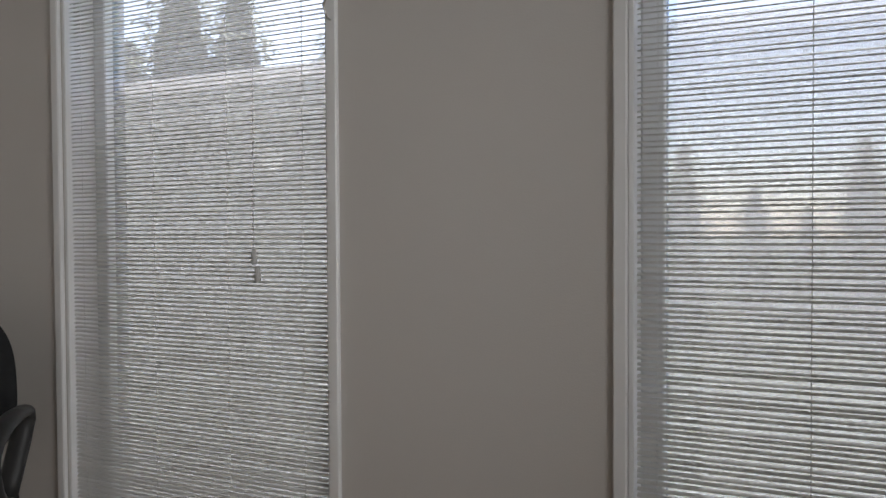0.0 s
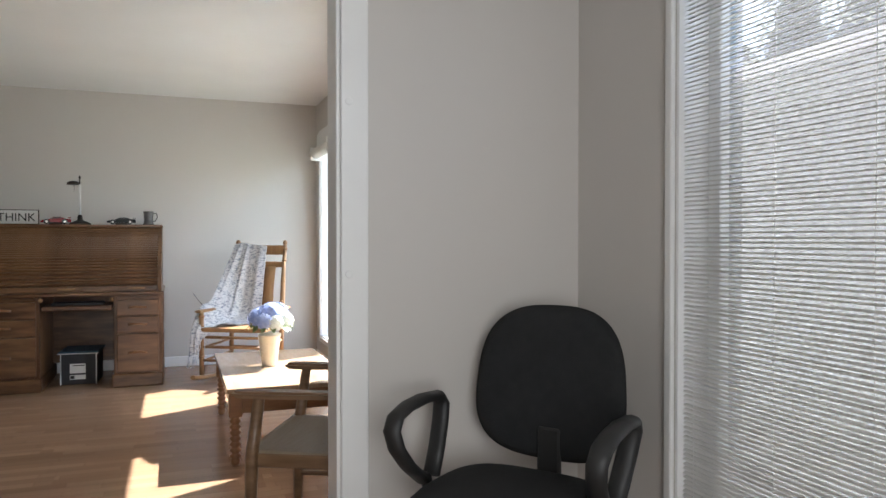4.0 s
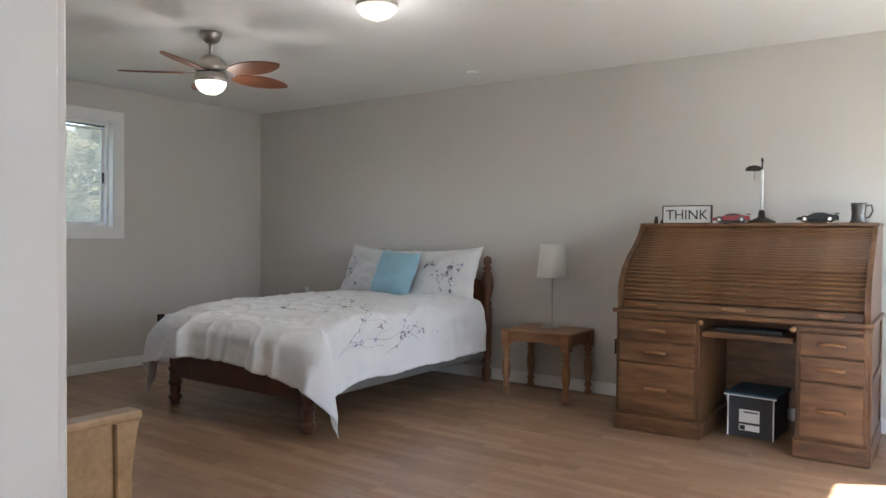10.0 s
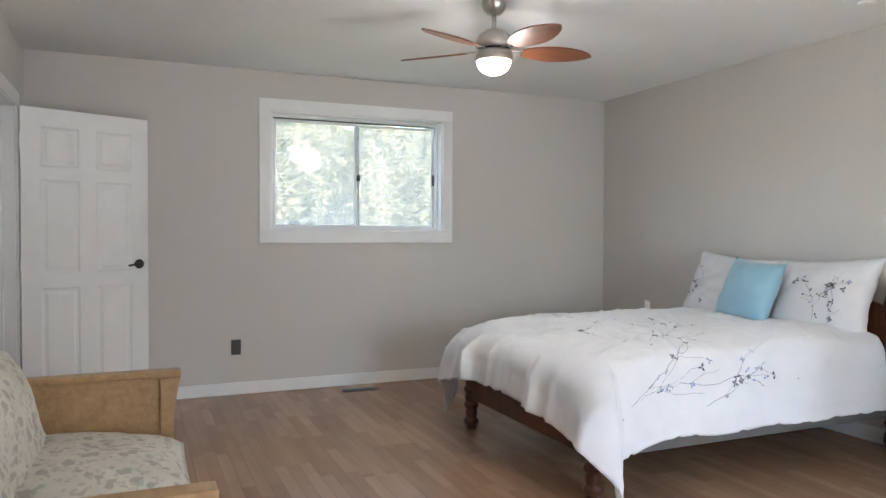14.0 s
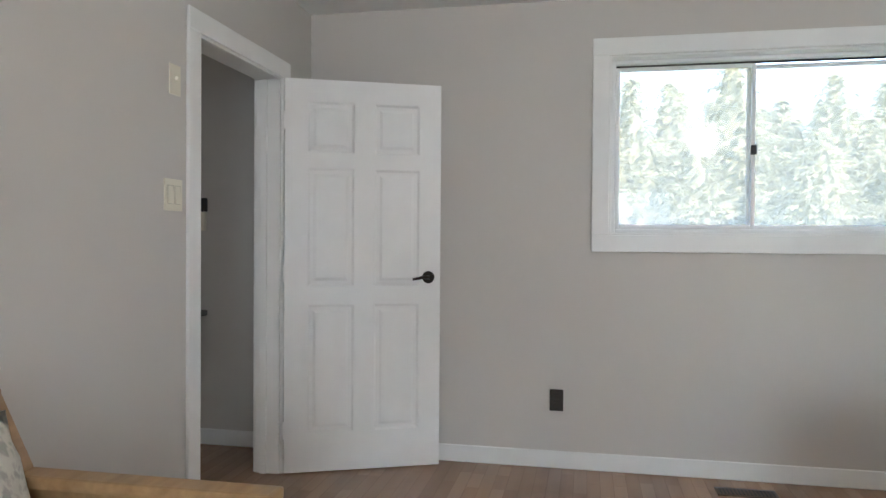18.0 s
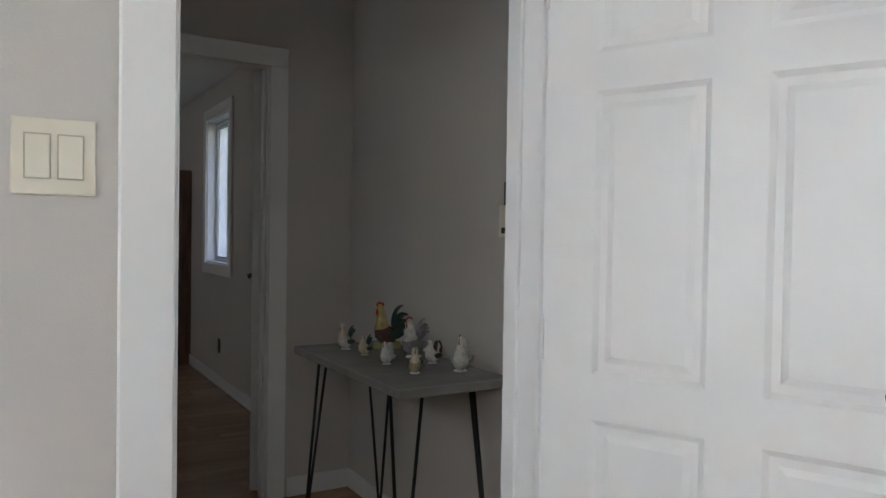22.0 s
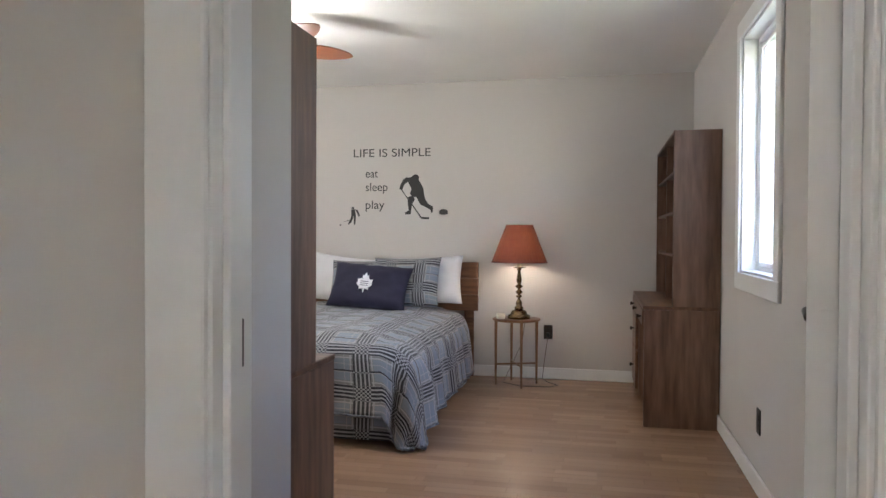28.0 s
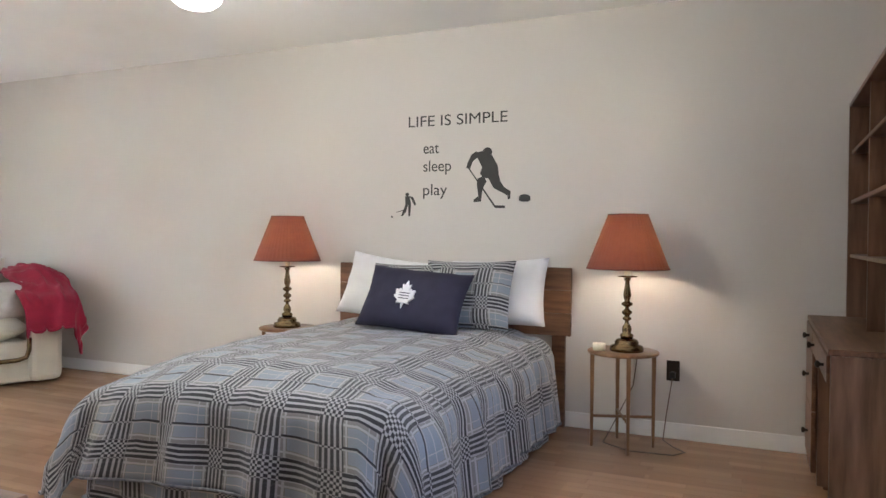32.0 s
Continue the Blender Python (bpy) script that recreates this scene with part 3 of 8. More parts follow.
def duvet_pleat(s, r):
    """Sharp soft-backed folds that run down over the foot."""
    w = s + 0.05 * noise.noise(Vector((s * 3.0, r * 4.0, 2.0))) + 0.10 * min(0.0, r) * math.sin(s * 4.0)
    a = (1 - abs(math.sin(w * 8.3 + 0.6))) ** 2.2 * (0.6 + 0.8 * noise.noise(Vector((s * 2.0, 5.0, 0.0))))
    b = (1 - abs(math.sin(w * 13.7 + 2.0))) ** 2.6 * (0.5 + 0.7 * noise.noise(Vector((s * 3.1, 9.0, 4.0))))
    return 0.075 * max(0.0, a) + 0.052 * max(0.0, b) - 0.022


def duvet_flat(s, r):
    """A plump duvet: the top rolls off towards the foot and the west side, the sides hang, and the corners fall as free points."""
    west, east, foot = max(0.0, -s), max(0.0, s - DW), max(0.0, -r)
    cx, cy = min(max(s, 0.0), DW), max(r, 0.0)
    puff = 0.020 * noise.noise(Vector((s * 2.3 + 2, r * 2.1, 0))) + 0.007 * noise.noise(Vector((s * 7, r * 6, 2.0)))
    near_foot, near_west, near_east = max(0.0, 1 - cy / 0.45), max(0.0, 1 - cx / 0.40), max(0.0, 1 - (DW - cx) / 0.22)
    z = DTOP + puff - 0.055 * near_foot ** 2 - 0.018 * near_west ** 2 - 0.025 * near_east ** 2
    crease = noise.noise(Vector((s * 9.0 + 3, r * 3.2, 4.0))) * 0.009 + noise.noise(Vector((s * 4.0, r * 13.0, 9.0))) * 0.005
    ridge = max(0.0, 0.11 - abs(noise.noise(Vector((s * 4.5 + r * 2.5, r * 5.0 - s * 1.5, 7.0)))))
    z += 0.095 * ridge - 0.005 + 0.16 * near_foot ** 2 * duvet_pleat(s, r)
    side = max(west, east)
    d = (side ** 1.6 + foot ** 1.6) ** 0.625
    if d < 1e-6:
        return Vector((cx, cy, z + crease))
    turn = math.atan2(foot, side)                         # 0 along a side, a quarter turn along the foot
    lead = math.atan2(0.36 * foot, side)                  # the loose corners swing out to the sides
    dx, dy = (-1 if west > 0 else 1) * math.cos(lead), -math.sin(lead)
    k = math.sin(turn) ** 2
    R = 0.115 * (1 - k) + 0.19 * k if east > 0 or west == 0 else 0.19
    if d < R * 1.57:
        out, drop = R * math.sin(d / R), R * (1 - math.cos(d / R))
    else:
        out, drop = R + (0.05 + 0.10 * k) * (d - R * 1.57), R + (d - R * 1.57)
    hang = min(1.0, drop / 0.25)
    pleat = duvet_pleat(s, r)
    swell = 0.012 * math.sin(r * 11.0 + 1.0) + 0.012 * noise.noise(Vector((r * 5.0, 8.0, 2.0)))
    out += min(1.0, drop / 0.16) * pleat * k + hang * swell * (1 - k) + crease
    drop -= 0.055 * k * hang * math.sin(math.pi * cx / DW)
    corner = math.sin(2 * turn) if foot > 0 and side > 0 else 0.0
    out += 0.05 * corner * hang * (1.4 if east > 0 else 0.6)
    gather = 0.028 * corner * hang * math.sin(turn * 9.0)
    return Vector((cx + dx * out - dy * gather, cy + dy * out + dx * gather, max(z - drop, 0.03)))


def duvet_at(s, r, lift=0.0):
    p = duvet_flat(s, r)
    if lift:
        a = duvet_flat(s + 0.004, r) - p
        b = duvet_flat(s, r + 0.004) - p
        p = p + a.cross(b).normalized() * lift
    return Vector((BX0 + 0.01 + p.x, BY0 + p.y, p.z))


bm = bmesh.new()
sheet(bm, 190, 130, lambda u, v: duvet_at(-DUV[0] + u * (DW + DUV[0] + DUV[1]), -DUV[2] + v * (DL + DUV[2])))
duvet = solid("duvet", bm, LINEN, "rumpled white cotton duvet with blue flower print on the bed", "duvet")
thick = duvet.modifiers.new("thickness", "SOLIDIFY")
thick.thickness, thick.offset = 0.012, -1
INK = material("slate_print", (0.06, 0.062, 0.09), 0.9, grain=12, second=(0.20, 0.21, 0.27))
INK2 = material("blue_print", (0.20, 0.26, 0.45), 0.9, grain=12, second=(0.36, 0.42, 0.58))


def printed_branch(bm_dark, bm_blue, at, s, r, ang, length, rng, depth=0):
    """A thin twig with leaves and blossoms printed on cloth; at(s, r, lift) places it."""
    n = max(4, int(length / 0.02))
    pts = []
    for i in range(n):
        pts.append((s, r))
        s += math.cos(ang) * length / n
        r += math.sin(ang) * length / n
        ang += rng.uniform(-0.22, 0.22)
        if i and rng.random() < (0.17 if depth == 0 else 0.10):
            if depth < 1 and rng.random() < 0.6:
                printed_branch(bm_dark, bm_blue, at, s, r, ang + rng.choice((-1, 1)) * rng.uniform(0.5, 1.0), length * rng.uniform(0.25, 0.45), rng, depth + 1)
            blossom(bm_blue if rng.random() < 0.18 else bm_dark, at, s + rng.uniform(-0.01, 0.01), r + rng.uniform(-0.01, 0.01), rng.uniform(0.010, 0.019), rng)
    for (a, b), (c, d) in zip(pts, pts[1:]):
        t = Vector((c - a, d - b)).normalized() * (0.0010 if depth == 0 else 0.0007)
        q = [(a - t.y, b + t.x), (c - t.y, d + t.x), (c + t.y, d - t.x), (a + t.y, b - t.x)]
        bm_dark.faces.new([bm_dark.verts.new(at(x, y, 0.0022)) for x, y in q])


def blossom(bm, at, s, r, size, rng):
    k, ph = rng.choice((1, 2, 2, 3, 4)), rng.uniform(0, 6.28)
    for i in range(k):
        a = ph + i * 2 * math.pi / k
        ring = []
        for j in range(7):
            th = 2 * math.pi * j / 7
            px = 0.55 * size * math.cos(th) + 0.62 * size
            py = 0.33 * size * math.sin(th)
            ring.append(bm.verts.new(at(s + px * math.cos(a) - py * math.sin(a), r + px * math.sin(a) + py * math.cos(a), 0.0028)))
        bm.faces.new(ring)


rng = random.Random(11)
dark, blue = bmesh.new(), bmesh.new()
for s0, r0, ang, ln in ((DW + 0.26, 0.06, 2.0, 0.75), (DW + 0.25, 0.12, 1.9, 0.8), (1.25, 0.35, 2.5, 0.9), (1.0, 0.24, 2.8, 0.7), (0.7, 0.45, 2.9, 0.5),
                        (DW + 0.33, 0.5, 2.0, 0.45), (0.9, 0.75, 2.6, 0.4)):
    printed_branch(dark, blue, duvet_at, s0, r0, ang, ln, rng)
for _ in range(18):
    blossom(dark if rng.random() < 0.6 else blue, duvet_at, rng.uniform(0.3, DW + 0.33), rng.uniform(0.0, 1.1), rng.uniform(0.009, 0.018), rng)
tagged(part("twig_print", dark, INK, duvet, "slate grey printed twig pattern"), kind="stuff")
tagged(part("blossom_print", blue, INK2, duvet, "blue printed blossom pattern"), kind="stuff")

for cx, seed, tip in ((1.86, 1, 4), (2.56, 5, -3)):
    pil = solid("pillow", cushion(0.74, 0.50, 0.20, nu=30, nv=24, pinch=0.12, seed=seed, wrinkle=0.013), LINEN, "white pillow sham with flower print propped on headboard", "pillow", "pillow shams on the bed")
    pil.matrix_basis = pose(cx, 4.44, 0.86, -22, tip, 0)
    dark, blue = bmesh.new(), bmesh.new()
    rng = random.Random(seed)

    def sham_at(s, r, lift, seed=seed):
        a, b = s / 0.37, r / 0.25
        full = max(0.0, (1 - abs(a) ** 3.2)) ** 0.55 * max(0.0, (1 - abs(b) ** 3.2)) ** 0.55
        n = noise.noise(Vector((a * 2.2 + seed, b * 2.2, -3.0)))
        n2 = noise.noise(Vector((a * 6 + seed * 2, b * 5, -1)))
        return Vector((s * (1 - 0.12 * (1 - b * b) * abs(a)), -0.10 * full * (1 + 0.16 * n) + 0.013 * n2 - lift - 0.005, r * (1 - 0.12 * (1 - a * a) * abs(b))))
    if cx > 2.2:
        for s0, r0, ang, ln in ((0.06, -0.18, 1.4, 0.3), (0.16, -0.2, 1.2, 0.34), (0.1, -0.02, 0.5, 0.18)):
            printed_branch(dark, blue, sham_at, s0, r0, ang, ln, rng)
        for _ in range(8):
            blossom(dark, sham_at, rng.uniform(-0.12, 0.26), rng.uniform(-0.17, 0.12), rng.uniform(0.010, 0.02), rng)
    else:
        for s0, r0, ang, ln in ((-0.27, -0.18, 1.2, 0.3), (-0.24, -0.1, 1.7, 0.2)):
            printed_branch(dark, blue, sham_at, s0, r0, ang, ln, rng)
        for _ in range(6):
            blossom(dark, sham_at, rng.uniform(-0.28, -0.12), rng.uniform(-0.17, 0.12), rng.uniform(0.010, 0.02), rng)
    tagged(part("twig_print", dark, INK, pil, "slate grey printed twig pattern"), kind="stuff")
    tagged(part("blossom_print", blue, INK2, pil, "blue printed blossom pattern"), kind="stuff")
SATIN = material("pale_blue_satin", (0.27, 0.47, 0.58), 0.4, grain=9, second=(0.24, 0.43, 0.54), bump=0.1, bump_scale=60, sheen=0.4)
pil = solid("throw_cushion", cushion(0.43, 0.41, 0.17, seed=9), SATIN, "pale blue satin square cushion on the bed", "cushion")
pil.matrix_basis = pose(2.24, 4.22, 0.88, -22, 4, -4)

# ---- bedside tables ----
def side_table(x, y, w, d, h, label, wood):
    t = thing("end_table", x, y, 0, 0, label, "table", "end tables")
    part("tabletop", bx(-w / 2, w / 2, -d / 2, d / 2, h - 0.022, h, bevel=0.008, segs=2), wood, t)
    for sx, sy, nm in ((0, -1, 0), (0, 1, 0), (-1, 0, 1), (1, 0, 1)):
        if nm == 0:
            bm = bmesh.new()
            pts = [(-w / 2 + 0.05, h - 0.022)] + [(w / 2 - 0.05, h - 0.022), (w / 2 - 0.05, h - 0.10)] + [(w / 2 - 0.05 - (w - 0.1) * i / 10, h - 0.10 + 0.022 * math.sin(math.pi * i / 10)) for i in range(1, 10)] + [(-w / 2 + 0.05, h - 0.10)]
            prism(bm, pts, sy * (d / 2 - 0.035) - 0.009, sy * (d / 2 - 0.035) + 0.009)
        else:
            bm = bx(sx * (w / 2 - 0.035) - 0.009, sx * (w / 2 - 0.035) + 0.009, -d / 2 + 0.05, d / 2 - 0.05, h - 0.10, h - 0.022)
        part("apron", bm, wood, t)
    for sx in (-1, 1):
        for sy in (-1, 1):
            bm = bmesh.new()
            cx, cy = sx * (w / 2 - 0.035), sy * (d / 2 - 0.035)
            box(bm, cx - 0.032, cx + 0.032, cy - 0.032, cy + 0.032, h - 0.13, h - 0.022, bevel=0.003)
            lathe(bm, [(0.020, 0.0), (0.026, 0.012), (0.027, 0.03), (0.018, 0.045), (0.019, 0.055), (0.030, 0.068), (0.030, 0.078), (0.019, 0.092), (0.021, 0.11), (0.031, 0.17), (0.033, 0.215), (0.029, 0.255), (0.018, 0.285), (0.030, 0.298), (0.030, 0.308), (0.018, 0.322), (0.031, 0.338), (0.031, 0.348), (0.022, 0.358), (0.026, h - 0.13)], cx, cy, 0, 16)
            part("leg", bm, wood, t)
    return t


side_table(3.525, 4.47, 0.56, 0.46, 0.50, "honey pine end table with turned legs beside the bed", PINE)
side_table(1.05, 4.46, 0.56, 0.46, 0.50, "honey pine end table with turned legs beside the bed", PINE)
SHADE = translucent(material("white_lamp_shade", (0.80, 0.78, 0.74), 0.9, grain=40, second=(0.75, 0.73, 0.69)), 0.25, (0.8, 0.78, 0.74))
lamp = thing("table_lamp", 3.52, 4.55, 0.50, 0, "slim nickel table lamp with white drum shade, switched off", "lamp")
part("base", bx(-0.075, 0.075, -0.06, 0.06, 0.0, 0.012, bevel=0.004), NICKEL, lamp)
part("stem", lt([(0.009, 0.012), (0.006, 0.02), (0.006, 0.36), (0.012, 0.365), (0.012, 0.42)], seg=12), NICKEL, lamp)
part("shade", lt([(0.118, 0.385), (0.119, 0.39), (0.092, 0.635), (0.090, 0.635), (0.117, 0.39)], seg=28, caps=False), SHADE, lamp)
tissue = thing("tissue_box", 1.02, 4.42, 0.50, 15, "white tissue box with a tissue pulled up", "tissue box")
part("carton", bx(-0.085, 0.085, -0.06, 0.06, 0.0, 0.125, bevel=0.004), PAPER, tissue)
bm = bmesh.new()
sheet(bm, 10, 4, lambda u, v: (0.03 * (1 - v * 0.3) * math.cos(u * 6.28), 0.02 * math.sin(u * 6.28) * (1 - v * 0.5), 0.124 + 0.075 * v + 0.012 * math.sin(u * 19)))
part("tissue", bm, PAPER, tissue)

# ---- roll-top desk and what stands on it ----
DX0, DX1, DY0, DY1 = 4.29, 5.665, 3.89, 4.68
desk = thing("rolltop_desk", 0, 0, 0, 0, "oak roll-top desk with the tambour closed and two drawer pedestals", "desk")
ROLL = [(4.335, 1.268), (4.318, 1.24), (4.27, 1.195), (4.19, 1.14), (4.10, 1.08), (4.025, 1.015), (3.98, 0.945), (3.965, 0.87), (3.965, 0.80)]
part("top_shelf", bx(DX0 - 0.005, DX1 + 0.005, 4.315, DY1, 1.268, 1.290, bevel=0.005), OAK, desk)
part("writing_top", bx(DX0 - 0.02, DX1 + 0.02, DY0 - 0.02, DY1, 0.728, 0.752, bevel=0.006), OAK, desk)
for sx in (DX0, DX1 - 0.028):
    bm = bmesh.new()
    curve = [(3.925, 0.752), (3.915, 0.80), (3.915, 0.86), (3.93, 0.93), (3.975, 1.0), (4.05, 1.065), (4.14, 1.125), (4.22, 1.18), (4.275, 1.23), (4.30, 1.268)]
    prism(bm, [(DY1, 0.752)] + [(DY1, 1.268)] + curve[::-1], sx, sx + 0.028, "x")
    part("gallery_side", bm, OAK_UP, desk)
part("gallery_back", bx(DX0 + 0.028, DX1 - 0.028, 4.655, 4.68, 0.752, 1.268), OAK, desk)
dense = []
for a, b in zip(ROLL, ROLL[1:]):
    for k in range(16):
        dense.append((a[0] + (b[0] - a[0]) * k / 16, a[1] + (b[1] - a[1]) * k / 16))
bm = bmesh.new()
sheet(bm, len(dense) - 1, 1, lambda u, v: (DX0 + 0.03 + v * (DX1 - DX0 - 0.06), dense[int(round(u * (len(dense) - 1)))][0] + 0.003, dense[int(round(u * (len(dense) - 1)))][1]))
tambour = part("tambour", bm, OAK, desk)
bm = bmesh.new()
prism(bm, [(-0.0115, 0.004), (-0.0105, -0.006), (-0.006, -0.0125), (0.0, -0.0145), (0.006, -0.0125), (0.0105, -0.006), (0.0115, 0.004)], DX0 + 0.03, DX1 - 0.03, "x")
slat = mesh_of("slat", bm, OAK)
acc, last, count = 0.0, dense[0], 0
for q in dense[1:]:
    acc += math.hypot(q[0] - last[0], q[1] - last[1])
    if acc >= 0.0240:
        d = Vector((q[0] - last[0], q[1] - last[1])).normalized()
        piece("slat", slat, tambour, (0, q[0], q[1]), (math.atan2(d.y, d.x), 0, 0))
        acc = 0.0
    last = q
lip = part("tambour_lip", bx(DX0 + 0.03, DX1 - 0.03, 3.942, 3.982, 0.754, 0.80, bevel=0.004), OAK, desk)
for hx, m in ((4.47, PINE), (4.98, MAPLE), (5.48, PINE)):
    part("lip_handle", bx(hx - 0.065, hx + 0.065, 3.925, 3.943, 0.770, 0.786, bevel=0.006, segs=2), m, desk)


def drawer(x0, x1, z0, z1):
    """A raised-front drawer with a carved oak bar pull."""
    d = part("drawer", bx(x0, x1, DY0 - 0.012, DY0 + 0.01, z0, z1, bevel=0.007, segs=2), OAK, desk)
    hx, hz = (x0 + x1) / 2, (z0 + z1) / 2 + 0.005
    bm = bmesh.new()
    pipe(bm, [(hx - 0.062, DY0 - 0.012, hz - 0.003), (hx - 0.058, DY0 - 0.03, hz - 0.001), (hx - 0.02, DY0 - 0.034, hz + 0.003), (hx + 0.02, DY0 - 0.034, hz + 0.003), (hx + 0.058, DY0 - 0.03, hz - 0.001), (hx + 0.062, DY0 - 0.012, hz - 0.003)], 0.0095, 8)
    part("pull", bm, PINE, d, "lighter carved oak bar pull")


for x0, x1 in ((DX0, 4.80), (5.315, DX1)):
    part("pedestal", bx(x0, x1, DY0 + 0.01, DY1 - 0.03, 0.10, 0.728, bevel=0.004), OAK_UP, desk)
    part("plinth", bx(x0 - 0.012, x1 + 0.012, DY0 - 0.005, DY1 - 0.02, 0.0, 0.105, bevel=0.008), OAK, desk)
    a, b = x0 + 0.022, x1 - 0.022
    part("slide_board", bx(a, b, DY0 - 0.010, DY0 + 0.01, 0.697, 0.720, bevel=0.004), OAK, desk)
    drawer(a, b, 0.565, 0.688)
    drawer(a, b, 0.430, 0.555)
    drawer(a, b, 0.118, 0.420)
part("side_frame", bx(DX1, DX1 + 0.010, DY0 + 0.02, DY0 + 0.08, 0.11, 0.725, bevel=0.003), OAK_UP, desk)
part("side_frame", bx(DX1, DX1 + 0.010, DY1 - 0.09, DY1 - 0.03, 0.11, 0.725, bevel=0.003), OAK_UP, desk)
part("side_frame", bx(DX1, DX1 + 0.010, DY0 + 0.08, DY1 - 0.09, 0.39, 0.45, bevel=0.003), OAK, desk)
part("modesty_panel", bx(4.80, 5.315, 4.55, 4.57, 0.12, 0.728), OAK, desk)
part("keyboard_tray", bx(4.815, 5.30, DY0 + 0.0, 4.25, 0.615, 0.650, bevel=0.005), OAK, desk)
for hx in (4.812, 5.303):
    part("tray_knob", lt([(0.004, 0), (0.016, 0.004), (0.018, 0.012), (0.01, 0.018), (0.002, 0.02)], hx, 0, 0, 12), MAPLE, desk).matrix_basis = pose(0, DY0 - 0.002, 0.70, 90, 0, 0)
part("keyboard", bx(4.87, 5.24, 3.95, 4.10, 0.650, 0.672, bevel=0.005), BLACK, desk, "black keyboard on the tray")

# storage carton in the knee space
CARTON = material("charcoal_card", (0.045, 0.045, 0.05), 0.7, grain=15, second=(0.035, 0.035, 0.04))
LID = material("navy_card", (0.03, 0.085, 0.13), 0.6, grain=15, second=(0.025, 0.065, 0.105))
crate = thing("storage_box", 5.05, 4.30, 0, -4, "charcoal file box with navy lid and white labels under the desk", "storage box")
part("carton", bx(-0.15, 0.15, -0.19, 0.19, 0.0, 0.275, bevel=0.003), CARTON, crate)
part("lid", bx(-0.17, 0.17, -0.21, 0.21, 0.276, 0.296, bevel=0.004), LID, crate)
for ex in (-0.151, 0.151):
    part("corner_wrap", bx(ex - 0.004, ex + 0.004, -0.197, -0.186, 0.0, 0.275), PAPER, crate, "white taped box edge")
part("lid_edge", bx(-0.175, 0.175, -0.214, -0.208, 0.274, 0.282), PAPER, crate, "white lid edge")
part("label", bx(-0.075, 0.06, -0.1935, -0.19, 0.10, 0.185), PAPER, crate, "white paper label")
part("label", bx(-0.075, 0.06, -0.1935, -0.19, 0.045, 0.085), PAPER, crate, "white paper label")
part("label_bar", bx(-0.045, 0.05, -0.195, -0.1935, 0.165, 0.173), BLACK, crate, "unreadable dark printed line")
part("label_bar", bx(-0.07, -0.035, -0.195, -0.1935, 0.05, 0.08), BLACK, crate, "unreadable dark printed mark")


crate.scale = (0.86, 0.86, 0.9)


def lettering(text, size, depth, mat, m, parent, name="letter", width=0.0):
    """Solid letters in the built-in typeface."""
    cu = bpy.data.curves.new(name, "FONT")
    cu.body, cu.size, cu.extrude = text, size, depth
    tmp = bpy.data.objects.new(name, cu)
    scene.collection.objects.link(tmp)
    me = bpy.data.meshes.new_from_object(tmp.evaluated_get(bpy.context.evaluated_depsgraph_get()))
    bpy.data.objects.remove(tmp)
    bpy.data.curves.remove(cu)
    bm = bmesh.new()
    bm.from_mesh(me)
    bmesh.ops.remove_doubles(bm, verts=bm.verts, dist=1e-6)
    xs = [v.co.x for v in bm.verts]
    k = width / (max(xs) - min(xs)) if width else 1.0
    for v in bm.verts:
        v.co.x = (v.co.x - min(xs)) * k
    left = set(bm.verts)
    while left:                      # one object to each letter
        todo, seen = [left.pop()], set()
        while todo:
            v = todo.pop()
            seen.add(v)
            for e in v.link_edges:
                o = e.other_vert(v)
                if o in left:
                    left.discard(o)
                    todo.append(o)
        one, at = bmesh.new(), {}
        for v in seen:
            at[v] = one.verts.new(v.co)
        for f in {f for v in seen for f in v.link_faces}:
            one.faces.new([at[v] for v in f.verts])
        ob = new(name, mesh_of(name, one, mat))
        ob.parent, ob.matrix_basis = parent, m
    bm.free()


sign = thing("desk_sign", 4.55, 4.47, 1.290, 0, "white sign in a black frame reading THINK on the desk", "sign")
part("board", bx(-0.157, 0.157, 0.0, 0.02, 0.004, 0.118), PAPER, sign)
for a in ((-0.163, 0.163, -0.006, 0.022, 0.0, 0.006), (-0.163, 0.163, -0.006, 0.022, 0.116, 0.122), (-0.163, -0.157, -0.006, 0.022, 0.006, 0.116), (0.157, 0.163, -0.006, 0.022, 0.006, 0.116)):
    part("frame_bar", bx(*a), BRONZE, sign)
lettering("THINK", 0.094, 0.001, BLACK, pose(-0.138, -0.002, 0.028, 90, 0, 0), sign, width=0.277)


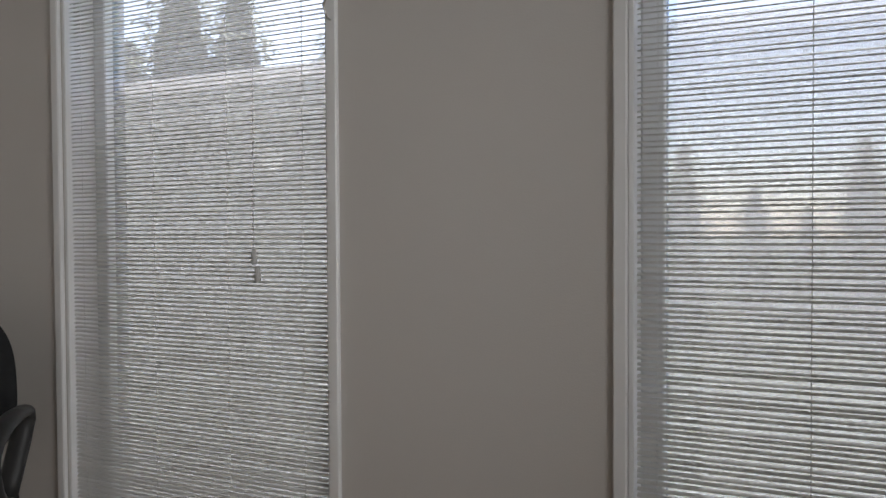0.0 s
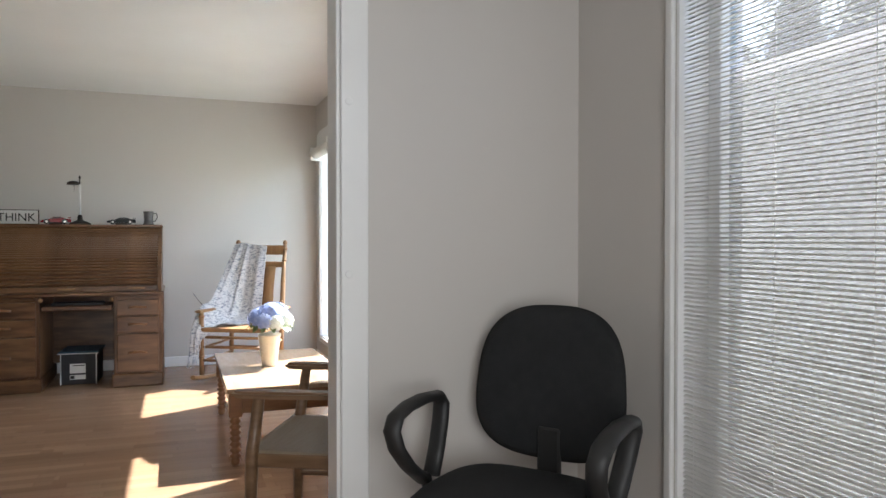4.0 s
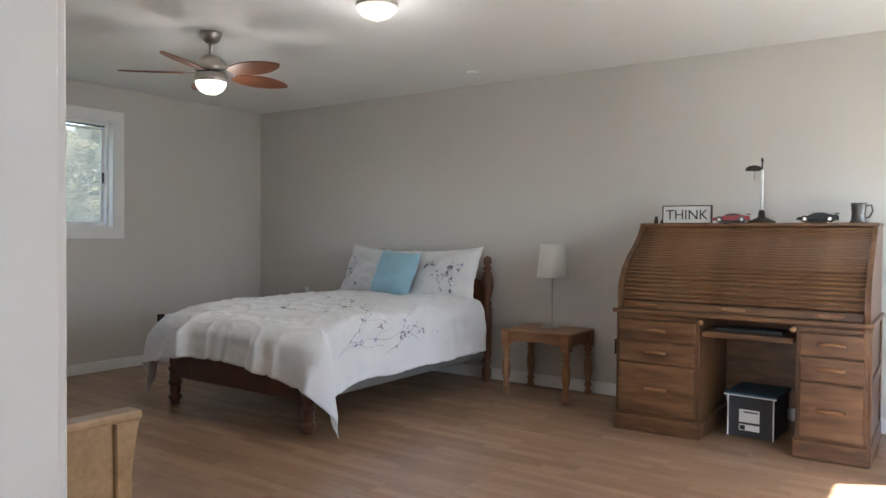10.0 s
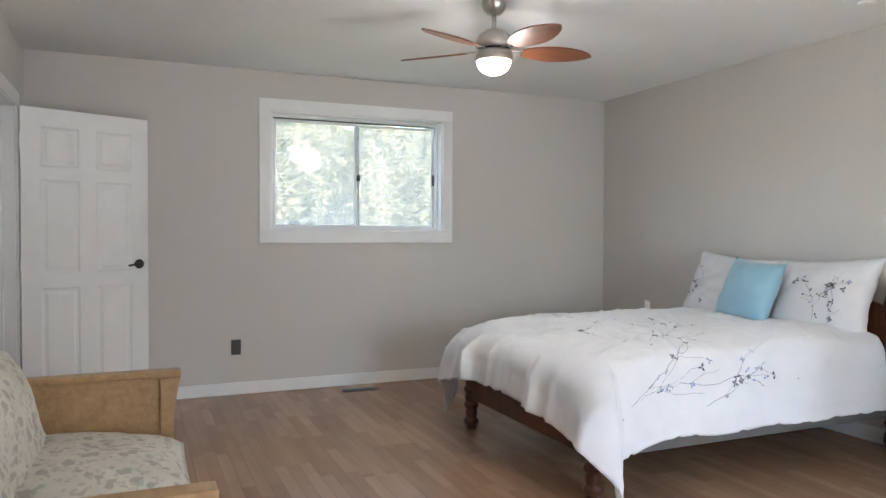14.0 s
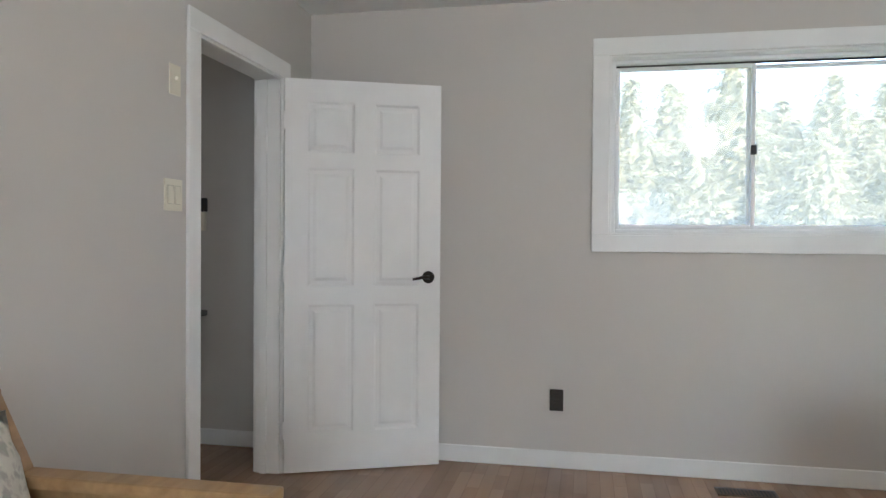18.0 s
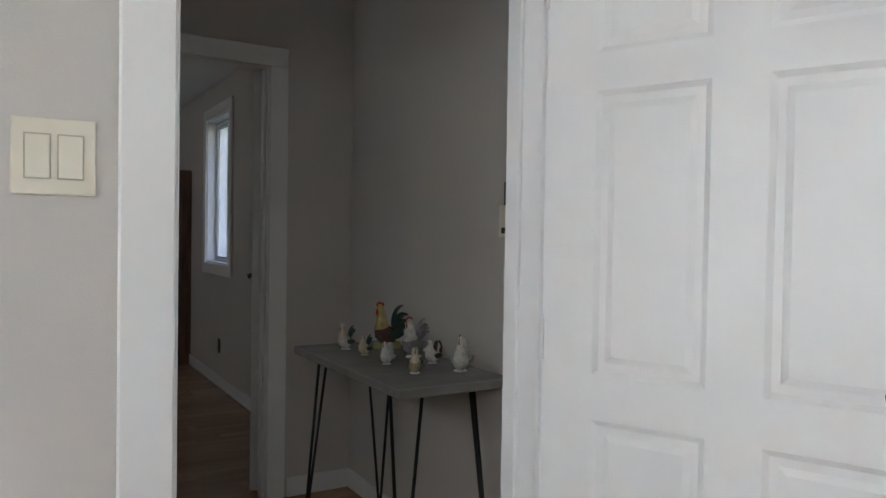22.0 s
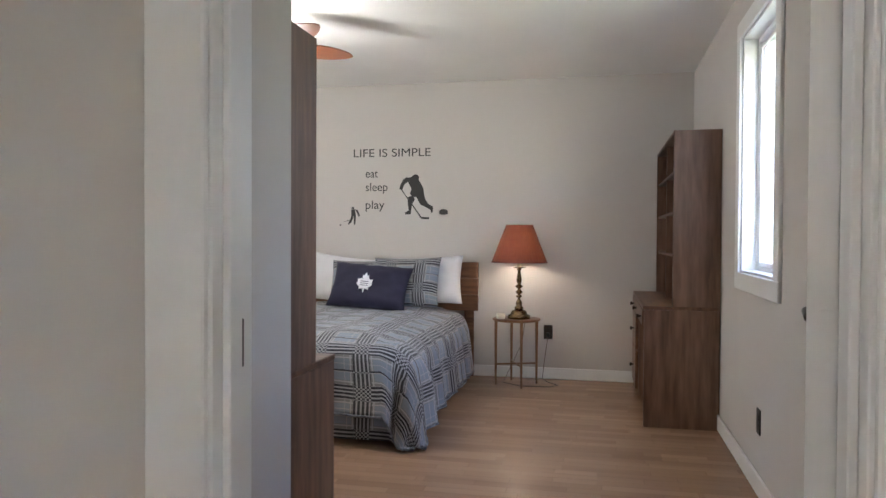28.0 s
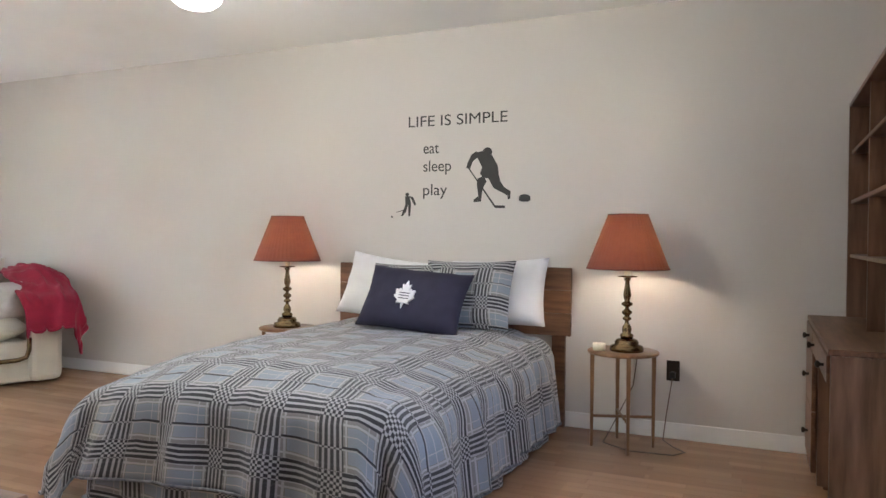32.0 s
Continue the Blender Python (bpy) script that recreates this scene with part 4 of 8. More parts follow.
def toy_car(x, y, z, rz, colour, label):
    c = thing("model_car", x, y, z, rz, label, "model car", "model cars on the desk")
    part("display_foot", bx(-0.05, 0.05, -0.03, 0.03, 0.0, 0.018, bevel=0.003), BLACK, c)
    bm = bmesh.new()
    prism(bm, [(-0.112, 0.018), (-0.114, 0.030), (-0.10, 0.037), (-0.055, 0.043), (-0.015, 0.062), (0.03, 0.064), (0.075, 0.050), (0.105, 0.049), (0.113, 0.040), (0.112, 0.018)], -0.046, 0.046, "y", bevel=0.006)
    part("body", bm, colour, c)
    bm = bmesh.new()
    prism(bm, [(-0.040, 0.0475), (-0.014, 0.0595), (0.027, 0.061), (0.055, 0.051)], -0.0463, 0.0463, "y")
    part("windows", bm, BLACK, c, "dark side glass")
    part("spoiler", bx(0.09, 0.115, -0.044, 0.044, 0.056, 0.060), colour, c)
    for wx in (-0.068, 0.066):
        for wy in (-0.047, 0.047):
            w = part("wheel", lt([(0.019, -0.008), (0.021, -0.005), (0.021, 0.005), (0.019, 0.008)], seg=14), BLACK, c)
            w.matrix_basis = pose(wx, wy, 0.021 + 0.004, 90, 0, 0)
            r = part("rim", lt([(0.010, -0.0088), (0.010, 0.0088)], seg=12), NICKEL, w)
    return c


RED = material("glossy_red_enamel", (0.24, 0.006, 0.010), 0.25, grain=10, spec=0.2)
GREENBLACK = material("glossy_dark_green_enamel", (0.010, 0.014, 0.013), 0.3, grain=10, spec=0.15)
toy_car(4.84, 4.45, 1.290, 8, RED, "glossy red model sports car on the desk")
toy_car(5.34, 4.45, 1.290, 4, GREENBLACK, "glossy dark model sports car on the desk")
dl = thing("desk_lamp", 5.02, 4.46, 1.290, 0, "antique white-stemmed desk lamp with black hood and base", "desk lamp")
part("base", lt([(0.085, 0.0), (0.085, 0.012), (0.05, 0.028), (0.022, 0.04), (0.018, 0.075), (0.010, 0.085)], seg=20), BRONZE, dl)
part("stem", lt([(0.010, 0.08), (0.010, 0.34)], seg=12), PAPER, dl)
part("finial", lt([(0.005, 0.34), (0.005, 0.385), (0.010, 0.395), (0.006, 0.41), (0.002, 0.415)], seg=10), BRONZE, dl)
bm = bmesh.new()
lathe(bm, [(0.05, 0.0), (0.048, 0.018), (0.03, 0.03), (0.006, 0.034)], -0.05, 0, 0.335, 16)
part("hood", bm, BRONZE, dl)
part("arm", pipe_bm([(0, 0, 0.352), (-0.03, 0, 0.36), (-0.05, 0, 0.365)], 0.004), BRONZE, dl)
part("pull_chain", pipe_bm([(-0.04, -0.02, 0.335), (-0.04, -0.02, 0.275)], 0.0015, 5), BRASS, dl)
PEWTER = material("dull_pewter", (0.20, 0.19, 0.18), 0.38, 1.0, grain=20, second=(0.12, 0.115, 0.11))
mug = thing("tankard", 5.555, 4.45, 1.290, 0, "pewter tankard with a handle on the desk", "mug")
part("cup", lt([(0.045, 0.0), (0.047, 0.008), (0.038, 0.02), (0.036, 0.05), (0.040, 0.10), (0.043, 0.118), (0.038, 0.118), (0.034, 0.05)], seg=18), PEWTER, mug)
part("handle", pipe_bm([(0.036, 0, 0.10), (0.065, 0, 0.105), (0.072, 0, 0.07), (0.055, 0, 0.035), (0.037, 0, 0.03)], 0.0055), PEWTER, mug)
fig = thing("trinket", 4.36, 4.42, 1.290, 0, "two small dark carved trinkets on the desk", "trinket")
part("carving", lt([(0.014, 0), (0.016, 0.02), (0.009, 0.03), (0.012, 0.042), (0.003, 0.05)], 0, 0, 0, 10), BRONZE, fig)
part("carving", lt([(0.010, 0), (0.012, 0.012), (0.006, 0.02), (0.002, 0.028)], 0.045, -0.02, 0, 10), BRONZE, fig)

# ---- rocking chair with throw ----
def local(x, y, rz):
    return pose(x, y, 0, 0, 0, rz)


rocker = thing("rocking_chair", 6.33, 4.02, 0, -30, "light oak rocking chair with tall slatted back", "rocking chair")
# local: +y is the back, x across
for sx in (-1, 1):
    bm = bmesh.new()
    pts = []
    for i in range(15):
        t = i / 14
        y = -0.46 + 0.94 * t
        pts.append((sx * 0.235, y, 0.018 + 0.42 * ((y - 0.02) ** 2) * 0.5))
    pipe(bm, pts, 0.019, 8)
    part("rocker_runner", bm, MAPLE, rocker)
    bm = bmesh.new()
    pipe(bm, [(sx * 0.235, 0.21, 0.03), (sx * 0.232, 0.22, 0.42), (sx * 0.226, 0.27, 0.75), (sx * 0.222, 0.335, 1.12)], [0.019, 0.022, 0.021, 0.017], 10)
    for z, y in ((0.55, 0.235), (0.62, 0.245), (0.80, 0.28), (0.98, 0.31), (1.08, 0.328)):
        lathe(bm, [(0.017, -0.012), (0.026, 0.0), (0.017, 0.012)], sx * 0.225, y, z, 10)
    lathe(bm, [(0.014, 0), (0.022, 0.012), (0.018, 0.03), (0.006, 0.04)], sx * 0.222, 0.337, 1.12, 10)
    part("back_post", bm, MAPLE, rocker)
    bm = bmesh.new()
    pipe(bm, [(sx * 0.275, -0.24, 0.045), (sx * 0.275, -0.24, 0.564)], 0.02, 10)
    for z in (0.2, 0.36, 0.45, 0.53):
        lathe(bm, [(0.017, -0.014), (0.027, 0.0), (0.017, 0.014)], sx * 0.275, -0.24, z, 10)
    part("front_leg", bm, MAPLE, rocker)
    bm = bmesh.new()
    prism(bm, [(sx * 0.28 - 0.03, 0.24), (sx * 0.28 + 0.03, 0.24), (sx * 0.285 + 0.034, -0.2), (sx * 0.285 + 0.026, -0.285), (sx * 0.285 - 0.026, -0.285), (sx * 0.285 - 0.034, -0.2)], 0.562, 0.584, "z", bevel=0.006)
    part("armrest", bm, MAPLE, rocker)
    for z in (0.16, 0.27):
        part("side_stretcher", pipe_bm([(sx * 0.27, -0.24, z), (sx * 0.235, 0.215, z + 0.02)], 0.011), MAPLE, rocker)
part("seat", bx(-0.275, 0.275, -0.27, 0.235, 0.405, 0.44, bevel=0.012, segs=2), MAPLE, rocker)
for z in (0.17, 0.28, 0.36):
    part("front_stretcher", pipe_bm([(-0.275, -0.24, z), (0.275, -0.24, z)], 0.012), MAPLE, rocker)
part("rear_stretcher", pipe_bm([(-0.235, 0.212, 0.22), (0.235, 0.212, 0.22)], 0.011), MAPLE, rocker)
for z, y, h in ((1.03, 0.322, 0.085), (0.92, 0.30, 0.05), (0.50, 0.235, 0.05)):
    part("back_rail", bx(-0.215, 0.215, y - 0.010, y + 0.010, z, z + h, bevel=0.005), MAPLE, rocker)
bm = bmesh.new()
sheet(bm, 2, 8, lambda u, v: (0.02 + 0.13 * u, 0.238 + 0.065 * v - 0.02 * math.sin(math.pi * v), 0.53 + 0.40 * v))
splat = part("back_splat", bm, MAPLE, rocker)
m = splat.modifiers.new("thickness", "SOLIDIFY")
m.thickness = 0.012
for x in (-0.13, -0.06):
    part("back_spindle", pipe_bm([(x, 0.238, 0.53), (x, 0.25, 0.7), (x, 0.303, 0.93)], 0.008), MAPLE, rocker)


def knit_cloth():
    m = material("grey_blue_knit", (0.70, 0.71, 0.73), 0.95, grain=110, second=(0.27, 0.31, 0.38), stretch=(1.0, 1.0, 2.4), bump=0.8, bump_scale=110, detail=2)
    m.node_tree.nodes["Color Ramp"].color_ramp.elements[0].position = 0.42
    m.node_tree.nodes["Color Ramp"].color_ramp.elements[1].position = 0.50
    return m


KNIT = knit_cloth()
throw = thing("throw_blanket", 6.33, 4.02, 0, -30, "grey and white knitted throw draped over the rocking chair", "blanket")
bm = bmesh.new()


def along(path, t):
    """A smooth point of a polyline, t from 0 to 1."""
    k = min(len(path) - 2, int(t * (len(path) - 1)))
    f = t * (len(path) - 1) - k
    p = [Vector(path[max(0, min(len(path) - 1, k + d))]) for d in (-1, 0, 1, 2)]
    return 0.5 * (2 * p[1] + (p[2] - p[0]) * f + (2 * p[0] - 5 * p[1] + 4 * p[2] - p[3]) * f * f + (3 * p[1] - p[0] - 3 * p[2] + p[3]) * f ** 3)


FALL = (
    ((-0.245, 0.325, 1.12), (-0.25, 0.24, 1.02), (-0.275, 0.09, 0.82), (-0.30, -0.05, 0.645), (-0.345, -0.14, 0.598), (-0.365, -0.21, 0.44), (-0.365, -0.26, 0.22)),
    ((-0.16, 0.315, 1.135), (-0.17, 0.235, 0.98), (-0.20, 0.13, 0.76), (-0.22, 0.02, 0.56), (-0.25, -0.14, 0.52), (-0.295, -0.285, 0.43), (-0.305, -0.305, 0.23)),
    ((-0.08, 0.305, 1.125), (-0.085, 0.24, 0.94), (-0.09, 0.19, 0.72), (-0.10, 0.12, 0.50), (-0.13, 0.02, 0.465), (-0.16, -0.10, 0.458), (-0.17, -0.20, 0.452)),
    ((0.07, 0.30, 1.11), (0.068, 0.25, 0.92), (0.065, 0.205, 0.70), (0.06, 0.17, 0.50), (0.05, 0.10, 0.458), (0.02, 0.0, 0.456), (-0.01, -0.10, 0.452)))


def throw_at(u, v):
    """Falls from the top rail over the back, the seat and the arm; u across, v down."""
    p = along([along(f, v) for f in FALL], u)
    fold = (0.012 * math.sin(u * 19 + 2.5 * v) + 0.006 * math.sin(u * 41 + 3 * v)) * min(1, 4 * v + 0.2)
    return (p.x + 0.4 * fold, p.y - 0.012 + fold, p.z + 0.3 * abs(fold))


sheet(bm, 36, 44, throw_at)
cloth = part("cloth", bm, KNIT, throw)
m = cloth.modifiers.new("thickness", "SOLIDIFY")
m.thickness = 0.008
rng = random.Random(3)
for i in range(14):
    u = i / 13 * 0.62
    p = Vector(throw_at(u, 1.0))
    part("tassel", pipe_bm([p, p + Vector((rng.uniform(-0.012, 0.012), -0.006, -0.05)), p + Vector((rng.uniform(-0.02, 0.02), -0.008, -0.10))], 0.003, 5), KNIT, throw)
part("cord", pipe_bm([(-0.56, 0.15, 0.69), (-0.45, 0.05, 0.625), (-0.36, -0.05, 0.605)], 0.0025, 5), IRON, rocker, "thin dark cord")

# ---- coffee table, vase of hydrangeas ----
CT = (6.01, 6.675, 1.50, 2.74, 0.405)
ctab = thing("coffee_table", 0, 0, 0, 0, "honey pine coffee table with turned legs by the window", "coffee table")
part("tabletop", bx(CT[0], CT[1], CT[2], CT[3], CT[4] - 0.025, CT[4], bevel=0.007, segs=2), material("lacquered_pale_pine", (0.46, 0.32, 0.21), 0.16, grain=8, second=(0.38, 0.25, 0.15), stretch=(6, 1, 6), spec=0.8, detail=8), ctab)
part("apron", bx(CT[0] + 0.05, CT[1] - 0.05, CT[2] + 0.03, CT[2] + 0.05, CT[4] - 0.135, CT[4] - 0.025, bevel=0.003), PINE, ctab)
part("apron", bx(CT[0] + 0.05, CT[1] - 0.05, CT[3] - 0.05, CT[3] - 0.03, CT[4] - 0.135, CT[4] - 0.025, bevel=0.003), PINE, ctab)
part("apron", bx(CT[0] + 0.03, CT[0] + 0.05, CT[2] + 0.05, CT[3] - 0.05, CT[4] - 0.135, CT[4] - 0.025, bevel=0.003), PINE, ctab)
part("apron", bx(CT[1] - 0.05, CT[1] - 0.03, CT[2] + 0.05, CT[3] - 0.05, CT[4] - 0.135, CT[4] - 0.025, bevel=0.003), PINE, ctab)
for lx in (CT[0] + 0.045, CT[1] - 0.045):
    for ly in (CT[2] + 0.045, CT[3] - 0.045):
        bm = bmesh.new()
        box(bm, lx - 0.034, lx + 0.034, ly - 0.034, ly + 0.034, 0.255, CT[4] - 0.025, bevel=0.004)
        prof = [(0.018, 0.0), (0.024, 0.015), (0.026, 0.03)]
        for i in range(7):
            z = 0.04 + i * 0.030
            prof += [(0.021, z), (0.032, z + 0.012), (0.021, z + 0.024)]
        lathe(bm, prof + [(0.03, 0.256)], lx, ly, 0, 12)
        part("leg", bm, PINE, ctab)
POT = material("cream_glazed_pot", (0.74, 0.70, 0.60), 0.35, grain=8, second=(0.64, 0.59, 0.48))
PETAL_B = material("blue_petals", (0.24, 0.32, 0.60), 0.7, grain=26, second=(0.46, 0.54, 0.76))
PETAL_W = material("white_petals", (0.78, 0.78, 0.72), 0.7, grain=20, second=(0.66, 0.70, 0.62))
LEAF = material("hydrangea_leaf", (0.10, 0.17, 0.05), 0.55, grain=14, second=(0.20, 0.26, 0.10))
vase = thing("flower_vase", 6.30, 2.13, CT[4], 0, "cream vase of blue and white hydrangeas on the coffee table", "vase")
part("pot", lt([(0.050, 0.0), (0.053, 0.004), (0.078, 0.205), (0.082, 0.208), (0.082, 0.222), (0.076, 0.222), (0.07, 0.20)], seg=24), POT, vase)
rng = random.Random(7)


def petal_head(cx, cy, cz, R, n):
    bm = bmesh.new()
    for i in range(n):
        z = 1 - 1.55 * (i + 0.5) / n
        a = i * 2.399963
        rr = math.sqrt(max(0.0, 1 - z * z))
        d = Vector((rr * math.cos(a), rr * math.sin(a), z)).normalized()
        c = Vector((cx, cy, cz)) + d * R * rng.uniform(0.88, 1.08)
        u = d.orthogonal().normalized()
        w = d.cross(u)
        ph = rng.uniform(0, 6.28)
        for k in range(4):
            th = ph + k * math.pi / 2
            e = u * math.cos(th) + w * math.sin(th)
            g = d.cross(e)
            s = R * rng.uniform(0.24, 0.30)
            q = [c, c + e * s * 0.6 + g * s * 0.42 + d * s * 0.10, c + e * s * 1.05 + d * s * 0.02, c + e * s * 0.6 - g * s * 0.42 + d * s * 0.10]
            bm.faces.new([bm.verts.new(p) for p in q])
    ball(bm, cx, cy, cz, R * 0.8, R * 0.8, R * 0.8, 10, 6)
    return bm


for dx, dy, dz, R, mt in ((0.0, -0.04, 0.36, 0.085, PETAL_B), (-0.075, 0.01, 0.33, 0.075, PETAL_B), (0.06, 0.05, 0.355, 0.075, PETAL_B), (0.10, -0.03, 0.31, 0.066, PETAL_W), (0.03, -0.09, 0.30, 0.062, PETAL_W), (-0.05, -0.085, 0.315, 0.066, PETAL_B), (-0.02, 0.08, 0.34, 0.07, PETAL_B)):
    part("flower_head", petal_head(dx, dy, dz, R, 46), mt, vase)
vase.scale = (0.85, 0.85, 0.87)
for i in range(13):
    a = i * 2 * math.pi / 13 + rng.uniform(-0.2, 0.2)
    bm = bmesh.new()
    L = rng.uniform(0.09, 0.13)

    def leaf_at(u, v, a=a, L=L):
        w = 0.036 * math.sin(math.pi * min(1.0, u * 0.96 + 0.02)) ** 0.8 * (2 * v - 1)
        r = 0.055 + u * L
        return (r * math.cos(a) - w * math.sin(a), r * math.sin(a) + w * math.cos(a), 0.255 + 0.035 * math.sin(u * 2.6) - 0.03 * u * u + 0.25 * abs(w))
    sheet(bm, 6, 2, leaf_at)
    part("leaf", bm, LEAF, vase)

# ---- wooden armchair with woven seat ----
AGED = material("aged_brown_wood", (0.24, 0.145, 0.08), 0.35, grain=8, second=(0.14, 0.08, 0.042), stretch=(6, 1, 6), bump=0.06, bump_scale=40, detail=8)
CORD = material("woven_paper_cord", (0.30, 0.25, 0.19), 0.85, grain=30, second=(0.27, 0.21, 0.15), stretch=(1, 14, 1), bump=0.8, bump_scale=40)
ach = thing("armchair", 6.364, 0.447, 0, 63, "oiled wooden armchair with a woven cord seat", "armchair")
# local: +y is the front
for sx in (-1, 1):
    bm = bmesh.new()
    prism(bm, [(sx * 0.275 - 0.022, -0.20), (sx * 0.275 + 0.022, -0.20), (sx * 0.285 + 0.034, 0.10), (sx * 0.285 + 0.036, 0.27), (sx * 0.285 + 0.02, 0.31), (sx * 0.285 - 0.02, 0.31), (sx * 0.285 - 0.036, 0.27), (sx * 0.285 - 0.034, 0.10)], 0.612, 0.638, "z", bevel=0.009)
    part("armrest", bm, AGED, ach)
    part("front_leg", pipe_bm([(sx * 0.27, 0.26, 0.0), (sx * 0.27, 0.25, 0.40), (sx * 0.275, 0.22, 0.615)], [0.016, 0.024, 0.020], 10), AGED, ach)
    part("rear_leg", pipe_bm([(sx * 0.25, -0.28, 0.0), (sx * 0.25, -0.22, 0.40), (sx * 0.25, -0.25, 0.64), (sx * 0.245, -0.31, 0.86)], [0.016, 0.022, 0.02, 0.016], 10), AGED, ach)
    part("side_rail", bx(sx * 0.26 - 0.012, sx * 0.26 + 0.012, -0.21, 0.24, 0.36, 0.41, bevel=0.005), AGED, ach)
    part("side_stretcher", pipe_bm([(sx * 0.255, -0.25, 0.17), (sx * 0.268, 0.25, 0.17)], 0.011), AGED, ach)
part("front_rail", bx(-0.26, 0.26, 0.235, 0.262, 0.35, 0.405, bevel=0.005), AGED, ach)
part("rear_rail", bx(-0.25, 0.25, -0.235, -0.21, 0.36, 0.405, bevel=0.005), AGED, ach)
part("cross_stretcher", pipe_bm([(-0.26, 0.0, 0.17), (0.26, 0.0, 0.17)], 0.011), AGED, ach)
bm = bmesh.new()
sheet(bm, 20, 20, lambda u, v: ((u - 0.5) * 0.53, -0.225 + v * 0.50, 0.415 - 0.022 * math.sin(math.pi * u) * math.sin(math.pi * v) + 0.004 * math.sin(v * 120)))
seat = part("woven_seat", bm, CORD, ach, "beige woven cord seat")
m = seat.modifiers.new("thickness", "SOLIDIFY")
m.thickness = 0.03
for z in (0.66, 0.78):
    part("back_rail", bx(-0.245, 0.245, -0.30 + (0.66 - z) * 0.2, -0.275 + (0.66 - z) * 0.2, z, z + 0.07, bevel=0.006), AGED, ach)

# ---- settee ----
def floral_cloth():
    m = material("sage_floral_cloth", (0.60, 0.57, 0.50), 0.9, grain=26, second=(0.53, 0.50, 0.43), bump=0.35, bump_scale=160)
    nt = m.node_tree
    tc = nt.nodes.new("ShaderNodeTexCoord")
    wob = nt.nodes.new("ShaderNodeTexNoise")
    wob.inputs["Scale"].default_value = 30
    nt.links.new(tc.outputs["Object"], wob.inputs["Vector"])
    warp = nt.nodes.new("ShaderNodeVectorMath")
    warp.operation = "MULTIPLY_ADD"
    nt.links.new(wob.outputs["Color"], warp.inputs[0])
    warp.inputs[1].default_value = (0.05, 0.05, 0.05)
    nt.links.new(tc.outputs["Object"], warp.inputs[2])
    src = m.node_tree.nodes["Color Ramp"].outputs[0]
    for scale, lim, col in ((17, 0.26, (0.27, 0.24, 0.23)), (23, 0.25, (0.33, 0.35, 0.28)), (34, 0.25, (0.42, 0.38, 0.34))):
        vo = nt.nodes.new("ShaderNodeTexVoronoi")
        vo.inputs["Scale"].default_value = scale
        nt.links.new(warp.outputs[0], vo.inputs["Vector"])
        rp = nt.nodes.new("ShaderNodeMapRange")
        rp.inputs["From Min"].default_value, rp.inputs["From Max"].default_value = lim, lim + 0.12
        rp.inputs["To Min"].default_value, rp.inputs["To Max"].default_value = 0.62, 0.0
        nt.links.new(vo.outputs["Distance"], rp.inputs["Value"])
        mx = nt.nodes.new("ShaderNodeMix")
        mx.data_type = "RGBA"
        nt.links.new(rp.outputs[0], mx.inputs[0])
        nt.links.new(src, mx.inputs[6])
        mx.inputs[7].default_value = (*col, 1)
        src = mx.outputs[2]
    nt.links.new(src, nt.nodes["Principled BSDF"].inputs["Base Color"])
    return m


FLORAL = floral_cloth()
settee = thing("settee", 0, 0, 0, 0, "tan wooden framed settee with sage floral cushions", "settee")
SX0, SX1, SY0, SY1 = 2.33, 3.93, 0.06, 0.87
for sx, s in ((SX0, 1), (SX1, -1)):
    part("arm_panel", bx(min(sx + s * 0.022, sx + s * 0.045), max(sx + s * 0.022, sx + s * 0.045), SY0 + 0.06, SY1 - 0.08, 0.12, 0.625), TAN_OAK, settee)
    part("arm_top", bx(min(sx, sx + s * 0.075), max(sx, sx + s * 0.075), SY0 + 0.06, SY1, 0.622, 0.652, bevel=0.009, segs=2), TAN_OAK, settee)
    bm = bmesh.new()
    prism(bm, [(SY1 - 0.075, 0.0), (SY1 - 0.025, 0.0), (SY1 - 0.03, 0.45), (SY1 - 0.012, 0.58), (SY1 - 0.002, 0.622), (SY1 - 0.085, 0.622)], min(sx + s * 0.008, sx + s * 0.066), max(sx + s * 0.008, sx + s * 0.066), "x", bevel=0.004)
    part("front_post", bm, TAN_OAK, settee)
    bm = bmesh.new()
    prism(bm, [(SY0 + 0.02, 0.0), (SY0 + 0.075, 0.0), (SY0 + 0.18, 0.60), (SY0 + 0.165, 0.66), (SY0 + 0.075, 0.83), (SY0 + 0.0, 0.838), (SY0 + 0.02, 0.60)], min(sx + s * 0.008, sx + s * 0.066), max(sx + s * 0.008, sx + s * 0.066), "x", bevel=0.004)
    part("rear_post", bm, TAN_OAK, settee)
part("back_top_rail", bx(SX0 + 0.005, SX1 - 0.005, SY0 + 0.0, SY0 + 0.075, 0.806, 0.840, bevel=0.010, segs=2), TAN_OAK, settee)
part("back_panel", bx(SX0 + 0.07, SX1 - 0.07, SY0 + 0.035, SY0 + 0.05, 0.25, 0.81), TAN_OAK, settee)
part("front_rail", bx(SX0 + 0.066, SX1 - 0.066, SY1 - 0.07, SY1 - 0.045, 0.19, 0.30, bevel=0.004), TAN_OAK, settee)
half = (SX1 - SX0 - 0.14) / 2
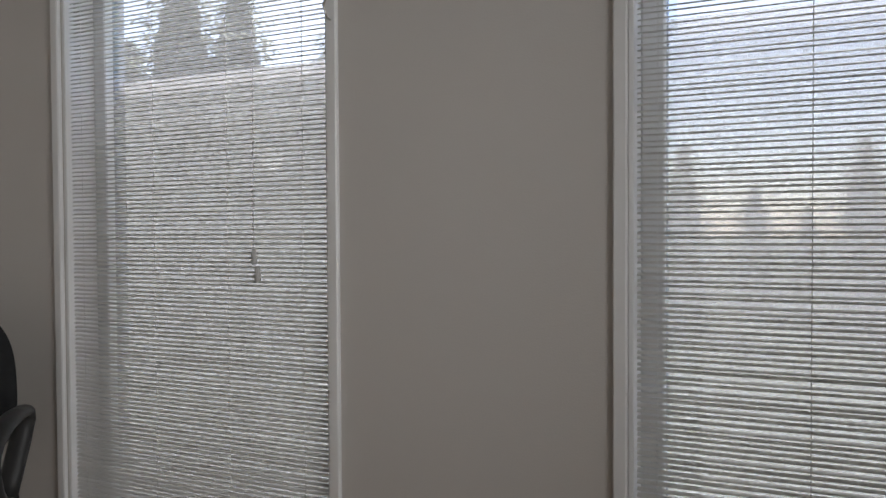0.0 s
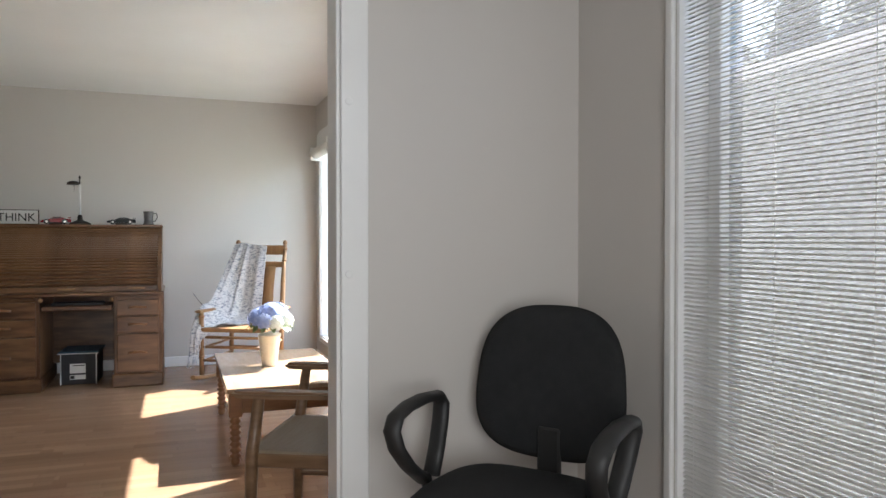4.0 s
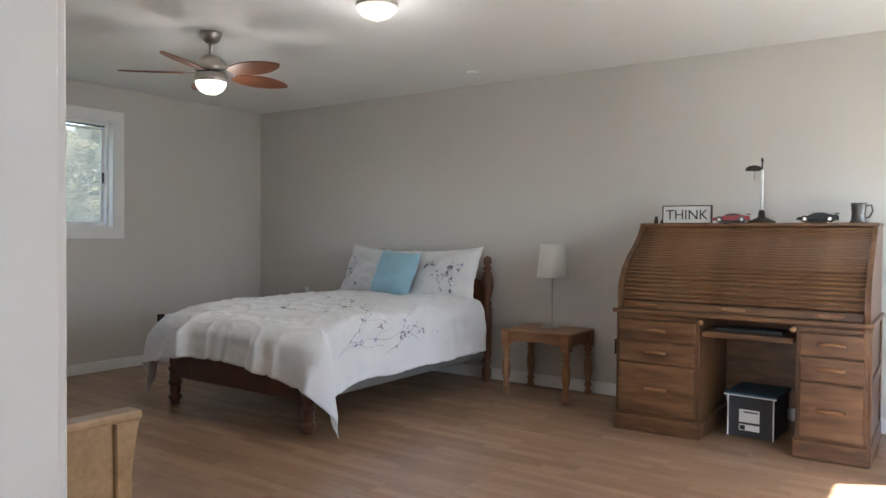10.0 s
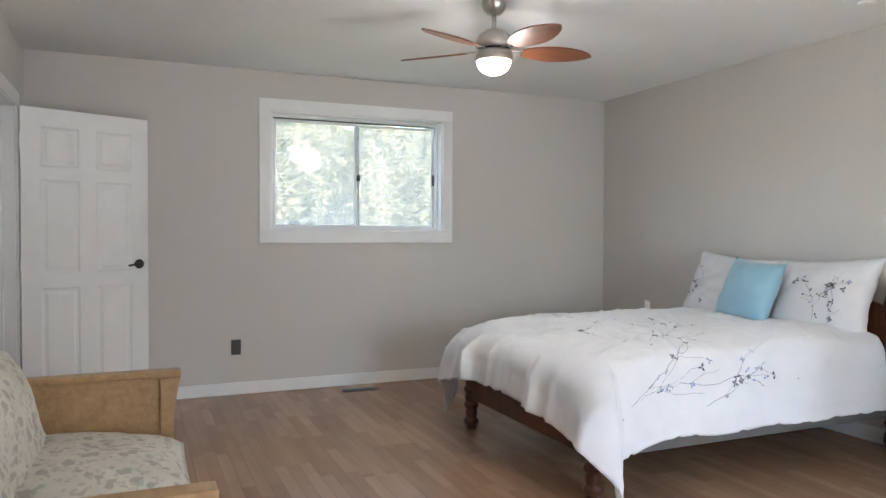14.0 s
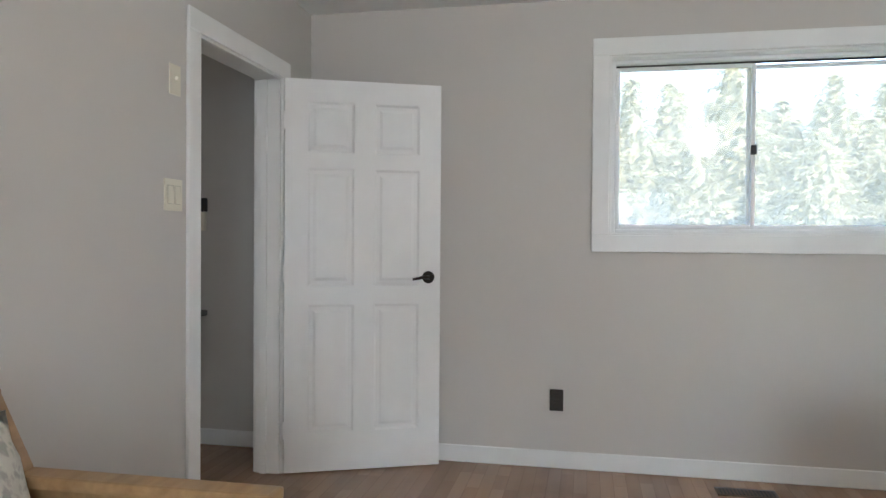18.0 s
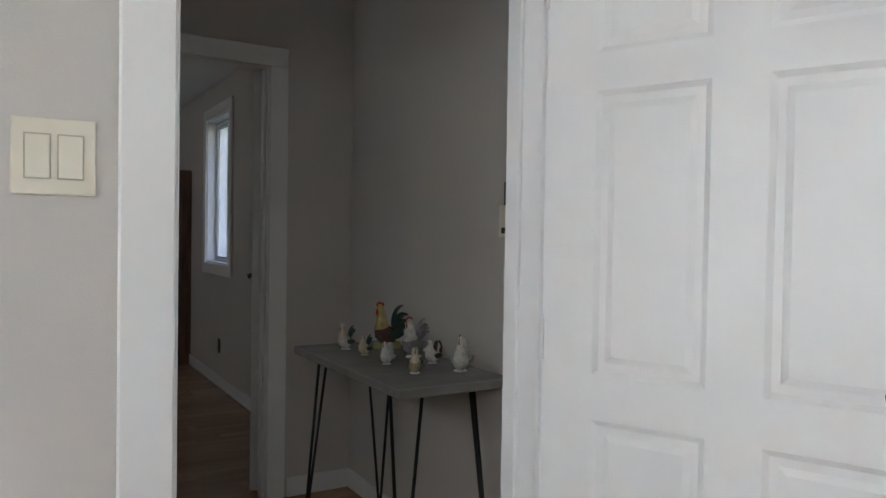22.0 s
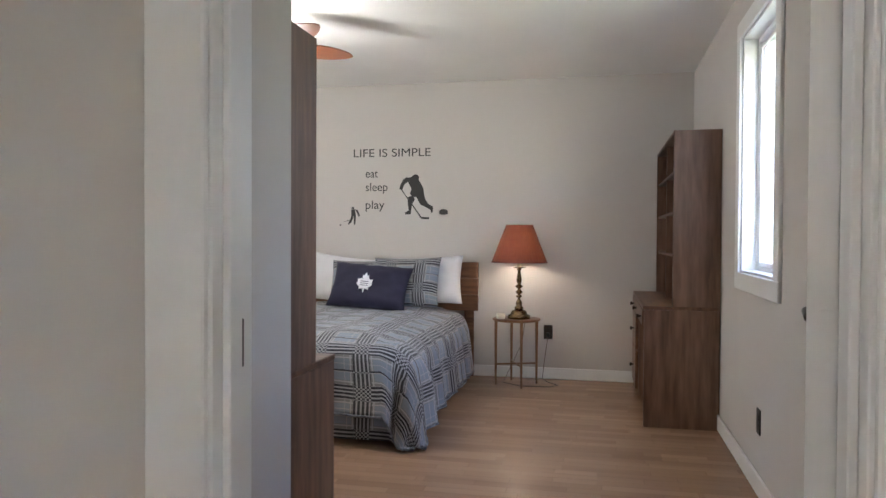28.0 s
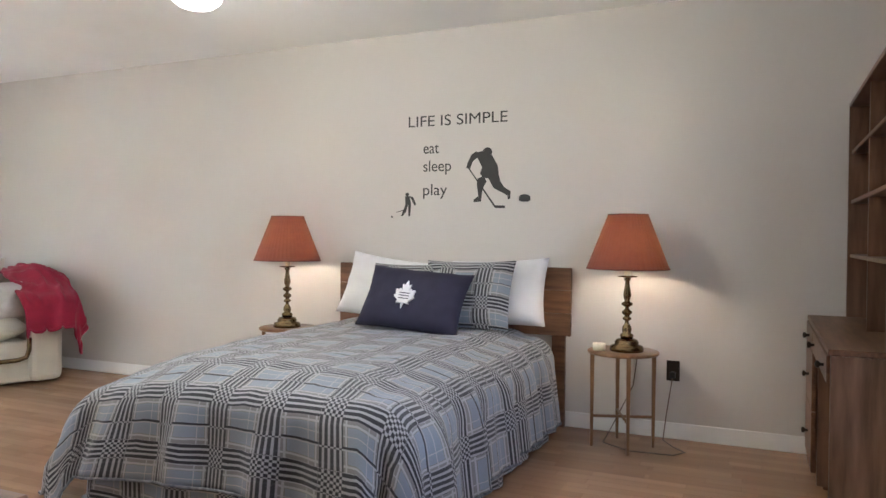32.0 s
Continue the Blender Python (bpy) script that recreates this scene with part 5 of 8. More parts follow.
for k in range(2):
    c = part("seat_cushion", cushion(half * 1.06, 0.72, 0.21, seed=20 + k, pinch=0.02), FLORAL, settee, "sage floral seat cushion")
    c.matrix_basis = pose(SX0 + 0.07 + half * (k + 0.5), SY0 + 0.46, 0.36, 86, 0, 0)
    c = part("back_cushion", cushion(half * 1.04, 0.52, 0.21, seed=30 + k, pinch=0.02), FLORAL, settee, "sage floral back cushion")
    c.matrix_basis = pose(SX0 + 0.07 + half * (k + 0.5), SY0 + 0.20, 0.55, 16, 0, 0)

# ---- ceiling fans and lamps ----
BLADE = material("reddish_brown_blade", (0.20, 0.075, 0.035), 0.4, grain=8, second=(0.14, 0.05, 0.025), stretch=(1, 6, 6))
DOME_ON = glowing("lit_glass_bowl", (1.0, 0.90, 0.72), 0.9)
DOME_SOFT = glowing("softly_lit_glass", (1.0, 0.93, 0.80), 0.05)
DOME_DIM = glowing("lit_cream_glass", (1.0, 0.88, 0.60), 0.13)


def ceiling_fan(x, y, turn, label, power, glow):
    f = thing("ceiling_fan", x, y, CEIL_Z, turn, label, "ceiling fan", "ceiling fans")
    part("canopy", lt([(0.065, 0.0), (0.066, -0.012), (0.055, -0.045), (0.035, -0.065), (0.012, -0.07)], seg=24), NICKEL, f)
    part("downrod", lt([(0.012, -0.065), (0.012, -0.155)], seg=12), NICKEL, f)
    part("motor", lt([(0.02, -0.14), (0.045, -0.15), (0.085, -0.18), (0.10, -0.215), (0.10, -0.245), (0.085, -0.25)], seg=28), NICKEL, f)
    part("motor_band", lt([(0.086, -0.25), (0.086, -0.262)], seg=28), BLACK, f, "dark vent band")
    part("switch_housing", lt([(0.099, -0.262), (0.101, -0.30), (0.098, -0.315)], seg=28), NICKEL, f)
    part("light_bowl", lt([(0.093, -0.315), (0.090, -0.335), (0.070, -0.365), (0.038, -0.382), (0.004, -0.386)], seg=28), glow, f, "glowing white glass bowl")
    for k in range(5):
        a = k * 72
        iron = part("blade_arm", bx(0.08, 0.20, -0.012, 0.012, -0.258, -0.252, bevel=0.002), NICKEL, f)
        iron.matrix_basis = pose(0, 0, 0, 0, 0, a)
        bm = bmesh.new()
        out = []
        for i in range(25):
            t = i / 24
            r = 0.16 + 0.40 * t
            out.append((r, 0.078 * math.sin(math.pi * min(1, t * 0.92 + 0.08)) ** 0.62))
        prism(bm, out + [(r, -w) for r, w in out[::-1]], -0.004, 0.004, "z")
        b = part("blade", bm, BLADE, f)
        b.matrix_basis = pose(0, 0, -0.258, 0, 0, a) @ pose(0, 0, 0, -14, 0, 0)
    bulb(x, y, CEIL_Z - 0.45, power, (1.0, 0.93, 0.82), 0.12)
    return f


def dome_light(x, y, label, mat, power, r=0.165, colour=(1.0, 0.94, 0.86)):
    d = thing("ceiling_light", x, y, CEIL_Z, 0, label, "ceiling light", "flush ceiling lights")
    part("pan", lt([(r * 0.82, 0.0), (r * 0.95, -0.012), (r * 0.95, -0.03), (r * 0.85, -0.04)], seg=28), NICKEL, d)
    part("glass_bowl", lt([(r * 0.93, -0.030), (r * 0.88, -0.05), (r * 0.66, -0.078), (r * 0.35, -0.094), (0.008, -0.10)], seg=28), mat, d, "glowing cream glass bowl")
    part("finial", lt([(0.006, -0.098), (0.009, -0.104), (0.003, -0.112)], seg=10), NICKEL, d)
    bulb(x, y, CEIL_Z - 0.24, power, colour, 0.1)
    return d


ceiling_fan(2.15, 2.47, 7, "brushed nickel ceiling fan with reddish blades and lit bowl", 1.0, DOME_ON)
dome_light(3.42, 2.585, "flush cream glass ceiling light, switched on", DOME_DIM, 0.5, 0.12)
low_fan = ceiling_fan(2.62, -4.93, 4, "brushed nickel ceiling fan with reddish blades and lit bowl", 0.43, DOME_SOFT)
for p in low_fan.children:                # it hangs on a shorter rod
    if not p.name.startswith("canopy"):
        p.location.z += 0.045
dome_light(3.54, -5.91, "flush white glass ceiling light, switched on", DOME_SOFT, 0.008, 0.15)
# unseen lamp, added only to brighten the hall walls
dome_light(3.7, -0.70, "added unseen ceiling light that brightens the hall", DOME_DIM, 0.5, colour=(1.0, 0.975, 0.94))
sm = solid("smoke_alarm", lt([(0.045, 0.0), (0.046, -0.006), (0.040, -0.013), (0.015, -0.015)], seg=24), CEIL, "small white round ceiling alarm", "alarm")
sm.location = (2.95, 4.29, CEIL_Z)

# ---- doors ----
def door_leaf(name, x, y, rz, width, label, flip=1):
    """A six-panel leaf; local x runs from the hinge, the thickness is along local y."""
    d = thing(name, x, y, 0.008, rz, label, "door")
    d["kind"] = "structure"
    H, T = 2.015, 0.036
    st, mid = 0.115, 0.105
    rails = [(0.0, 0.20), (0.86, 0.955), (1.56, 1.64), (H - 0.115, H)]
    pw0, pw1 = (st, width / 2 - mid / 2), (width / 2 + mid / 2, width - st)
    bm = bmesh.new()
    for a, b in ((0, st), (width / 2 - mid / 2, width / 2 + mid / 2), (width - st, width)):
        box(bm, a, b, 0, T, 0, H)
    for z0, z1 in rails:
        for a, b in (pw0, pw1):
            box(bm, a, b, 0, T, z0, z1)
    bmesh.ops.remove_doubles(bm, verts=bm.verts, dist=1e-5)
    body = part("leaf", bm, WHITE, d)
    for (z0, z1) in ((0.20, 0.86), (0.955, 1.56), (1.64, H - 0.115)):
        for a, b in (pw0, pw1):
            bm = bmesh.new()
            box(bm, a, b, 0.007, T - 0.007, z0, z1)
            for yy, s in ((0.007, -1), (T - 0.007, 1)):
                q = [(a, z0), (b, z0), (b, z1), (a, z1)]
                i1 = [(a + 0.028, z0 + 0.028), (b - 0.028, z0 + 0.028), (b - 0.028, z1 - 0.028), (a + 0.028, z1 - 0.028)]
                i2 = [(a + 0.042, z0 + 0.042), (b - 0.042, z0 + 0.042), (b - 0.042, z1 - 0.042), (a + 0.042, z1 - 0.042)]
                v1 = [bm.verts.new((u, yy + s * 0.0006, w)) for u, w in i1]
                v2 = [bm.verts.new((u, yy + s * 0.005, w)) for u, w in i2]
                for k in range(4):
                    bm.faces.new((v1[k], v1[(k + 1) % 4], v2[(k + 1) % 4], v2[k]))
                bm.faces.new(v2)
                # sloped moulding from the frame down to the field
                o1 = [bm.verts.new((u, yy + s * 0.007, w)) for u, w in q]
                o2 = [bm.verts.new((u + (0.012 if u == a else -0.012), yy + s * 0.0005, w + (0.012 if w == z0 else -0.012))) for u, w in q]
                for k in range(4):
                    bm.faces.new((o1[k], o1[(k + 1) % 4], o2[(k + 1) % 4], o2[k]))
            part("panel", bm, WHITE, d)
    for yy, s in ((0.0, -1), (T, 1)):
        bm = bmesh.new()
        lathe(bm, [(0.033, 0.0), (0.033, 0.006), (0.026, 0.012), (0.012, 0.014), (0.012, 0.045)], 0, 0, 0, 18)
        bm.transform(Matrix.Translation((width - 0.065, yy, 1.0)) @ Matrix.Rotation(radians(90 if s < 0 else -90), 4, "X"))
        rose = part("handle_rose", bm, BRONZE, d, "dark bronze handle rose")
        part("lever", pipe_bm([(width - 0.065, yy + s * 0.045, 1.0), (width - 0.10, yy + s * 0.047, 1.002), (width - 0.135, yy + s * 0.043, 0.994), (width - 0.155, yy + s * 0.040, 0.991)], [0.010, 0.009, 0.007, 0.007], 8), BRONZE, rose)
    for hz in (0.22, 1.02, 1.80):
        part("hinge", bx(-0.006, 0.001, -0.004, T * 0.6, hz - 0.045, hz + 0.045), WHITE, d, "painted over hinge")
    return d


door_leaf("door_1", 0.425, 0.03, 113.5, 0.81, "white six-panel door standing open against the wall")
door_leaf("door_2", 0.422, -2.127, -108.5, 0.78, "white six-panel door standing open into the bedroom")
for dx, dy in ((D1[1] - 0.018, -0.055), (D2[1] - 0.018, -2.070)):
    bm = bx(dx - 0.003, dx + 0.0005, dy - 0.014, dy + 0.014, 0.975, 1.045, bevel=0.001)
    box(bm, dx - 0.0036, dx - 0.0028, dy - 0.007, dy + 0.007, 0.99, 1.03)
    solid("strike_plate", bm, BRONZE, "dark metal strike plate in the door jamb", "strike plate", "strike plates")


# ---- switches, outlets, vents ----
# darker ivory puts the shade of the rocker gaps into the colour
RIM = material("gap_shade_ivory", (0.50, 0.47, 0.38), 0.45, grain=15)


def rim(cx):
    """The slim raised rim that stands for the shaded gap round a rocker."""
    bm = bmesh.new()
    for a, b, c, d in ((-0.0188, -0.0168, -0.0355, 0.0355), (0.0168, 0.0188, -0.0355, 0.0355), (-0.0168, 0.0168, -0.0355, -0.0333), (-0.0168, 0.0168, 0.0333, 0.0355)):
        box(bm, cx + a, cx + b, -0.0078, -0.006, c, d)
    return bm


def wall_plate(name, x, y, z, rz, w, h, mat, label, category, kind_of, group=""):
    p = thing(name, x, y, z, rz, label, category, group)
    part("plate", bx(-w / 2, w / 2, -0.006, 0.0, -h / 2, h / 2, bevel=0.003, segs=2), mat, p)
    if kind_of == "rockers":
        for cx in (-0.023, 0.023):
            bm = bmesh.new()
            prism(bm, [(-0.006, -0.033), (-0.0115, -0.033), (-0.007, 0.033), (-0.006, 0.033)], cx - 0.0165, cx + 0.0165, "x")
            part("rocker", bm, mat, p)
            part("rocker_gap_rim", rim(cx), RIM, p)
    elif kind_of == "rocker":
        bm = bmesh.new()
        prism(bm, [(-0.006, -0.033), (-0.0115, -0.033), (-0.007, 0.033), (-0.006, 0.033)], -0.0165, 0.0165, "x")
        part("rocker", bm, mat, p)
        part("rocker_gap_rim", rim(0.0), RIM, p)
    elif kind_of == "toggle":
        part("toggle", bx(-0.005, 0.005, -0.018, -0.006, -0.002, 0.012, bevel=0.002), mat, p)
    else:
        for cz in (-0.02, 0.02):
            bm = bmesh.new()
            box(bm, -0.016, 0.016, -0.0085, -0.006, cz - 0.014, cz + 0.014, bevel=0.004)
            part("socket", bm, mat, p)
    return p


wall_plate("light_switch", 1.385, 0.0, 1.37, 180, 0.118, 0.120, IVORY, "ivory double rocker switch plate by the door", "light switch", "rockers")
wall_plate("dimmer_switch", 1.375, 0.0, 1.805, 180, 0.072, 0.115, IVORY, "ivory single toggle plate high by the door", "light switch", "toggle")
wall_plate("wall_outlet", 0.0, 1.387, 0.36, 90, 0.072, 0.115, BRONZE, "dark bronze double outlet plate on the wall", "outlet", "sockets", "dark outlets")
wall_plate("wall_outlet", 0.0, 3.54, 0.39, 90, 0.072, 0.115, BRONZE, "dark bronze double outlet plate on the wall", "outlet", "sockets", "dark outlets")
wall_plate("wall_outlet", 3.99, NORTH, 0.376, 0, 0.072, 0.115, BRONZE, "dark bronze double outlet plate on the wall", "outlet", "sockets", "dark outlets")


def floor_vent(x, y, rz, w, l, label):
    v = thing("floor_vent", x, y, 0.0, rz, label, "floor vent", "floor vents")
    part("vent_frame", bx(-w / 2, w / 2, -l / 2, l / 2, 0.0, 0.005, bevel=0.002), material("brown_vent", (0.09, 0.055, 0.035), 0.45, 0.3, grain=12), v)
    n = int(l / 0.018)
    slot = mesh_of("slot", bx(-w / 2 + 0.02, w / 2 - 0.02, -0.004, 0.004, 0.005, 0.0062), BLACK)
    for i in range(n):
        piece("slot", slot, v, (0, -l / 2 + 0.02 + i * (l - 0.04) / max(1, n - 1), 0))


floor_vent(0.20, 2.30, 0, 0.115, 0.28, "brown metal floor register by the wall")
floor_vent(6.99, 4.0, 0, 0.11, 1.2, "long brown metal floor register under the window")

# ---- study: blinds, office chair ----
SCREEN_TOP = 1.66
BLIND = translucent(material("white_blind_slat", (0.74, 0.73, 0.70), 0.7, grain=40, second=(0.66, 0.65, 0.62), stretch=(1, 0.4, 3), each=0.05), 0.15, (0.84, 0.83, 0.81))


def slat_blind(o, label, group):
    y0, y1, z0, z1 = o
    b = thing("window_blind", 0, 0, 0, 0, label, "blind", group)
    x = EAST + 0.022
    part("headrail", bx(x - 0.02, x + 0.025, y0 + 0.014, y1 - 0.014, z1 - 0.055, z1 - 0.014, bevel=0.004), WHITE, b)
    bm = bmesh.new()
    prism(bm, [(0.0076, -0.0016), (0.004, 0.0006), (0.0, 0.0014), (-0.004, 0.0006), (-0.0076, -0.0016), (-0.0076, -0.0022), (-0.004, 0.0), (0.0, 0.0008), (0.004, 0.0), (0.0076, -0.0022)], y0 + 0.016, y1 - 0.016, "y")
    me = mesh_of("slat", bm, BLIND)
    n = int((z1 - 0.06 - z0 - 0.04) / 0.0125)
    rng = random.Random(4)
    for i in range(n):
        piece("slat", me, b, (x + rng.uniform(-0.0006, 0.0006), 0, z0 + 0.045 + i * 0.0125), (rng.uniform(-0.0008, 0.0008), rng.uniform(-0.06, 0.06) - 0.24, 0))
    part("bottom_bar", bx(x - 0.008, x + 0.008, y0 + 0.016, y1 - 0.016, z0 + 0.018, z0 + 0.036, bevel=0.003), WHITE, b)
    for k in (0.10, 0.36, 0.64, 0.94):
        yy = y0 + (y1 - y0) * k
        part("ladder_cord", pipe_bm([(x - 0.003, yy, z0 + 0.03), (x - 0.003, yy, z1 - 0.05)], 0.0011, 5), WHITE, b)
    return b


def insect_screen(o, z1, mesh):
    """The fine mesh of the lower sash, pale where the sun falls on it."""
    y0, y1, z0, _ = o
    s = thing("insect_screen", 0, 0, 0, 0, "fine pale insect screen in the lower sash", "insect screen", "insect screens")
    x = EAST + 0.175
    part("mesh", bx(x, x + 0.0006, y0 + 0.03, y1 - 0.03, z0 + 0.03, z1 - 0.012), mesh, s)
    for a, b, c, d in ((y0 + 0.016, y1 - 0.016, z0 + 0.014, z0 + 0.03), (y0 + 0.012, y0 + 0.03, z0 + 0.03, z1 - 0.014), (y1 - 0.03, y1 - 0.012, z0 + 0.03, z1 - 0.014)):
        part("frame_bar", bx(x - 0.006, x + 0.006, a, b, c, d, bevel=0.001), VINYL, s)


def mesh_cloth(name, cover):
    """Woven mesh: cover is the share of thread, the rest is open."""
    m = translucent(material(name, (0.62, 0.61, 0.59), 0.8, grain=90), 0.55, (0.66, 0.65, 0.62))
    sn = m.node_tree
    clear = sn.nodes.new("ShaderNodeBsdfTransparent")
    over = sn.nodes.new("ShaderNodeMixShader")
    over.inputs[0].default_value = cover
    sn.links.new(clear.outputs[0], over.inputs[1])
    sn.links.new(sn.nodes["Material Output"].inputs["Surface"].links[0].from_socket, over.inputs[2])
    sn.links.new(over.outputs[0], sn.nodes["Material Output"].inputs["Surface"])
    return m


SCREEN, THIN_SCREEN = mesh_cloth("pale_insect_mesh", 0.74), mesh_cloth("thin_insect_mesh", 0.5)
insect_screen(EW[2], SCREEN_TOP, SCREEN)
insect_screen(EW[3], SCREEN_TOP, THIN_SCREEN)
slat_blind(EW[2], "white slatted window blind lowered and backlit", "study blinds")
slat_blind(EW[3], "white slatted window blind lowered and backlit", "study blinds")
cleat = thing("cord_tassel", EAST + 0.012, -1.335, 1.09, 0, "small grey cord tassels hanging before the blind", "cord tassel")
part("tassel", lt([(0.003, 0.0), (0.009, 0.004), (0.008, 0.035), (0.003, 0.042)], 0.0, 0.008, 0.0, 10), material("grey_plastic", (0.5, 0.5, 0.49), 0.5), cleat)
part("tassel", lt([(0.003, 0.0), (0.009, 0.004), (0.008, 0.035), (0.003, 0.042)], 0.0, -0.004, -0.045, 10), material("grey_plastic_dark", (0.5, 0.5, 0.49), 0.5), cleat)
part("pull_cord", pipe_bm([(0, 0.008, 0.04), (0.002, 0.004, 0.98)], 0.0012, 5), WHITE, cleat)
hk = solid("cord_hook", pipe_bm([(0, 0, 0.03), (-0.016, 0, 0.028), (-0.02, 0.006, 0.0), (-0.014, 0.0, -0.028), (0, 0, -0.03)], 0.003, 6), NICKEL, "small metal cord hook on the window casing", "hook")
hk.location = (EAST - 0.0165, -1.585, 1.72)

FABRIC = material("black_office_fabric", (0.016, 0.017, 0.018), 0.9, grain=40, second=(0.011, 0.012, 0.013), bump=0.5, bump_scale=300)
och = thing("office_chair", 6.578, -0.606, 0, -52, "black office chair with loop arms in the corner", "office chair")
bm = bmesh.new()
for side in (-1, 1):
    def back_at(u, v, side=side):
        a, b = 2 * u - 1, 2 * v - 1
        k = max(abs(a), abs(b))
        rad = math.hypot(a, b)
        if rad > 1e-6:
            sq = (abs(a) ** 2.9 + abs(b) ** 2.9) ** (1 / 2.9)
            a, b = a * k / sq, b * k / sq
        full = max(0.0, 1 - k ** 4) ** 0.5
        taper = 1 - 0.12 * (1 + b) * 0.5
        return (a * 0.248 * taper - 0.008, 0.27 + 0.03 * full * side + 0.035 * (1 - a * a) + 0.03 * b, 0.746 + b * 0.224)
    sheet(bm, 20, 20, back_at)
bmesh.ops.remove_doubles(bm, verts=bm.verts, dist=1e-5)
part("backrest", bm, FABRIC, och)
bm = bmesh.new()
for side in (-1, 1):
    def seat_at(u, v, side=side):
        a, b = 2 * u - 1, 2 * v - 1
        k = max(abs(a), abs(b))
        sq = max(1e-6, (abs(a) ** 3.4 + abs(b) ** 3.4) ** (1 / 3.4))
        a, b = a * k / sq, b * k / sq
        full = max(0.0, 1 - k ** 4) ** 0.5
        return (a * 0.245, b * 0.235, 0.485 + 0.04 * full * side - 0.03 * max(0, -b) ** 3)
    sheet(bm, 20, 20, seat_at)
bmesh.ops.remove_doubles(bm, verts=bm.verts, dist=1e-5)
part("seat", bm, FABRIC, och)
part("back_bar", bx(-0.035, 0.035, 0.25, 0.275, 0.46, 0.62, bevel=0.006), BLACK, och)
part("back_bracket", bx(-0.035, 0.035, 0.05, 0.275, 0.43, 0.455, bevel=0.006), BLACK, och)
for sx in (-1, 1):
    bm = bmesh.new()
    # a flat strap bent into a drop: level top, both ends meeting at the bracket
    drop = [(0.035, 0.500), (0.075, 0.565), (0.108, 0.632), (0.126, 0.685), (0.108, 0.710), (0.03, 0.715), (-0.05, 0.708), (-0.108, 0.690), (-0.130, 0.658), (-0.116, 0.607), (-0.072, 0.552), (-0.008, 0.500)]
    pipe(bm, [(sx * (0.262 + 0.12 * (z - 0.5)), y, z) for y, z in drop], 0.016, 10)
    for v in bm.verts:
        mid = sx * (0.262 + 0.12 * (v.co.z - 0.5))
        v.co.x = mid + (v.co.x - mid) * 1.7
    part("armrest", bm, BLACK, och)
    part("arm_bracket", pipe_bm([(sx * 0.20, 0.02, 0.445), (sx * 0.27, 0.03, 0.46), (sx * 0.28, 0.03, 0.51)], 0.017), BLACK, och)
part("gas_lift", lt([(0.045, 0.07), (0.04, 0.09), (0.027, 0.10), (0.027, 0.28), (0.018, 0.285), (0.018, 0.44)], seg=16), BLACK, och)
for k in range(5):
    a = radians(72 * k)
    c, s = math.cos(a), math.sin(a)
    leg = part("base_leg", pipe_bm([(0.03 * c, 0.03 * s, 0.095), (0.16 * c, 0.16 * s, 0.085), (0.29 * c, 0.29 * s, 0.065)], [0.024, 0.02, 0.016]), BLACK, och)
    bm = bmesh.new()
    lathe(bm, [(0.024, -0.02), (0.026, -0.016), (0.026, 0.016), (0.024, 0.02)], 0, 0, 0, 14)
    bm.transform(Matrix.Translation((0.29 * c, 0.29 * s, 0.026)) @ Matrix.Rotation(a + 1.57, 4, "Z") @ Matrix.Rotation(1.5708, 4, "X"))
    part("caster", bm, BLACK, leg)

# roll-up blinds above the bedroom windows, and sash latches
for o in EW[:2]:
    rb = thing("roller_blind", 0, 0, 0, 0, "white roll-up blind gathered at the window head", "blind", "gathered blinds")
    bm = bmesh.new()
    lathe(bm, [(0.012, 0), (0.045, 0.0), (0.052, 0.01), (0.052, o[1] - o[0] - 0.01 + 0.07), (0.045, o[1] - o[0] + 0.07), (0.012, o[1] - o[0] + 0.07)], 0, 0, 0, 16)
    bm.transform(Matrix.Translation((EAST - 0.062, o[1] + 0.035, 1.965)) @ Matrix.Rotation(radians(90), 4, "X"))
    part("rolled_cloth", bm, translucent(material("rolled_white_cloth", (0.78, 0.77, 0.74), 0.8, grain=20, bump=0.3, bump_scale=60), 0.2, (0.8, 0.78, 0.74)), rb)
    part("valance", bx(EAST - 0.035, EAST - 0.006, o[0] - 0.03, o[1] + 0.03, 2.01, 2.16, bevel=0.006), WHITE, rb)
    for yy in (o[0] + 0.10, o[1] - 0.10):
        part("tie", bx(EAST - 0.118, EAST - 0.006, yy - 0.008, yy + 0.008, 1.90, 2.02, bevel=0.002), WHITE, rb)
    lt_ = thing("window_crank", EAST + 0.09, o[1] - 0.3, 0.83, 0, "grey metal window latch on the sash", "latch", "window latches")
    part("plate", bx(-0.012, 0.0, -0.05, 0.05, -0.02, 0.02, bevel=0.004), NICKEL, lt_)
    part("lever", pipe_bm([(-0.012, 0.02, 0), (-0.03, 0.0, 0.005), (-0.035, -0.05, 0.012)], 0.007), NICKEL, lt_)

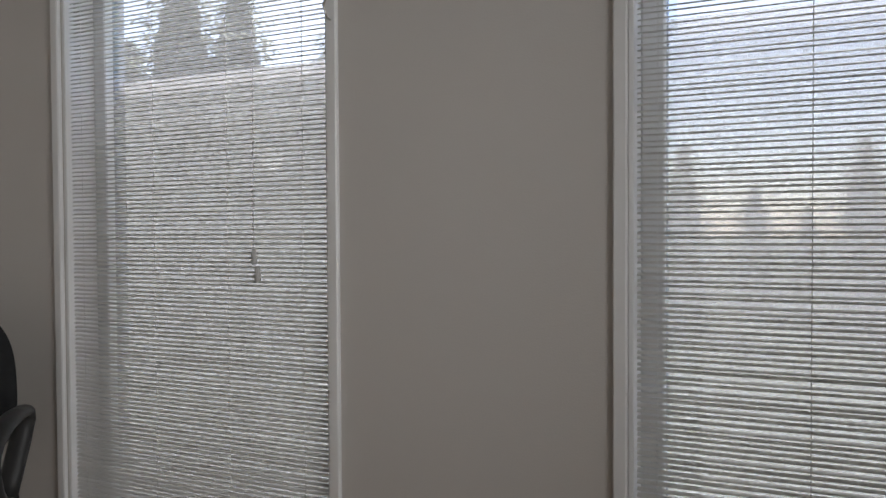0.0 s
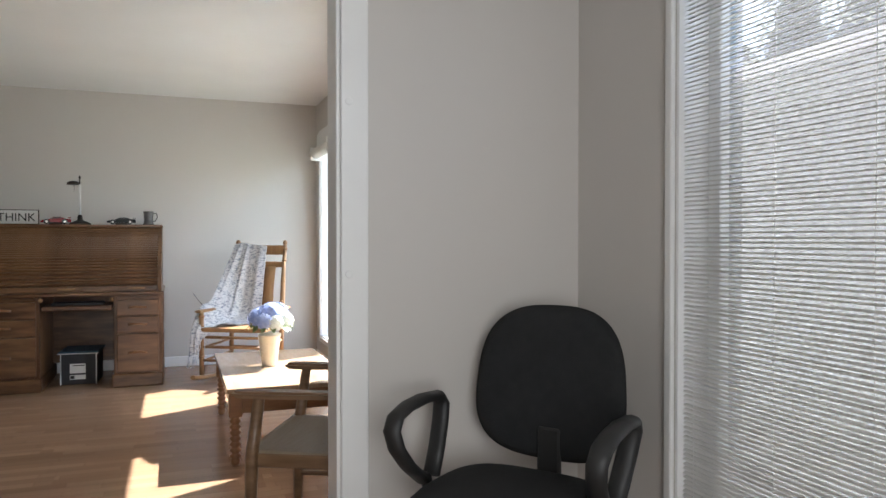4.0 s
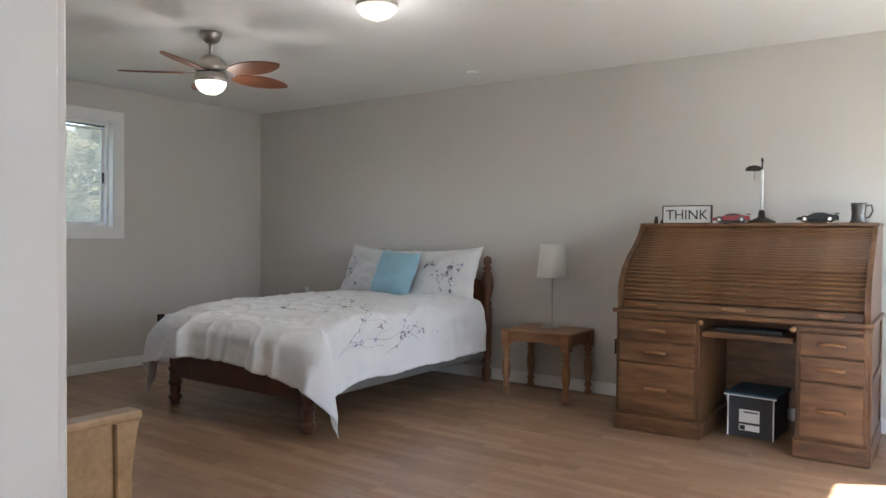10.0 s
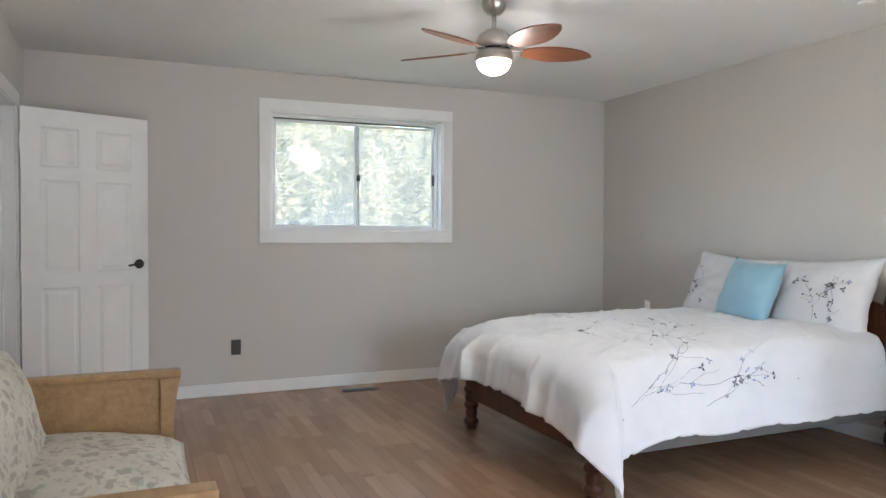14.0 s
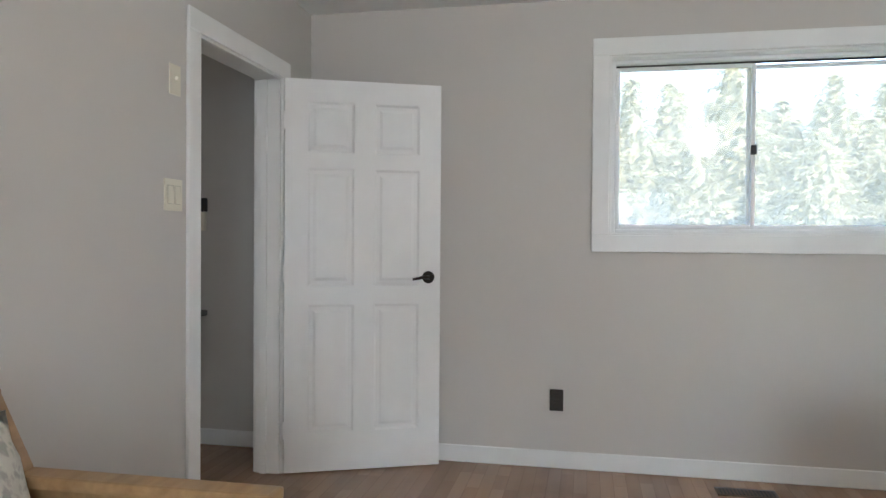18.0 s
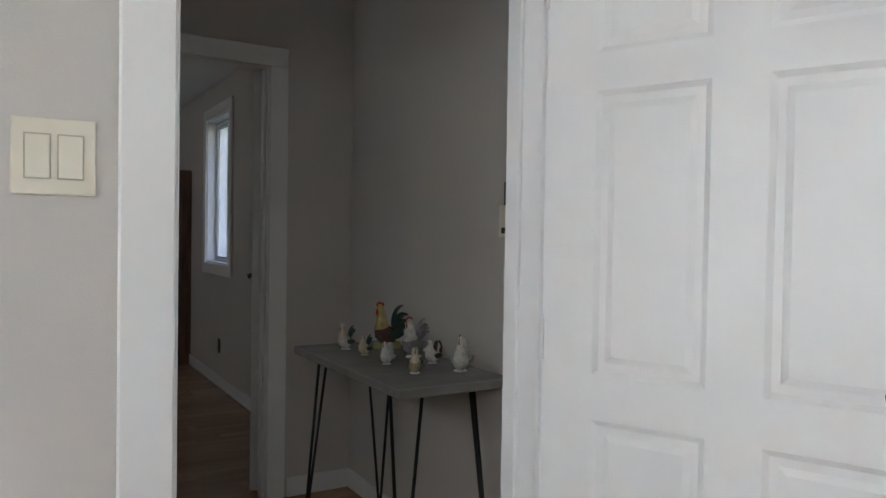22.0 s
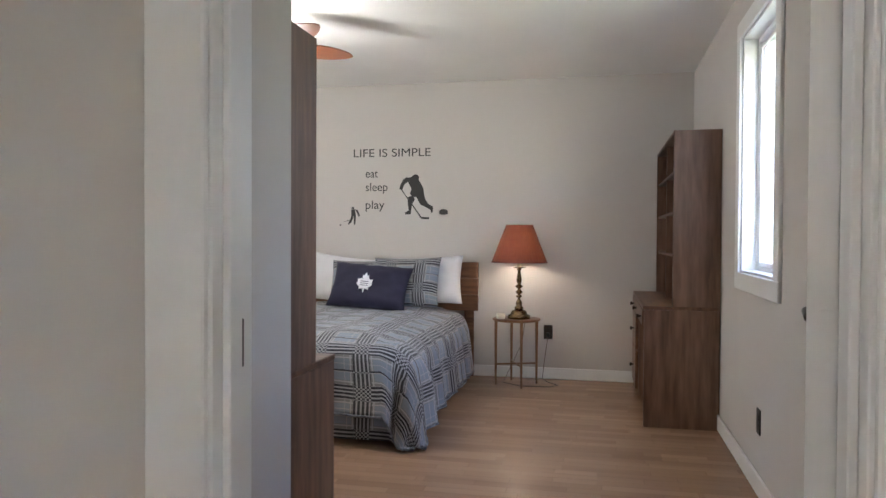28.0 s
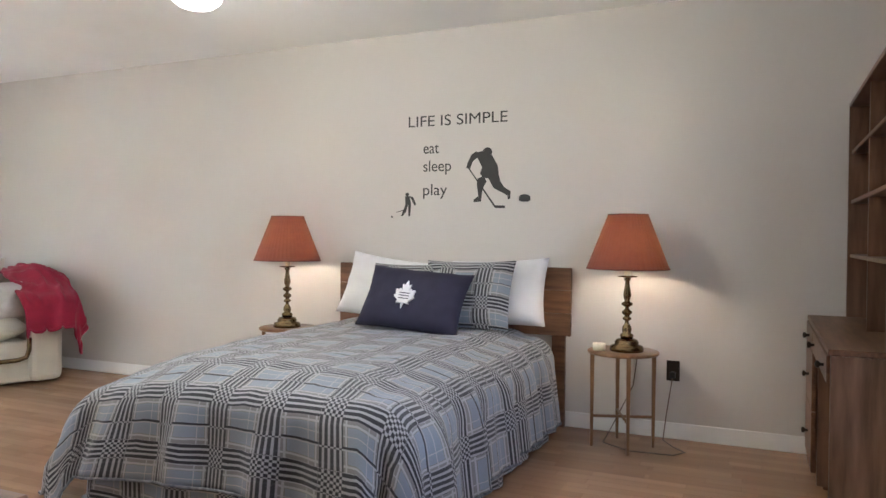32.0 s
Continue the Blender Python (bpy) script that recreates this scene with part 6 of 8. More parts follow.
# ---- hall: hairpin table with china roosters, railing, intercom ----
GREYTOP = material("grey_painted_top", (0.27, 0.265, 0.25), 0.22, grain=7, second=(0.22, 0.215, 0.205), stretch=(1, 3, 1), bump=0.05)
ht = thing("console_table", 0, 0, 0, 0, "grey topped console table on black hairpin legs", "table")
TX0, TX1, TY0, TY1, TZ = 0.025, 0.445, -1.56, -0.62, 0.79
part("tabletop", bx(TX0, TX1, TY0, TY1, TZ - 0.032, TZ, bevel=0.004), GREYTOP, ht)
for cx, ox in ((TX0 + 0.05, 1), (TX1 - 0.05, -1)):
    for cy, oy in ((TY0 + 0.07, 1), (TY1 - 0.07, -1)):
        bm = bmesh.new()
        top = TZ - 0.034
        pipe(bm, [(cx + ox * 0.07, cy, top), (cx - ox * 0.012, cy - oy * 0.025, 0.02), (cx - ox * 0.018, cy - oy * 0.03, 0.006), (cx - ox * 0.012, cy - oy * 0.03, 0.02), (cx, cy + oy * 0.09, top)], 0.006, 7)
        box(bm, min(cx - ox * 0.01, cx + ox * 0.09), max(cx - ox * 0.01, cx + ox * 0.09), min(cy - oy * 0.02, cy + oy * 0.10), max(cy - oy * 0.02, cy + oy * 0.10), top - 0.002, top + 0.002)
        part("hairpin_leg", bm, IRON, ht)

GLAZE = {}


def glaze(rgb):
    if rgb not in GLAZE:
        GLAZE[rgb] = material("glazed_china_%d" % len(GLAZE), rgb, 0.10, grain=70, second=tuple(c * 0.60 + 0.015 for c in rgb), bump=0.35, bump_scale=110, spec=0.7)
    return GLAZE[rgb]


WHT, REDC, YEL, GRN, BRN, GRY, PNK, BLK, CRM = (0.78, 0.77, 0.73), (0.50, 0.03, 0.02), (0.52, 0.40, 0.13), (0.05, 0.11, 0.08), (0.13, 0.07, 0.045), (0.34, 0.34, 0.34), (0.42, 0.14, 0.17), (0.03, 0.03, 0.03), (0.70, 0.62, 0.45)


def rooster(x, y, h, rz, body, neck, tail, label, base=None, puff=False, wing=None, spread=1.0, fan=False, block=False, girth=1.2):
    """A glazed china rooster, one mesh; it looks along local +x and is h tall."""
    bm = bmesh.new()
    cols = [body, neck, tail, REDC, base or WHT, YEL, wing or body]
    done = [0]

    def paint(i):
        bm.faces.ensure_lookup_table()
        for f in bm.faces[done[0]:]:
            f.material_index = i
        done[0] = len(bm.faces)
    s = h
    spine = [(-0.22, 0.40, 0.03), (-0.18, 0.37, 0.09), (-0.09, 0.34, 0.155), (0.01, 0.35, 0.185), (0.09, 0.41, 0.18), (0.125, 0.50, 0.148), (0.13, 0.60, 0.115), (0.13, 0.70, 0.088), (0.14, 0.78, 0.076), (0.16, 0.85, 0.072), (0.185, 0.895, 0.055), (0.20, 0.92, 0.02)]
    pipe(bm, [(a, 0, b) for a, b, r in spine], [girth * r for a, b, r in spine], 18)
    for v in bm.verts:                        # ruffled plumage
        w = noise.noise(v.co * 9.0) * 0.022 + noise.noise(v.co * 21.0) * 0.012
        v.co += Vector((w, w * (1 if v.co.y > 0 else -1), 0.5 * w))
    paint(0)
    bm.faces.ensure_lookup_table()
    for f in bm.faces:
        if f.material_index == 0 and f.calc_center_median().z > 0.50 + 0.06 * noise.noise(f.calc_center_median() * 14.0) and f.calc_center_median().x > 0.05:
            f.material_index = 1
    hx = 0.16
    rod(bm, (hx + 0.06, 0, 0.86), (hx + 0.155, 0, 0.84), 0.03, 0.002, 8)
    paint(5)
    if puff:
        for k in range(9):
            a = k * 0.7
            ball(bm, hx + 0.05 * math.cos(a) - 0.01, 0.05 * math.sin(a), 0.95 + 0.02 * math.sin(3 * a), 0.05, 0.05, 0.05, 8, 6)
        paint(4)
    else:
        for k in range(4):
            lathe(bm, [(0.022, -0.035), (0.026, 0.0), (0.005, 0.042 - 0.006 * abs(k - 1.5))], hx + 0.06 - 0.042 * k, 0, 0.945 - 0.012 * abs(k - 1.2), 8, sy=0.5)
        paint(3)
    ball(bm, hx + 0.065, 0, 0.78, 0.03, 0.022, 0.055, 8, 6)
    paint(3)
    for side in (-1, 1):
        prism(bm, [(0.14, 0.40), (0.08, 0.47), (-0.06, 0.47), (-0.20, 0.42), (-0.24, 0.36), (-0.10, 0.30), (0.06, 0.30)], side * 0.20, side * 0.24, "y", bevel=0.015)
    paint(6)
    if fan:
        ball(bm, -0.22, 0.0, 0.58, 0.19, 0.11, 0.29, 16, 12)
        bm.faces.ensure_lookup_table()
        for v in {v for f in bm.faces[done[0]:] for v in f.verts}:
            a = math.atan2(v.co.z - 0.45, v.co.x + 0.10)
            v.co.y *= 1 + 0.45 * math.sin(a * 16)
            v.co += Vector((-0.2, 0, 1)) * 0.02 * math.sin(a * 16)
    k = 0 if fan else 11
    for i in range(k):
        t = i / (k - 1)
        a = radians(88 + 66 * t * spread)
        L = (0.56 - 0.24 * t) * (0.86 + 0.14 * math.cos(i * 2.3))
        side = ((i % 3) - 1) * 0.045
        plume = bmesh.new()
        pts = [(0.0, 0.0, 0.0)]
        for q in range(1, 9):
            u = q / 8
            bend = a + u * u * (1.5 - 0.5 * t)
            pts.append((pts[-1][0] + L / 8 * math.cos(bend), side * u, pts[-1][2] + L / 8 * math.sin(bend)))
        pipe(plume, pts, [0.04, 0.046, 0.05, 0.05, 0.048, 0.042, 0.034, 0.024, 0.006], 7)
        for v in plume.verts:
            v.co = Vector((v.co.x - 0.15, side + (v.co.y - side) * 0.45, v.co.z + 0.45))
        tmp = bpy.data.meshes.new("plume")
        plume.to_mesh(tmp)
        plume.free()
        bm.from_mesh(tmp)
        bpy.data.meshes.remove(tmp)
    paint(2)
    bm.transform(Matrix.Translation((0, 0, -0.105)))
    if block:
        box(bm, -0.20, 0.20, -0.17, 0.17, 0.0, 0.13, bevel=0.03, segs=2)
    lathe(bm, [(0.17, 0.0), (0.185, 0.015), (0.16, 0.04), (0.12, 0.055), (0.075, 0.07), (0.06, 0.12)], 0.0, 0, 0, 14)
    for side in (-0.05, 0.05):
        rod(bm, (0.02, side, 0.05), (0.0, side, 0.16), 0.034, 0.05, 8)
    paint(4)
    bm.transform(Matrix.Diagonal((s * 1.15, s * 1.0, s * 1.1, 1)))
    me = bpy.data.meshes.new("rooster_figurine")
    bmesh.ops.recalc_face_normals(bm, faces=bm.faces)
    bm.to_mesh(me)
    bm.free()
    for c in cols:
        me.materials.append(glaze(c))
    ob = tagged(new("rooster_figurine", me), label, "figurine", "china roosters on the console table")
    ob.matrix_basis = pose(x, y, TZ, 0, 0, rz)
    return ob


rooster(0.12, -0.79, 0.137, 48, WHT, WHT, WHT, "white glazed china rooster with orange-red comb", fan=True)
rooster(0.277, -0.83, 0.100, 62, (0.42, 0.33, 0.20), CRM, WHT, "cream and brown glazed china rooster with white tail", wing=GRN, fan=True)
rooster(0.13, -0.963, 0.098, 15, WHT, WHT, BRN, "white china rooster with green wing and brown tail", wing=GRN, fan=True)
rooster(0.128, -1.11, 0.165, 22, GRY, WHT, GRY, "white necked china rooster with silver grey speckled tail", wing=GRY, spread=0.8)
rooster(0.13, -1.335, 0.204, 12, BRN, YEL, GRN, "tall brown and gold china rooster with dark green tail", base=(0.36, 0.35, 0.16), wing=BRN, block=True, girth=0.95, spread=1.45)
rooster(0.287, -1.39, 0.108, 20, WHT, CRM, GRN, "small china rooster with white crest and green tail", puff=True, wing=PNK, base=WHT, spread=0.4)
rooster(0.277, -1.23, 0.089, 25, CRM, CRM, GRN, "small cream china hen with pink wing", wing=PNK, base=CRM, spread=0.5)
rooster(0.288, -1.02, 0.092, 35, WHT, WHT, WHT, "small white glazed china hen", fan=True)

ic = thing("intercom", 0.0, -0.67, 1.34, 90, "white wall thermostat below a black plate in the hall", "thermostat")
part("black_plate", bx(-0.035, 0.035, -0.012, 0.0, 0.02, 0.10, bevel=0.003), BLACK, ic)
part("white_case", bx(-0.04, 0.03, -0.03, -0.0, -0.09, 0.02, bevel=0.005), IVORY, ic)
part("dial", bx(-0.018, 0.004, -0.032, -0.03, -0.075, -0.055), BLACK, ic)

NATURAL = material("natural_birch_rail", (0.55, 0.42, 0.27), 0.4, grain=8, second=(0.45, 0.33, 0.20), stretch=(5, 0.8, 5))
rail = thing("stair_railing", 0, -1.366, 0, 0, "birch handrail on white posts beside the stairs", "railing")
bm = bmesh.new()
prism(bm, [(-0.020, 0.972), (0.020, 0.972), (0.024, 0.982), (0.033, 0.990), (0.034, 1.004), (0.026, 1.016), (0.012, 1.021), (-0.012, 1.021), (-0.026, 1.016), (-0.034, 1.004), (-0.033, 0.990), (-0.024, 0.982)], 1.640, 3.9, "x", bevel=0.004)
bm.transform(Matrix.Translation((0, 0, 0.016)))
part("handrail", bm, NATURAL, rail)
part("end_cap", lt([(0.005, 0.0), (0.006, 0.002), (0.003, 0.004)], seg=8), BRONZE, rail, "dark screw head").matrix_basis = pose(1.639, 0.0, 1.006, 0, -90, 0)
for i in range(14):
    xx = 1.728 + i * 0.15
    part("baluster", bx(xx - 0.03, xx + 0.03, -0.03, 0.03, 0.0, 0.989, bevel=0.003), WHITE, rail)

# ---- second bedroom ----
def plaid(name):
    """Woven plaid laid out in the cloth's own flat coordinates: blue and grey fields, pale lines, dark and white staves that turn to checks where they cross."""
    m = bpy.data.materials.new(name)
    m.use_nodes = True
    nt = m.node_tree
    b = nt.nodes["Principled BSDF"]
    b.inputs["Roughness"].default_value = 0.9
    b.inputs["Sheen Weight"].default_value = 0.2
    uv = nt.nodes.new("ShaderNodeUVMap")
    sep = nt.nodes.new("ShaderNodeSeparateXYZ")
    nt.links.new(uv.outputs[0], sep.inputs[0])

    def mth(op, a, bb=None, c=None):
        n = nt.nodes.new("ShaderNodeMath")
        n.operation = op
        for i, v in enumerate((a, bb, c)):
            if v is None:
                continue
            if isinstance(v, (int, float)):
                n.inputs[i].default_value = v
            else:
                nt.links.new(v, n.inputs[i])
        return n.outputs[0]

    def mix(f, a, bb):
        n = nt.nodes.new("ShaderNodeMix")
        n.data_type = "RGBA"
        nt.links.new(f, n.inputs[0])
        for i, v in ((6, a), (7, bb)):
            if isinstance(v, tuple):
                n.inputs[i].default_value = (*v, 1)
            else:
                nt.links.new(v, n.inputs[i])
        return n.outputs[2]

    def window(v, lo, hi):
        return mth("MULTIPLY", mth("GREATER_THAN", v, lo), mth("LESS_THAN", v, hi))
    P, S = 0.245, 0.0215
    sets = []
    for axis in (0, 1):
        v = mth("ADD", sep.outputs[axis], 10.0 + 0.05 * axis)
        ph = mth("FRACT", mth("DIVIDE", v, P))
        band = window(ph, 0.54, 0.92) if axis == 0 else mth("ADD", window(ph, 0.56, 0.90), window(ph, 0.17, 0.225))
        sq = mth("GREATER_THAN", mth("FRACT", mth("DIVIDE", v, S)), 0.58)
        line = mth("ADD", mth("ADD", window(ph, 0.48, 0.51), window(ph, 0.955, 0.985)), window(ph, 0.345, 0.36))
        blue = window(ph, 0.0, 0.47)
        sets.append((band, sq, line, blue))
    (bu, qu, lu, fu), (bv, qv, lv, fv) = sets
    base = mix(mth("MULTIPLY", fu, fv), (0.21, 0.205, 0.205), (0.225, 0.26, 0.31))
    base = mix(mth("MAXIMUM", lu, lv), base, (0.38, 0.38, 0.39))
    dark, pale = (0.026, 0.027, 0.034), (0.35, 0.35, 0.36)
    su = mix(qu, dark, pale)
    sv = mix(qv, dark, pale)
    xor = mth("ABSOLUTE", mth("SUBTRACT", qu, qv))
    both = mth("MULTIPLY", bu, bv)
    col = mix(mth("MULTIPLY", bu, 0.92), base, su)
    col = mix(mth("MULTIPLY", bv, mth("SUBTRACT", 1.0, mth("MULTIPLY", bu, 0.3))), col, sv)
    col = mix(both, col, mix(xor, dark, pale))
    ns = nt.nodes.new("ShaderNodeTexNoise")
    ns.inputs["Scale"].default_value = 260
    nt.links.new(uv.outputs[0], ns.inputs["Vector"])
    vr = nt.nodes.new("ShaderNodeMapRange")
    vr.inputs["To Min"].default_value, vr.inputs["To Max"].default_value = 0.8, 1.2
    nt.links.new(ns.outputs[0], vr.inputs["Value"])
    sc = nt.nodes.new("ShaderNodeVectorMath")
    sc.operation = "SCALE"
    nt.links.new(col, sc.inputs[0])
    nt.links.new(vr.outputs[0], sc.inputs["Scale"])
    nt.links.new(sc.outputs[0], b.inputs["Base Color"])
    bp = nt.nodes.new("ShaderNodeBump")
    bp.inputs["Strength"].default_value = 0.3
    bp.inputs["Distance"].default_value = 0.003
    nt.links.new(ns.outputs[0], bp.inputs["Height"])
    nt.links.new(bp.outputs[0], b.inputs["Normal"])
    return m


PLAID = plaid("blue_grey_plaid_weave")


def flat_sheet(nu, nv, s0, s1, r0, r1, at, turn=False):
    """A cloth whose flat coordinates are kept as its texture layout."""
    bm = bmesh.new()
    layer = bm.loops.layers.uv.new("flat")
    grid = [[(s0 + (s1 - s0) * i / nu, r0 + (r1 - r0) * j / nv) for j in range(nv + 1)] for i in range(nu + 1)]
    vs = [[bm.verts.new(at(*grid[i][j])) for j in range(nv + 1)] for i in range(nu + 1)]
    for i in range(nu):
        for j in range(nv):
            f = bm.faces.new((vs[i][j], vs[i + 1][j], vs[i + 1][j + 1], vs[i][j + 1]))
            f.smooth = True
            for lp, (a, b) in zip(f.loops, ((i, j), (i + 1, j), (i + 1, j + 1), (i, j + 1))):
                lp[layer].uv = grid[a][b]
    return bm


def plaid_cushion(w, h, t, seed):
    """A plaid covered cushion, front and back."""
    bm = bmesh.new()
    layer = bm.loops.layers.uv.new("flat")
    n = 14
    for side in (-1, 1):
        vs = {}
        for i in range(n + 1):
            for j in range(n + 1):
                a, b = 2 * i / n - 1, 2 * j / n - 1
                full = max(0.0, 1 - abs(a) ** 3.2) ** 0.55 * max(0.0, 1 - abs(b) ** 3.2) ** 0.55
                k = 1 + 0.15 * noise.noise(Vector((a * 2 + seed, b * 2, side)))
                vs[i, j] = bm.verts.new((a * w / 2 * (1 - 0.06 * (1 - b * b)), side * t / 2 * full * k, b * h / 2 * (1 - 0.06 * (1 - a * a))))
        for i in range(n):
            for j in range(n):
                q = ((i, j), (i + 1, j), (i + 1, j + 1), (i, j + 1))
                f = bm.faces.new([vs[c] for c in q])
                f.smooth = True
                for lp, (a, b) in zip(f.loops, q):
                    lp[layer].uv = (a / n * w + 0.07, b / n * h + 0.03)
    return bm


QX0, QX1, QY0, QY1 = 1.83, 3.24, -5.04, -6.98      # mattress edges; the head lies to the south
bed2 = thing("bed", 0, 0, 0, 0, "low bed with a flat walnut headboard against the wall", "bed")
for z0, z1 in ((0.55, 0.682), (0.684, 0.82), (0.822, 0.955)):
    part("headboard_plank", bx(1.70, 3.29, -7.035, -7.005, z0, z1, bevel=0.003), WALNUT_H, bed2)
for lx in (1.74, 3.17):
    part("headboard_leg", bx(lx, lx + 0.08, -7.06, -7.036, 0.0, 0.93), WALNUT_H, bed2)
part("mattress", bx(QX0 + 0.05, QX1 - 0.13, -6.99, QY0 - 0.10, 0.30, 0.53, bevel=0.06, segs=3), LINEN, bed2)
part("bed_base", bx(QX0 + 0.06, QX1 - 0.14, -6.99, QY0 - 0.11, 0.06, 0.30), BLACK, bed2)


def skirt_at(s, r, lift=0.0):
    p = drape_point(s, r, QX1 - QX0 - 0.04, 1.94, 0.33, 0.02, 0.016, 7.0, 1.0)
    return Vector((QX1 - 0.02 - p.x, QY0 - 0.03 - p.y, max(0.012, p.z)))


SWID = QX1 - QX0 - 0.04
sk = part("bed_skirt", flat_sheet(64, 60, -0.33, SWID + 0.33, -0.33, 1.8, skirt_at), PLAID, bed2, "ruffled plaid bed skirt")


CTOP, CLEN = QX1 - QX0 - 0.09, 1.86


def comforter_at(s, r, lift=0.0):
    """Flat: s from the east edge to the west, r from the foot to the head."""
    p = drape_point(s, r, CTOP, CLEN, 0.605, 0.12, 0.025, 5.0, 0.98, 0.18)
    k = math.exp(-(max(s, 0) / 0.30) ** 2 - (max(r, 0) / 0.40) ** 2)          # the cloth slips in at the foot corner
    f = math.exp(-((max(CTOP - s, 0)) / 0.22) ** 2 - (max(r, 0) / 0.25) ** 2) * min(1.0, max(0.0, 0.62 - p.z) / 0.3)
    soft = 0.006 * noise.noise(Vector((s * 11 + 5, r * 10, 3.0))) + 0.03 * max(0.0, 0.10 - abs(noise.noise(Vector((s * 5 + r * 2, r * 6 - s, 8.0))))) - 0.003
    z = max(0.02, p.z - 0.06 * k + soft)
    return Vector((QX1 - p.x - 0.09 * k + 0.14 * k * min(1.0, max(0.0, 0.6 - p.z) / 0.4) - 0.07 * f, QY0 - p.y + 0.05 * f, z))


bm = flat_sheet(84, 90, -0.47, CTOP + 0.58, -0.44, CLEN, comforter_at)
comf = solid("comforter", bm, PLAID, "blue and grey woven plaid comforter on the bed", "comforter")
m = comf.modifiers.new("thickness", "SOLIDIFY")
m.thickness, m.offset = 0.012, -1

rows = [(-0.47, -0.44 + (CLEN + 0.44) * i / 60) for i in range(60, -1, -1)] + [(-0.47 + (CTOP + 1.05) * i / 60, -0.44) for i in range(1, 61)] + [(CTOP + 0.58, -0.44 + (CLEN + 0.44) * i / 60) for i in range(1, 61)]
part("hem", pipe_bm([comforter_at(a, b) for a, b in rows], 0.006, 6), material("dark_woven_hem", (0.06, 0.065, 0.085), 0.9, grain=60, second=(0.25, 0.27, 0.30)), comf, "dark woven hem")
for cx, seed, tip in ((2.11, 41, 3), (2.85, 45, -7)):
    pil = solid("pillow", cushion(0.62, 0.42, 0.19, seed=seed, wrinkle=0.012), LINEN, "plump white pillow propped on the headboard", "pillow", "white pillows")
    pil.matrix_basis = pose(cx, -6.86, 0.805, 22, tip, 0)
for cx, seed in ((2.235, 51), (2.60, 55)):
    pil = solid("pillow_sham", plaid_cushion(0.56, 0.42, 0.16, seed), PLAID, "blue and grey plaid pillow sham on the bed", "pillow", "plaid shams")
    pil.matrix_basis = pose(cx, -6.69, 0.80 if cx < 2.4 else 0.775, 22, 1, 0)
NAVY = material("navy_fleece", (0.028, 0.026, 0.055), 0.85, grain=14, second=(0.02, 0.019, 0.042), bump=0.3, bump_scale=80)
EMB = material("white_emblem", (0.74, 0.74, 0.76), 0.8, grain=20)
nav = solid("navy_pillow", cushion(0.64, 0.39, 0.19, nu=28, nv=20, seed=61, wrinkle=0.010), NAVY, "navy pillow with a white leaf emblem on the bed", "pillow")
nav.matrix_basis = pose(2.47, -6.48, 0.772, 30, -4, 0)
leaf = [(0.0, -0.075), (0.006, -0.045), (0.035, -0.05), (0.03, -0.036), (0.056, -0.012), (0.048, -0.004), (0.052, 0.026), (0.036, 0.022), (0.030, 0.032), (0.018, 0.018), (0.024, 0.055), (0.012, 0.048), (0.0, 0.075)]
outl = leaf + [(-x, z) for x, z in leaf[-2:0:-1]]
bm = bmesh.new()
prism(bm, [(1.12 * x + 0.012, 1.12 * z - 0.015) for x, z in outl], 0.096, 0.1085, "y")
part("emblem", bm, EMB, nav, "white leaf shaped emblem")
for k in range(3):
    part("emblem_bar", bx(-0.020, 0.044, 0.1088, 0.110, -0.043 + 0.016 * k, -0.038 + 0.016 * k), NAVY, nav, "unreadable navy line on the emblem")

# side tables and brass lamps
def round_table(x, y, h, r, label):
    t = thing("side_table", x, y, 0, 0, label, "side table", "round side tables")
    part("tabletop", lt([(r - 0.006, h - 0.018), (r, h - 0.012), (r, h - 0.004), (r - 0.006, h), (0.01, h)], seg=36), WALNUT_TOP, t)
    for k in range(4):
        a = radians(20 + 90 * k)
        c, s = math.cos(a), math.sin(a)
        bm = bmesh.new()
        q = r - 0.025
        box(bm, -0.011, 0.011, -0.011, 0.011, 0.0, h - 0.018, bevel=0.002)
        bm.transform(Matrix.Translation((q * c, q * s, 0)) @ Matrix.Rotation(a, 4, "Z"))
        for v in bm.verts:
            if v.co.z < 0.01:
                v.co.x += (q * c - v.co.x) * 0.35
                v.co.y += (q * s - v.co.y) * 0.35
        part("leg", bm, WALNUT_TOP, t)
    for k in range(2):
        a = radians(20 + 90 * k)
        c, s = math.cos(a) * (r - 0.03), math.sin(a) * (r - 0.03)
        part("stretcher", pipe_bm([(-c, -s, 0.165), (c, s, 0.165)], 0.008, 6), WALNUT_TOP, t)
    return t


WALNUT_TOP = material("warm_walnut", (0.24, 0.125, 0.055), 0.35, grain=8, second=(0.15, 0.07, 0.03), stretch=(5, 5, 0.8), bump=0.05)
round_table(1.355, -6.79, 0.525, 0.19, "small round walnut side table beside the bed")
round_table(3.56, -6.79, 0.525, 0.19, "small round walnut side table beside the bed")
RED_SHADE = translucent(material("rust_red_pleated_shade", (0.125, 0.028, 0.023), 0.85, grain=30, second=(0.11, 0.02, 0.018)), 0.046, (0.50, 0.17, 0.062))


WARM_BULB = glowing("warm_bulb", (1.0, 0.82, 0.58), 1.5)


